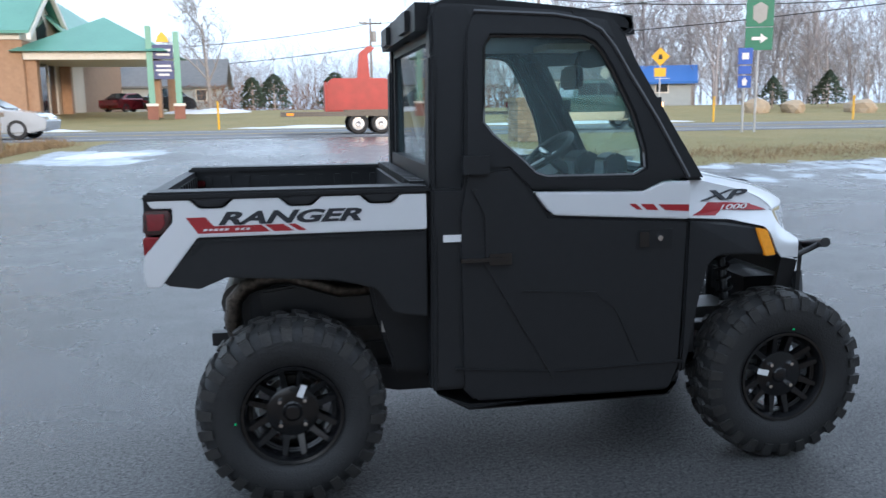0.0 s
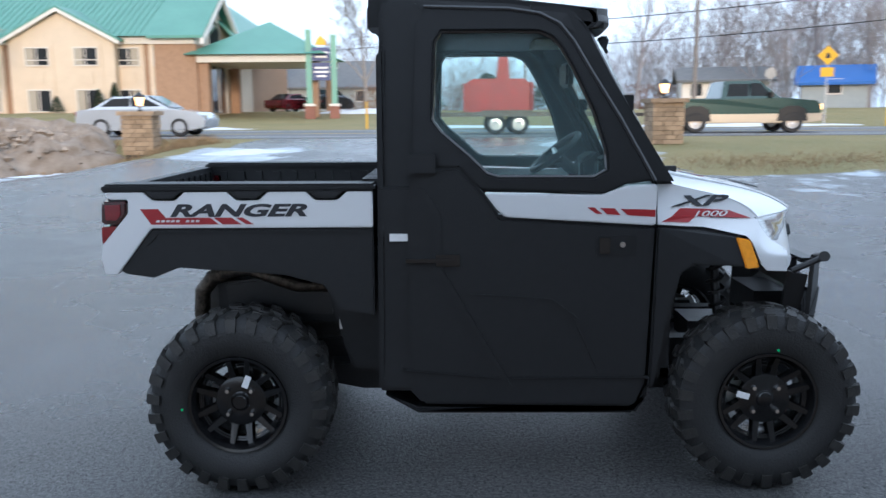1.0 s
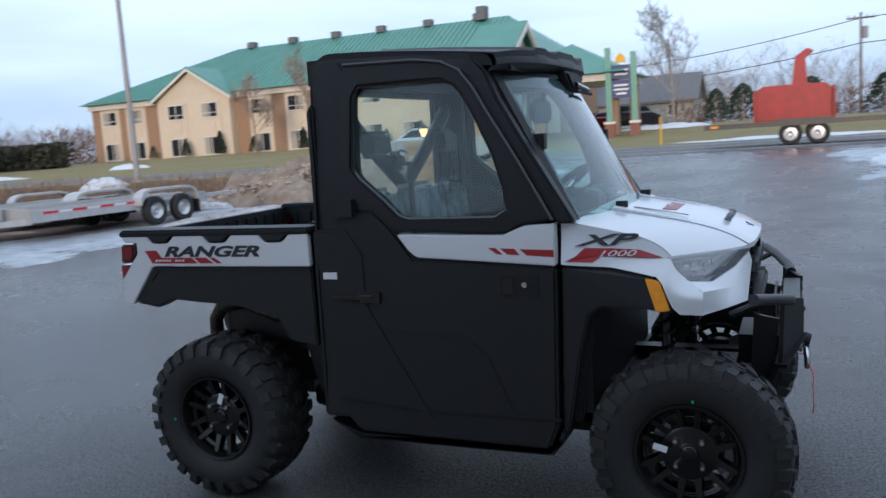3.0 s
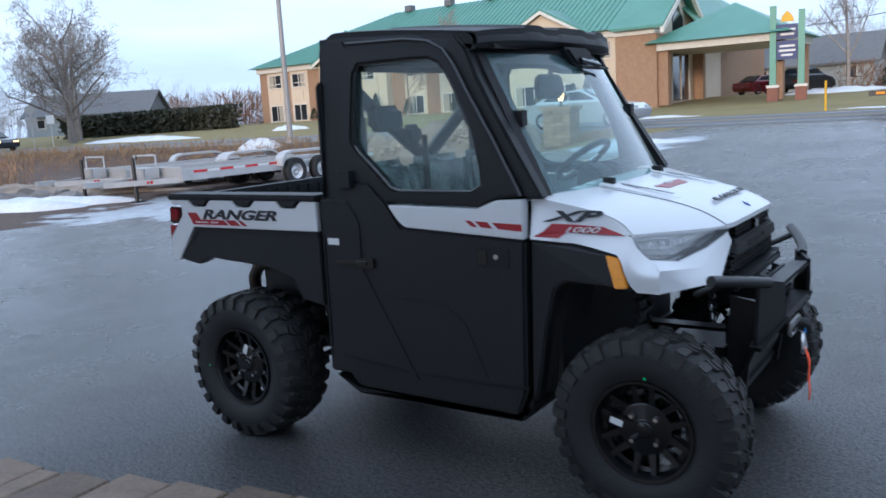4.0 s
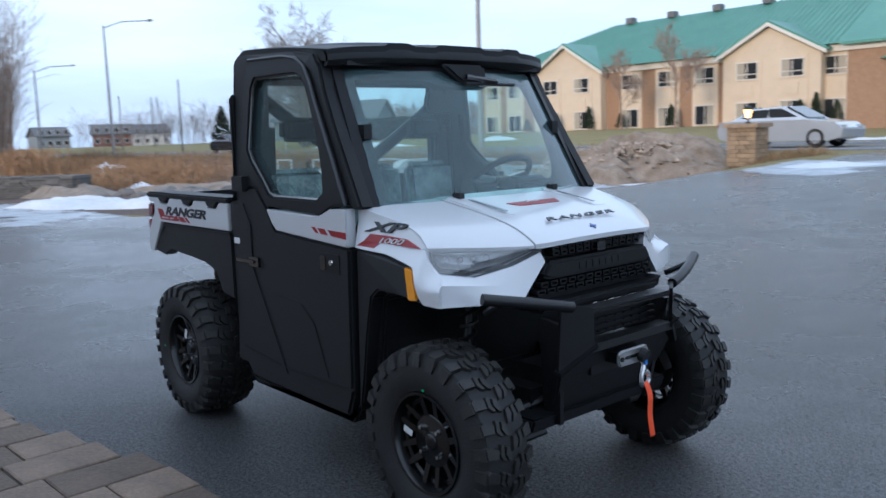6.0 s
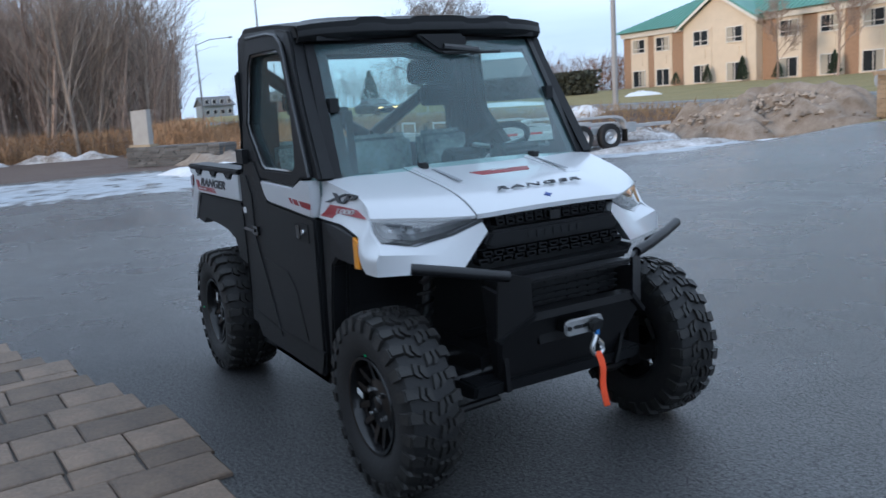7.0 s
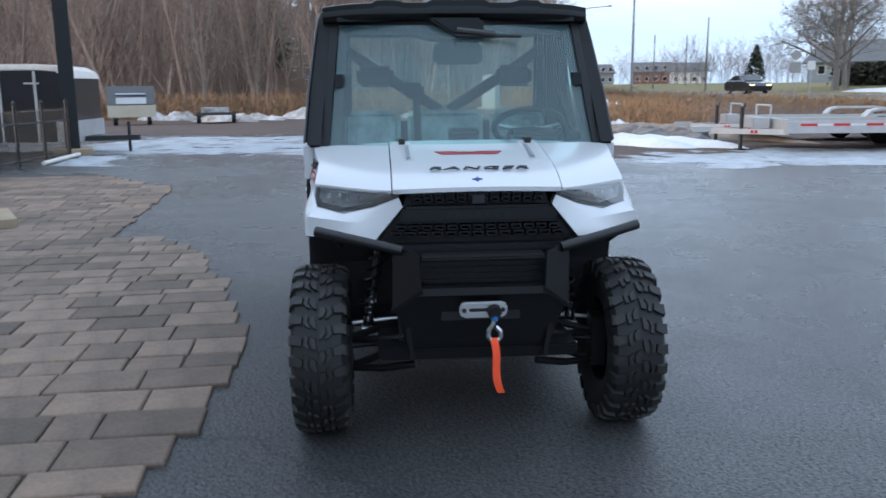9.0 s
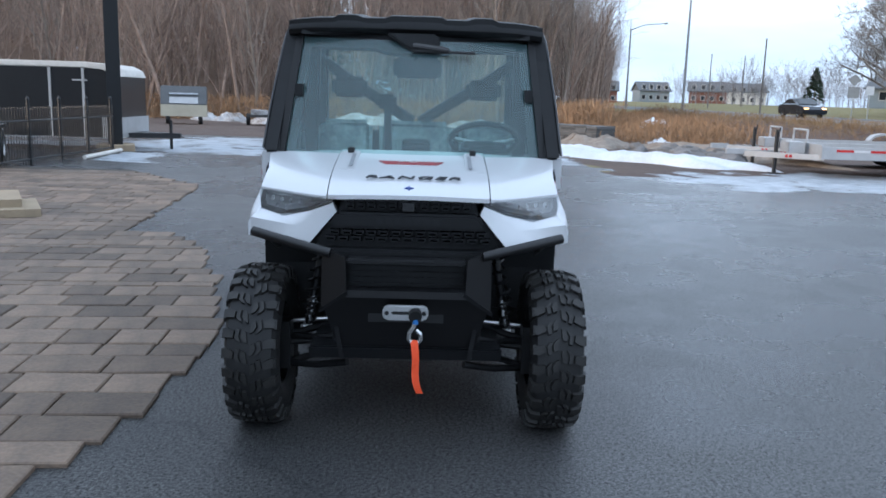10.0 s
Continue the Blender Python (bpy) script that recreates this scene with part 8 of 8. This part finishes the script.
for c in range(9):
    x = -2.15
    while x < 2.1:
        w = min(rp.uniform(0.25, 0.7), 2.15 - x)
        add_box(bm, x, x + w - 0.012, -0.02 - rp.uniform(0, 0.05), 1.1, c * 0.095, c * 0.095 + rp.uniform(0.078, 0.091))
        x += w
tagged(part("stone_course", bm, "slate_stone", pl), kind="stuff")
part("core", boxed(-2.08, 2.08, 0.05, 1.05, 0.0, 0.84), "dirt_mound", pl)
cb = thing("stone_slab", -29.35, 4.45, 0.525, 34, label="upright pale stone slab standing on the plinth", category="slab")
part("foot", boxed(-0.55, 0.55, -0.24, 0.24, 0.0, 0.09, 0.02), "sandstone", cb)
part("slab", bevel(hexa([(-0.42, -0.13, 0.09), (0.40, -0.13, 0.09), (0.40, 0.13, 0.09), (-0.42, 0.13, 0.09), (-0.40, -0.11, 1.40), (0.43, -0.11, 1.44), (0.43, 0.11, 1.44), (-0.40, 0.11, 1.40)]), 0.02, 1), "concrete", cb)


# ---- the two flat galvanised trailers ----
def flat_trailer(x, y, rz, label):
    """Tongue to -y, tandem axle towards +y."""
    t = thing("flatbed_trailer", x, y, ground_z(x, y), rz, label=label, category="trailer", group="flatbed trailers")
    part("deck", boxed(-0.95, 0.95, 0.2, 4.95, 0.42, 0.50), "plank", t, "weathered plank deck")
    for s in (-1, 1):
        rail = part("side_rail", boxed(s * 1.0 - 0.05, s * 1.0 + 0.05, 0.0, 5.0, 0.40, 0.66, 0.01), "galv", t, "galvanised side rail")
        for k in range(6):
            y0 = 0.3 + k * 0.72
            part("reflector_strip", boxed(s * 1.052 - 0.006, s * 1.052 + 0.006, y0, y0 + 0.36, 0.56, 0.61), "red_reflect", rail, "red reflective tape")
            part("reflector_strip", boxed(s * 1.052 - 0.005, s * 1.052 + 0.005, y0 + 0.37, y0 + 0.70, 0.56, 0.61), "white_decal", rail, "white reflective tape")
        fpoly = [(a - 0.58, b) for a, b in ((3.25, 0.50), (3.30, 0.70), (3.42, 0.82), (3.62, 0.87), (4.78, 0.87), (4.98, 0.82), (5.10, 0.70), (5.15, 0.50), (5.08, 0.50), (5.04, 0.68), (4.95, 0.77), (4.76, 0.81), (3.64, 0.81), (3.45, 0.77), (3.36, 0.68), (3.32, 0.50))]
        part("fender", prism(fpoly, min(s * 0.98, s * 1.27), max(s * 0.98, s * 1.27), "x", 0.008), "galv", t, "galvanised double fender")
        part("mud_flap", boxed(min(s * 1.03, s * 1.26), max(s * 1.03, s * 1.26), 4.54, 4.56, 0.18, 0.52), "rubber", t)
        for yy in (3.19, 4.06):
            wh = new("wheel"); wh.parent = t; wh.matrix_local = pose(s * 1.13, yy, 0.34, 0, 0, 90 if s < 0 else -90)
            part("tyre", lathe([(0.19, -0.09), (0.30, -0.10), (0.34, -0.07), (0.34, 0.07), (0.30, 0.10), (0.19, 0.09)], 24, closed=True), "rubber", wh, smooth=True)
            part("rim", lathe([(0.0, 0.04), (0.05, 0.06), (0.06, 0.03), (0.12, 0.02), (0.15, 0.045), (0.19, 0.085), (0.195, 0.09)], 20), "alloy", wh, "silver steel rim", smooth=True)
            part("rim_back", lathe([(0.0, 0.0), (0.19, 0.0)], 16), "black_metal", wh)
        part("ramp", boxed(s * 0.6 - 0.25, s * 0.6 + 0.25, 5.0, 6.15, 0.50, 0.56, 0.01), "galv", t)
        part("ramp_tape", boxed(s * 1.0 - 0.06, s * 1.0 + 0.06, 5.0, 6.15, 0.52, 0.60), "galv", t)
        part("tongue_bar", hexa([(s * 0.85, 0.1, 0.36), (s * 0.93, 0.1, 0.36), (s * 0.08, -1.35, 0.36), (s * 0.0, -1.35, 0.36), (s * 0.85, 0.1, 0.48), (s * 0.93, 0.1, 0.48), (s * 0.08, -1.35, 0.48), (s * 0.0, -1.35, 0.48)]), "galv", t)
        for k in range(5):
            part("maker_mark", boxed(s * 0.60 - 0.004, s * 0.60 + 0.004, -0.62 + k * 0.09, -0.56 + k * 0.09, 0.39, 0.45), "red_reflect", t)
    part("front_board", boxed(-1.0, 1.0, 0.0, 0.06, 0.40, 0.70, 0.01), "galv", t)
    part("tool_box", boxed(-0.30, 0.30, -0.45, -0.1, 0.48, 0.72, 0.02), "galv", t, "galvanised tool box")
    part("coupler", boxed(-0.07, 0.07, -1.75, -1.3, 0.40, 0.52, 0.03), "galv", t)
    part("jack", tube([(0.35, -0.75, 0.03), (0.35, -0.75, 0.98)], 0.045, 10), "black_metal", t)
    part("jack_foot", boxed(0.25, 0.45, -0.85, -0.65, 0.0, 0.03), "black_metal", t)
    part("jack_crank", tube([(0.35, -0.75, 0.95), (0.51, -0.75, 0.95), (0.51, -0.75, 1.05)], 0.014, 6), "black_metal", t)
    part("rail_stop", tube([(-0.9, 0.03, 0.69), (-0.9, 0.03, 0.98), (0.0, 0.03, 0.98), (0.0, 0.03, 0.69)], 0.025, 8), "galv", t)
    return t


flat_trailer(-13.05, 8.65, -5.0, "galvanised flatbed trailer with red and white tape")
flat_trailer(-16.0, 9.3, -5.0, "second galvanised flatbed trailer behind the first")

# ---- the yard's west side: enclosed trailer, fence, post, camper ----
et = thing("enclosed_trailer", -15.4, -7.75, ground_z(-15, -8), 0, label="long black enclosed cargo trailer with white roof edge", category="trailer")
body = [(-6.2, 0.30), (0.0, 0.30), (0.42, 0.34), (0.42, 1.74), (0.32, 1.90), (0.10, 2.00), (-0.3, 2.03), (-6.2, 2.03)]
part("box", prism(body, -1.0, 1.0, "x", 0.03), "enclosed_black", et)
part("roof_edge", prism([(-6.25, 1.93), (-0.3, 1.93), (0.08, 1.90), (0.34, 1.78), (0.44, 1.74), (0.36, 1.92), (0.12, 2.03), (-0.3, 2.07), (-6.25, 2.07)], -1.03, 1.03, "x", 0.02), "white_trim", et, "white roof edge")
for yy in (-3.4, -1.17, -0.38, 0.36):
    part("corner_post", boxed(0.985, 1.02, yy - 0.03, yy + 0.03, 0.30, 1.92), "galv", et)
part("stone_guard", boxed(0.62, 1.02, 0.02, 0.46, 0.30, 0.78, 0.02), "galv", et)
part("stone_guard", boxed(-1.02, 0.62, 0.40, 0.46, 0.30, 0.78, 0.02), "galv", et)
part("door_bar", boxed(1.0, 1.04, -0.62, -0.28, 1.62, 1.66), "galv", et)
part("tongue", prism([(-0.5, 0.42), (0.5, 0.42), (0.06, 1.6), (-0.06, 1.6)], 0.28, 0.40, "z"), "black_metal", et)
part("jack", tube([(0, 1.35, 0.0), (0, 1.35, 0.72)], 0.04, 8), "black_metal", et)
for yy in (-3.6, -2.7):
    simple = lathe([(0.18, -0.1), (0.30, -0.1), (0.33, 0), (0.30, 0.1), (0.18, 0.1)], 16, closed=True)
    ob = part("wheel", simple, "rubber", et); ob.matrix_local = pose(0.95, yy, 0.33, 0, 0, 90)

fence = thing("iron_fence", 0, 0, 0, label="black ornamental iron fence with pointed pickets", category="fence")
FA, FB = Vector((-8.0, -7.55, 0)), Vector((-13.8, -7.25, 0))
for k in range(64):
    p = FA.lerp(FB, k / 63)
    post = k % 13 == 10
    h = 1.20 if post else 1.02
    r = 0.028 if post else 0.010
    pk = part("post" if post else "picket", tube([(p.x, p.y, 0.0), (p.x, p.y, h)], r, 6), "black_plastic", fence)
    part("finial", lathe([(0.0, h + (0.09 if post else 0.07)), (r * 1.4, h + 0.02), (r, h - 0.01)], 6, "z"), "black_metal", pk).location = (p.x, p.y, 0)
for z in (0.10, 0.82):
    part("rail", tube([(FA.x, FA.y, z), (FB.x, FB.y, z)], 0.017, 6), "black_metal", fence)
lp = thing("yard_post", -14.35, -7.40, 0, 20, label="thick black steel post on a stone foot", category="post")
part("shaft", boxed(-0.16, 0.16, -0.16, 0.16, 0.1, 6.0, 0.02), "black_plastic", lp)
part("foot", boxed(-0.42, 0.42, -0.42, 0.42, -0.05, 0.14, 0.03), "sandstone", lp)
pp = link("white_pipe", tube([(-13.7, -7.05, 0.05), (-11.4, -6.95, 0.05)], 0.045, 10), "white_trim", smooth=True)
tagged(pp, "white plastic pipe lying beside the fence", "pipe")
bt = thing("boat_trailer", -9.8, -8.75, 0, 20, label="small trailer with silver wheels behind the fence", category="trailer")
part("frame", boxed(-1.6, 1.6, -0.7, 0.7, 0.46, 0.58, 0.02), "galv", bt)
part("fender", boxed(-0.6, 0.5, 0.62, 0.9, 0.70, 0.74, 0.02), "black_plastic", bt)
simple_wheel(bt, -0.05, 0.78, 0.33, 0.33, 0.2, 1)
simple_wheel(bt, -0.05, -0.78, 0.33, 0.33, 0.2, -1)

camper = thing("slide_in_camper", -40.0, -13.2, ground_z(-40, -13), 14, label="old cream and grey camper shell on wheels", category="camper")
part("lower", boxed(-2.0, 0.0, -1.2, 1.2, 0.42, 1.05, 0.05), "camper_cream", camper)
part("upper", prism([(-2.0, 1.05), (0.0, 1.05), (-0.35, 2.05), (-1.9, 2.05)], -1.2, 1.2, bev=0.04), "camper_grey", camper)
part("rear_window", prism([(-0.02, 1.12), (0.015, 1.12), (-0.10, 1.45), (-0.14, 1.45)], -0.75, 0.75), "galv", camper)
part("awning", boxed(-0.25, -0.08, -0.75, 0.75, 1.60, 1.68, 0.02), "snow", camper)
for s in (-1, 1):
    simple_wheel(camper, -0.3, s * 0.85, 0.32, 0.32, 0.22, s)
lt = thing("junk_trailer", -42.0, -9.2, ground_z(-42, -9), 10, label="low rusty trailer loaded with snow-covered scrap", category="trailer")
part("frame", boxed(-2.2, 0.0, -1.05, 1.05, 0.45, 0.6, 0.02), "steel_dark", lt)
part("load", boxed(-1.8, -0.2, -0.8, 0.7, 0.6, 0.85, 0.08), "dirty_snow", lt)
for s in (-1, 1):
    simple_wheel(lt, -0.4, s * 0.95, 0.33, 0.33, 0.22, s)

step = thing("stone_steps", -3.9, -4.75, 0, 28, label="low tan sandstone step blocks on the paving", category="step")
part("block", boxed(-0.55, 0.45, -0.5, 0.28, 0.0, 0.11, 0.02), "sandstone", step)
part("block", boxed(-0.75, 0.25, -0.7, 0.10, 0.11, 0.20, 0.02), "sandstone", step)


# ---- the paved walk ----
def walk_edge(x):
    """How far towards the yard the paving reaches at x."""
    k = [(-9.7, -5.4), (-7.3, -3.42), (-2.9, -3.05), (-2.85, -2.55), (-2.0, -2.02), (-1.4, -1.80), (-1.1, -1.70), (-0.55, -1.50), (0.0, -1.36), (0.2, -1.29), (0.9, -1.18), (1.5, -1.20), (2.0, -1.22), (2.5, -1.29), (2.9, -1.45), (3.6, -1.95), (5.0, -3.2), (7.0, -4.2), (9.0, -4.4)]
    for (a, b), (c, d) in zip(k, k[1:]):
        if a <= x <= c:
            return b + (d - b) * (x - a) / (c - a)
    return -9.0


paving = thing("paved_walk", label="walk of large tan and grey paving stones", category="pavement", kind="structure")
bedv = []
xs_b = [-9.6 + 18.4 * i / 140 for i in range(141)]
for x in xs_b:
    bedv += [(x, walk_edge(x) - 0.10, 0.006), (x, -9.4, 0.006)]
raw("joint_bed", bedv, [(2 * i, 2 * i + 2, 2 * i + 3, 2 * i + 1) for i in range(140)], "paver_joint", paving)


def paver_mesh(lx, ly, seed):
    rr = random.Random(seed)
    bm = bmesh.new()
    j = lambda: rr.uniform(-0.004, 0.004)
    base = [(-lx / 2, -ly / 2), (lx / 2, -ly / 2), (lx / 2, ly / 2), (-lx / 2, ly / 2)]
    lo = [bm.verts.new((x + j(), y + j(), -0.03)) for x, y in base]
    md = [bm.verts.new((v.co.x, v.co.y, 0.016)) for v in lo]
    hi = [bm.verts.new((v.co.x * (1 - 0.016 / lx), v.co.y * (1 - 0.016 / ly), 0.023 + rr.uniform(-0.0015, 0.0015))) for v in lo]
    bm.faces.new(hi)
    for a, b in ((lo, md), (md, hi)):
        for i in range(4):
            bm.faces.new((a[i], a[(i + 1) % 4], b[(i + 1) % 4], b[i]))
    bmesh.ops.recalc_face_normals(bm, faces=bm.faces)
    me = bpy.data.meshes.new("paver")
    bm.to_mesh(me); bm.free()
    me.materials.append(M["paver"])
    return me


rp = random.Random(21)
DEPTHS, LENGTHS = (0.295, 0.22, 0.295, 0.145), (0.45, 0.30, 0.22)
shapes = {(d, l, v): paver_mesh(d - 0.010, l - 0.010, hash((round(d * 1000), round(l * 1000), v)) % 9999) for d in set(DEPTHS) for l in LENGTHS for v in range(2)}
laid = []
x = -9.4
k = 0
while x < 8.6:
    d = (0.295, 0.295, 0.22, 0.295, 0.145, 0.295)[k % 6] if x < 0.1 else (0.295 if k % 5 else 0.22)
    xm = x + d / 2
    y = walk_edge(xm) + rp.uniform(-0.06, 0.02)
    while y > -9.3:
        l = rp.choice((0.45, 0.45, 0.30, 0.30, 0.22))
        laid.append((xm - 0.07 * (y + 1.3), y - l / 2, d, l))
        y -= l
    x += d
    k += 1
near = sorted(laid, key=lambda q: math.hypot(q[0] - 1.2, (q[1] + 1.6) * 1.3))
for px, py, d, l in near[:300]:
    ob = new("paver", shapes[(d, l, rp.randrange(2))])
    ob.parent = paving
    ob.matrix_local = pose(px, py, rp.uniform(-0.003, 0.003), rp.uniform(-.5, .5), rp.uniform(-.5, .5), 4 + rp.uniform(-.5, .5))
vs_, fs_ = [], []
for px, py, d, l in near[300:]:
    b = len(vs_)
    z = 0.022 + rp.uniform(-0.003, 0.003)
    a, c = d / 2 - 0.006, l / 2 - 0.006
    sh = 0.07
    for q, zz in ((1.0, -0.02), (1.0, z - 0.006), (0.97, z)):
        vs_ += [(px + u * a * q - sh * v * c * q, py + v * c * q + sh * u * a * q, zz) for u, v in ((-1, -1), (1, -1), (1, 1), (-1, 1))]
    fs_ += [(b + 8, b + 9, b + 10, b + 11)] + [(b + o + i, b + o + (i + 1) % 4, b + o + 4 + (i + 1) % 4, b + o + 4 + i) for o in (0, 4) for i in range(4)]
tagged(raw("paver_field", vs_, fs_, "paver", paving), kind="stuff")
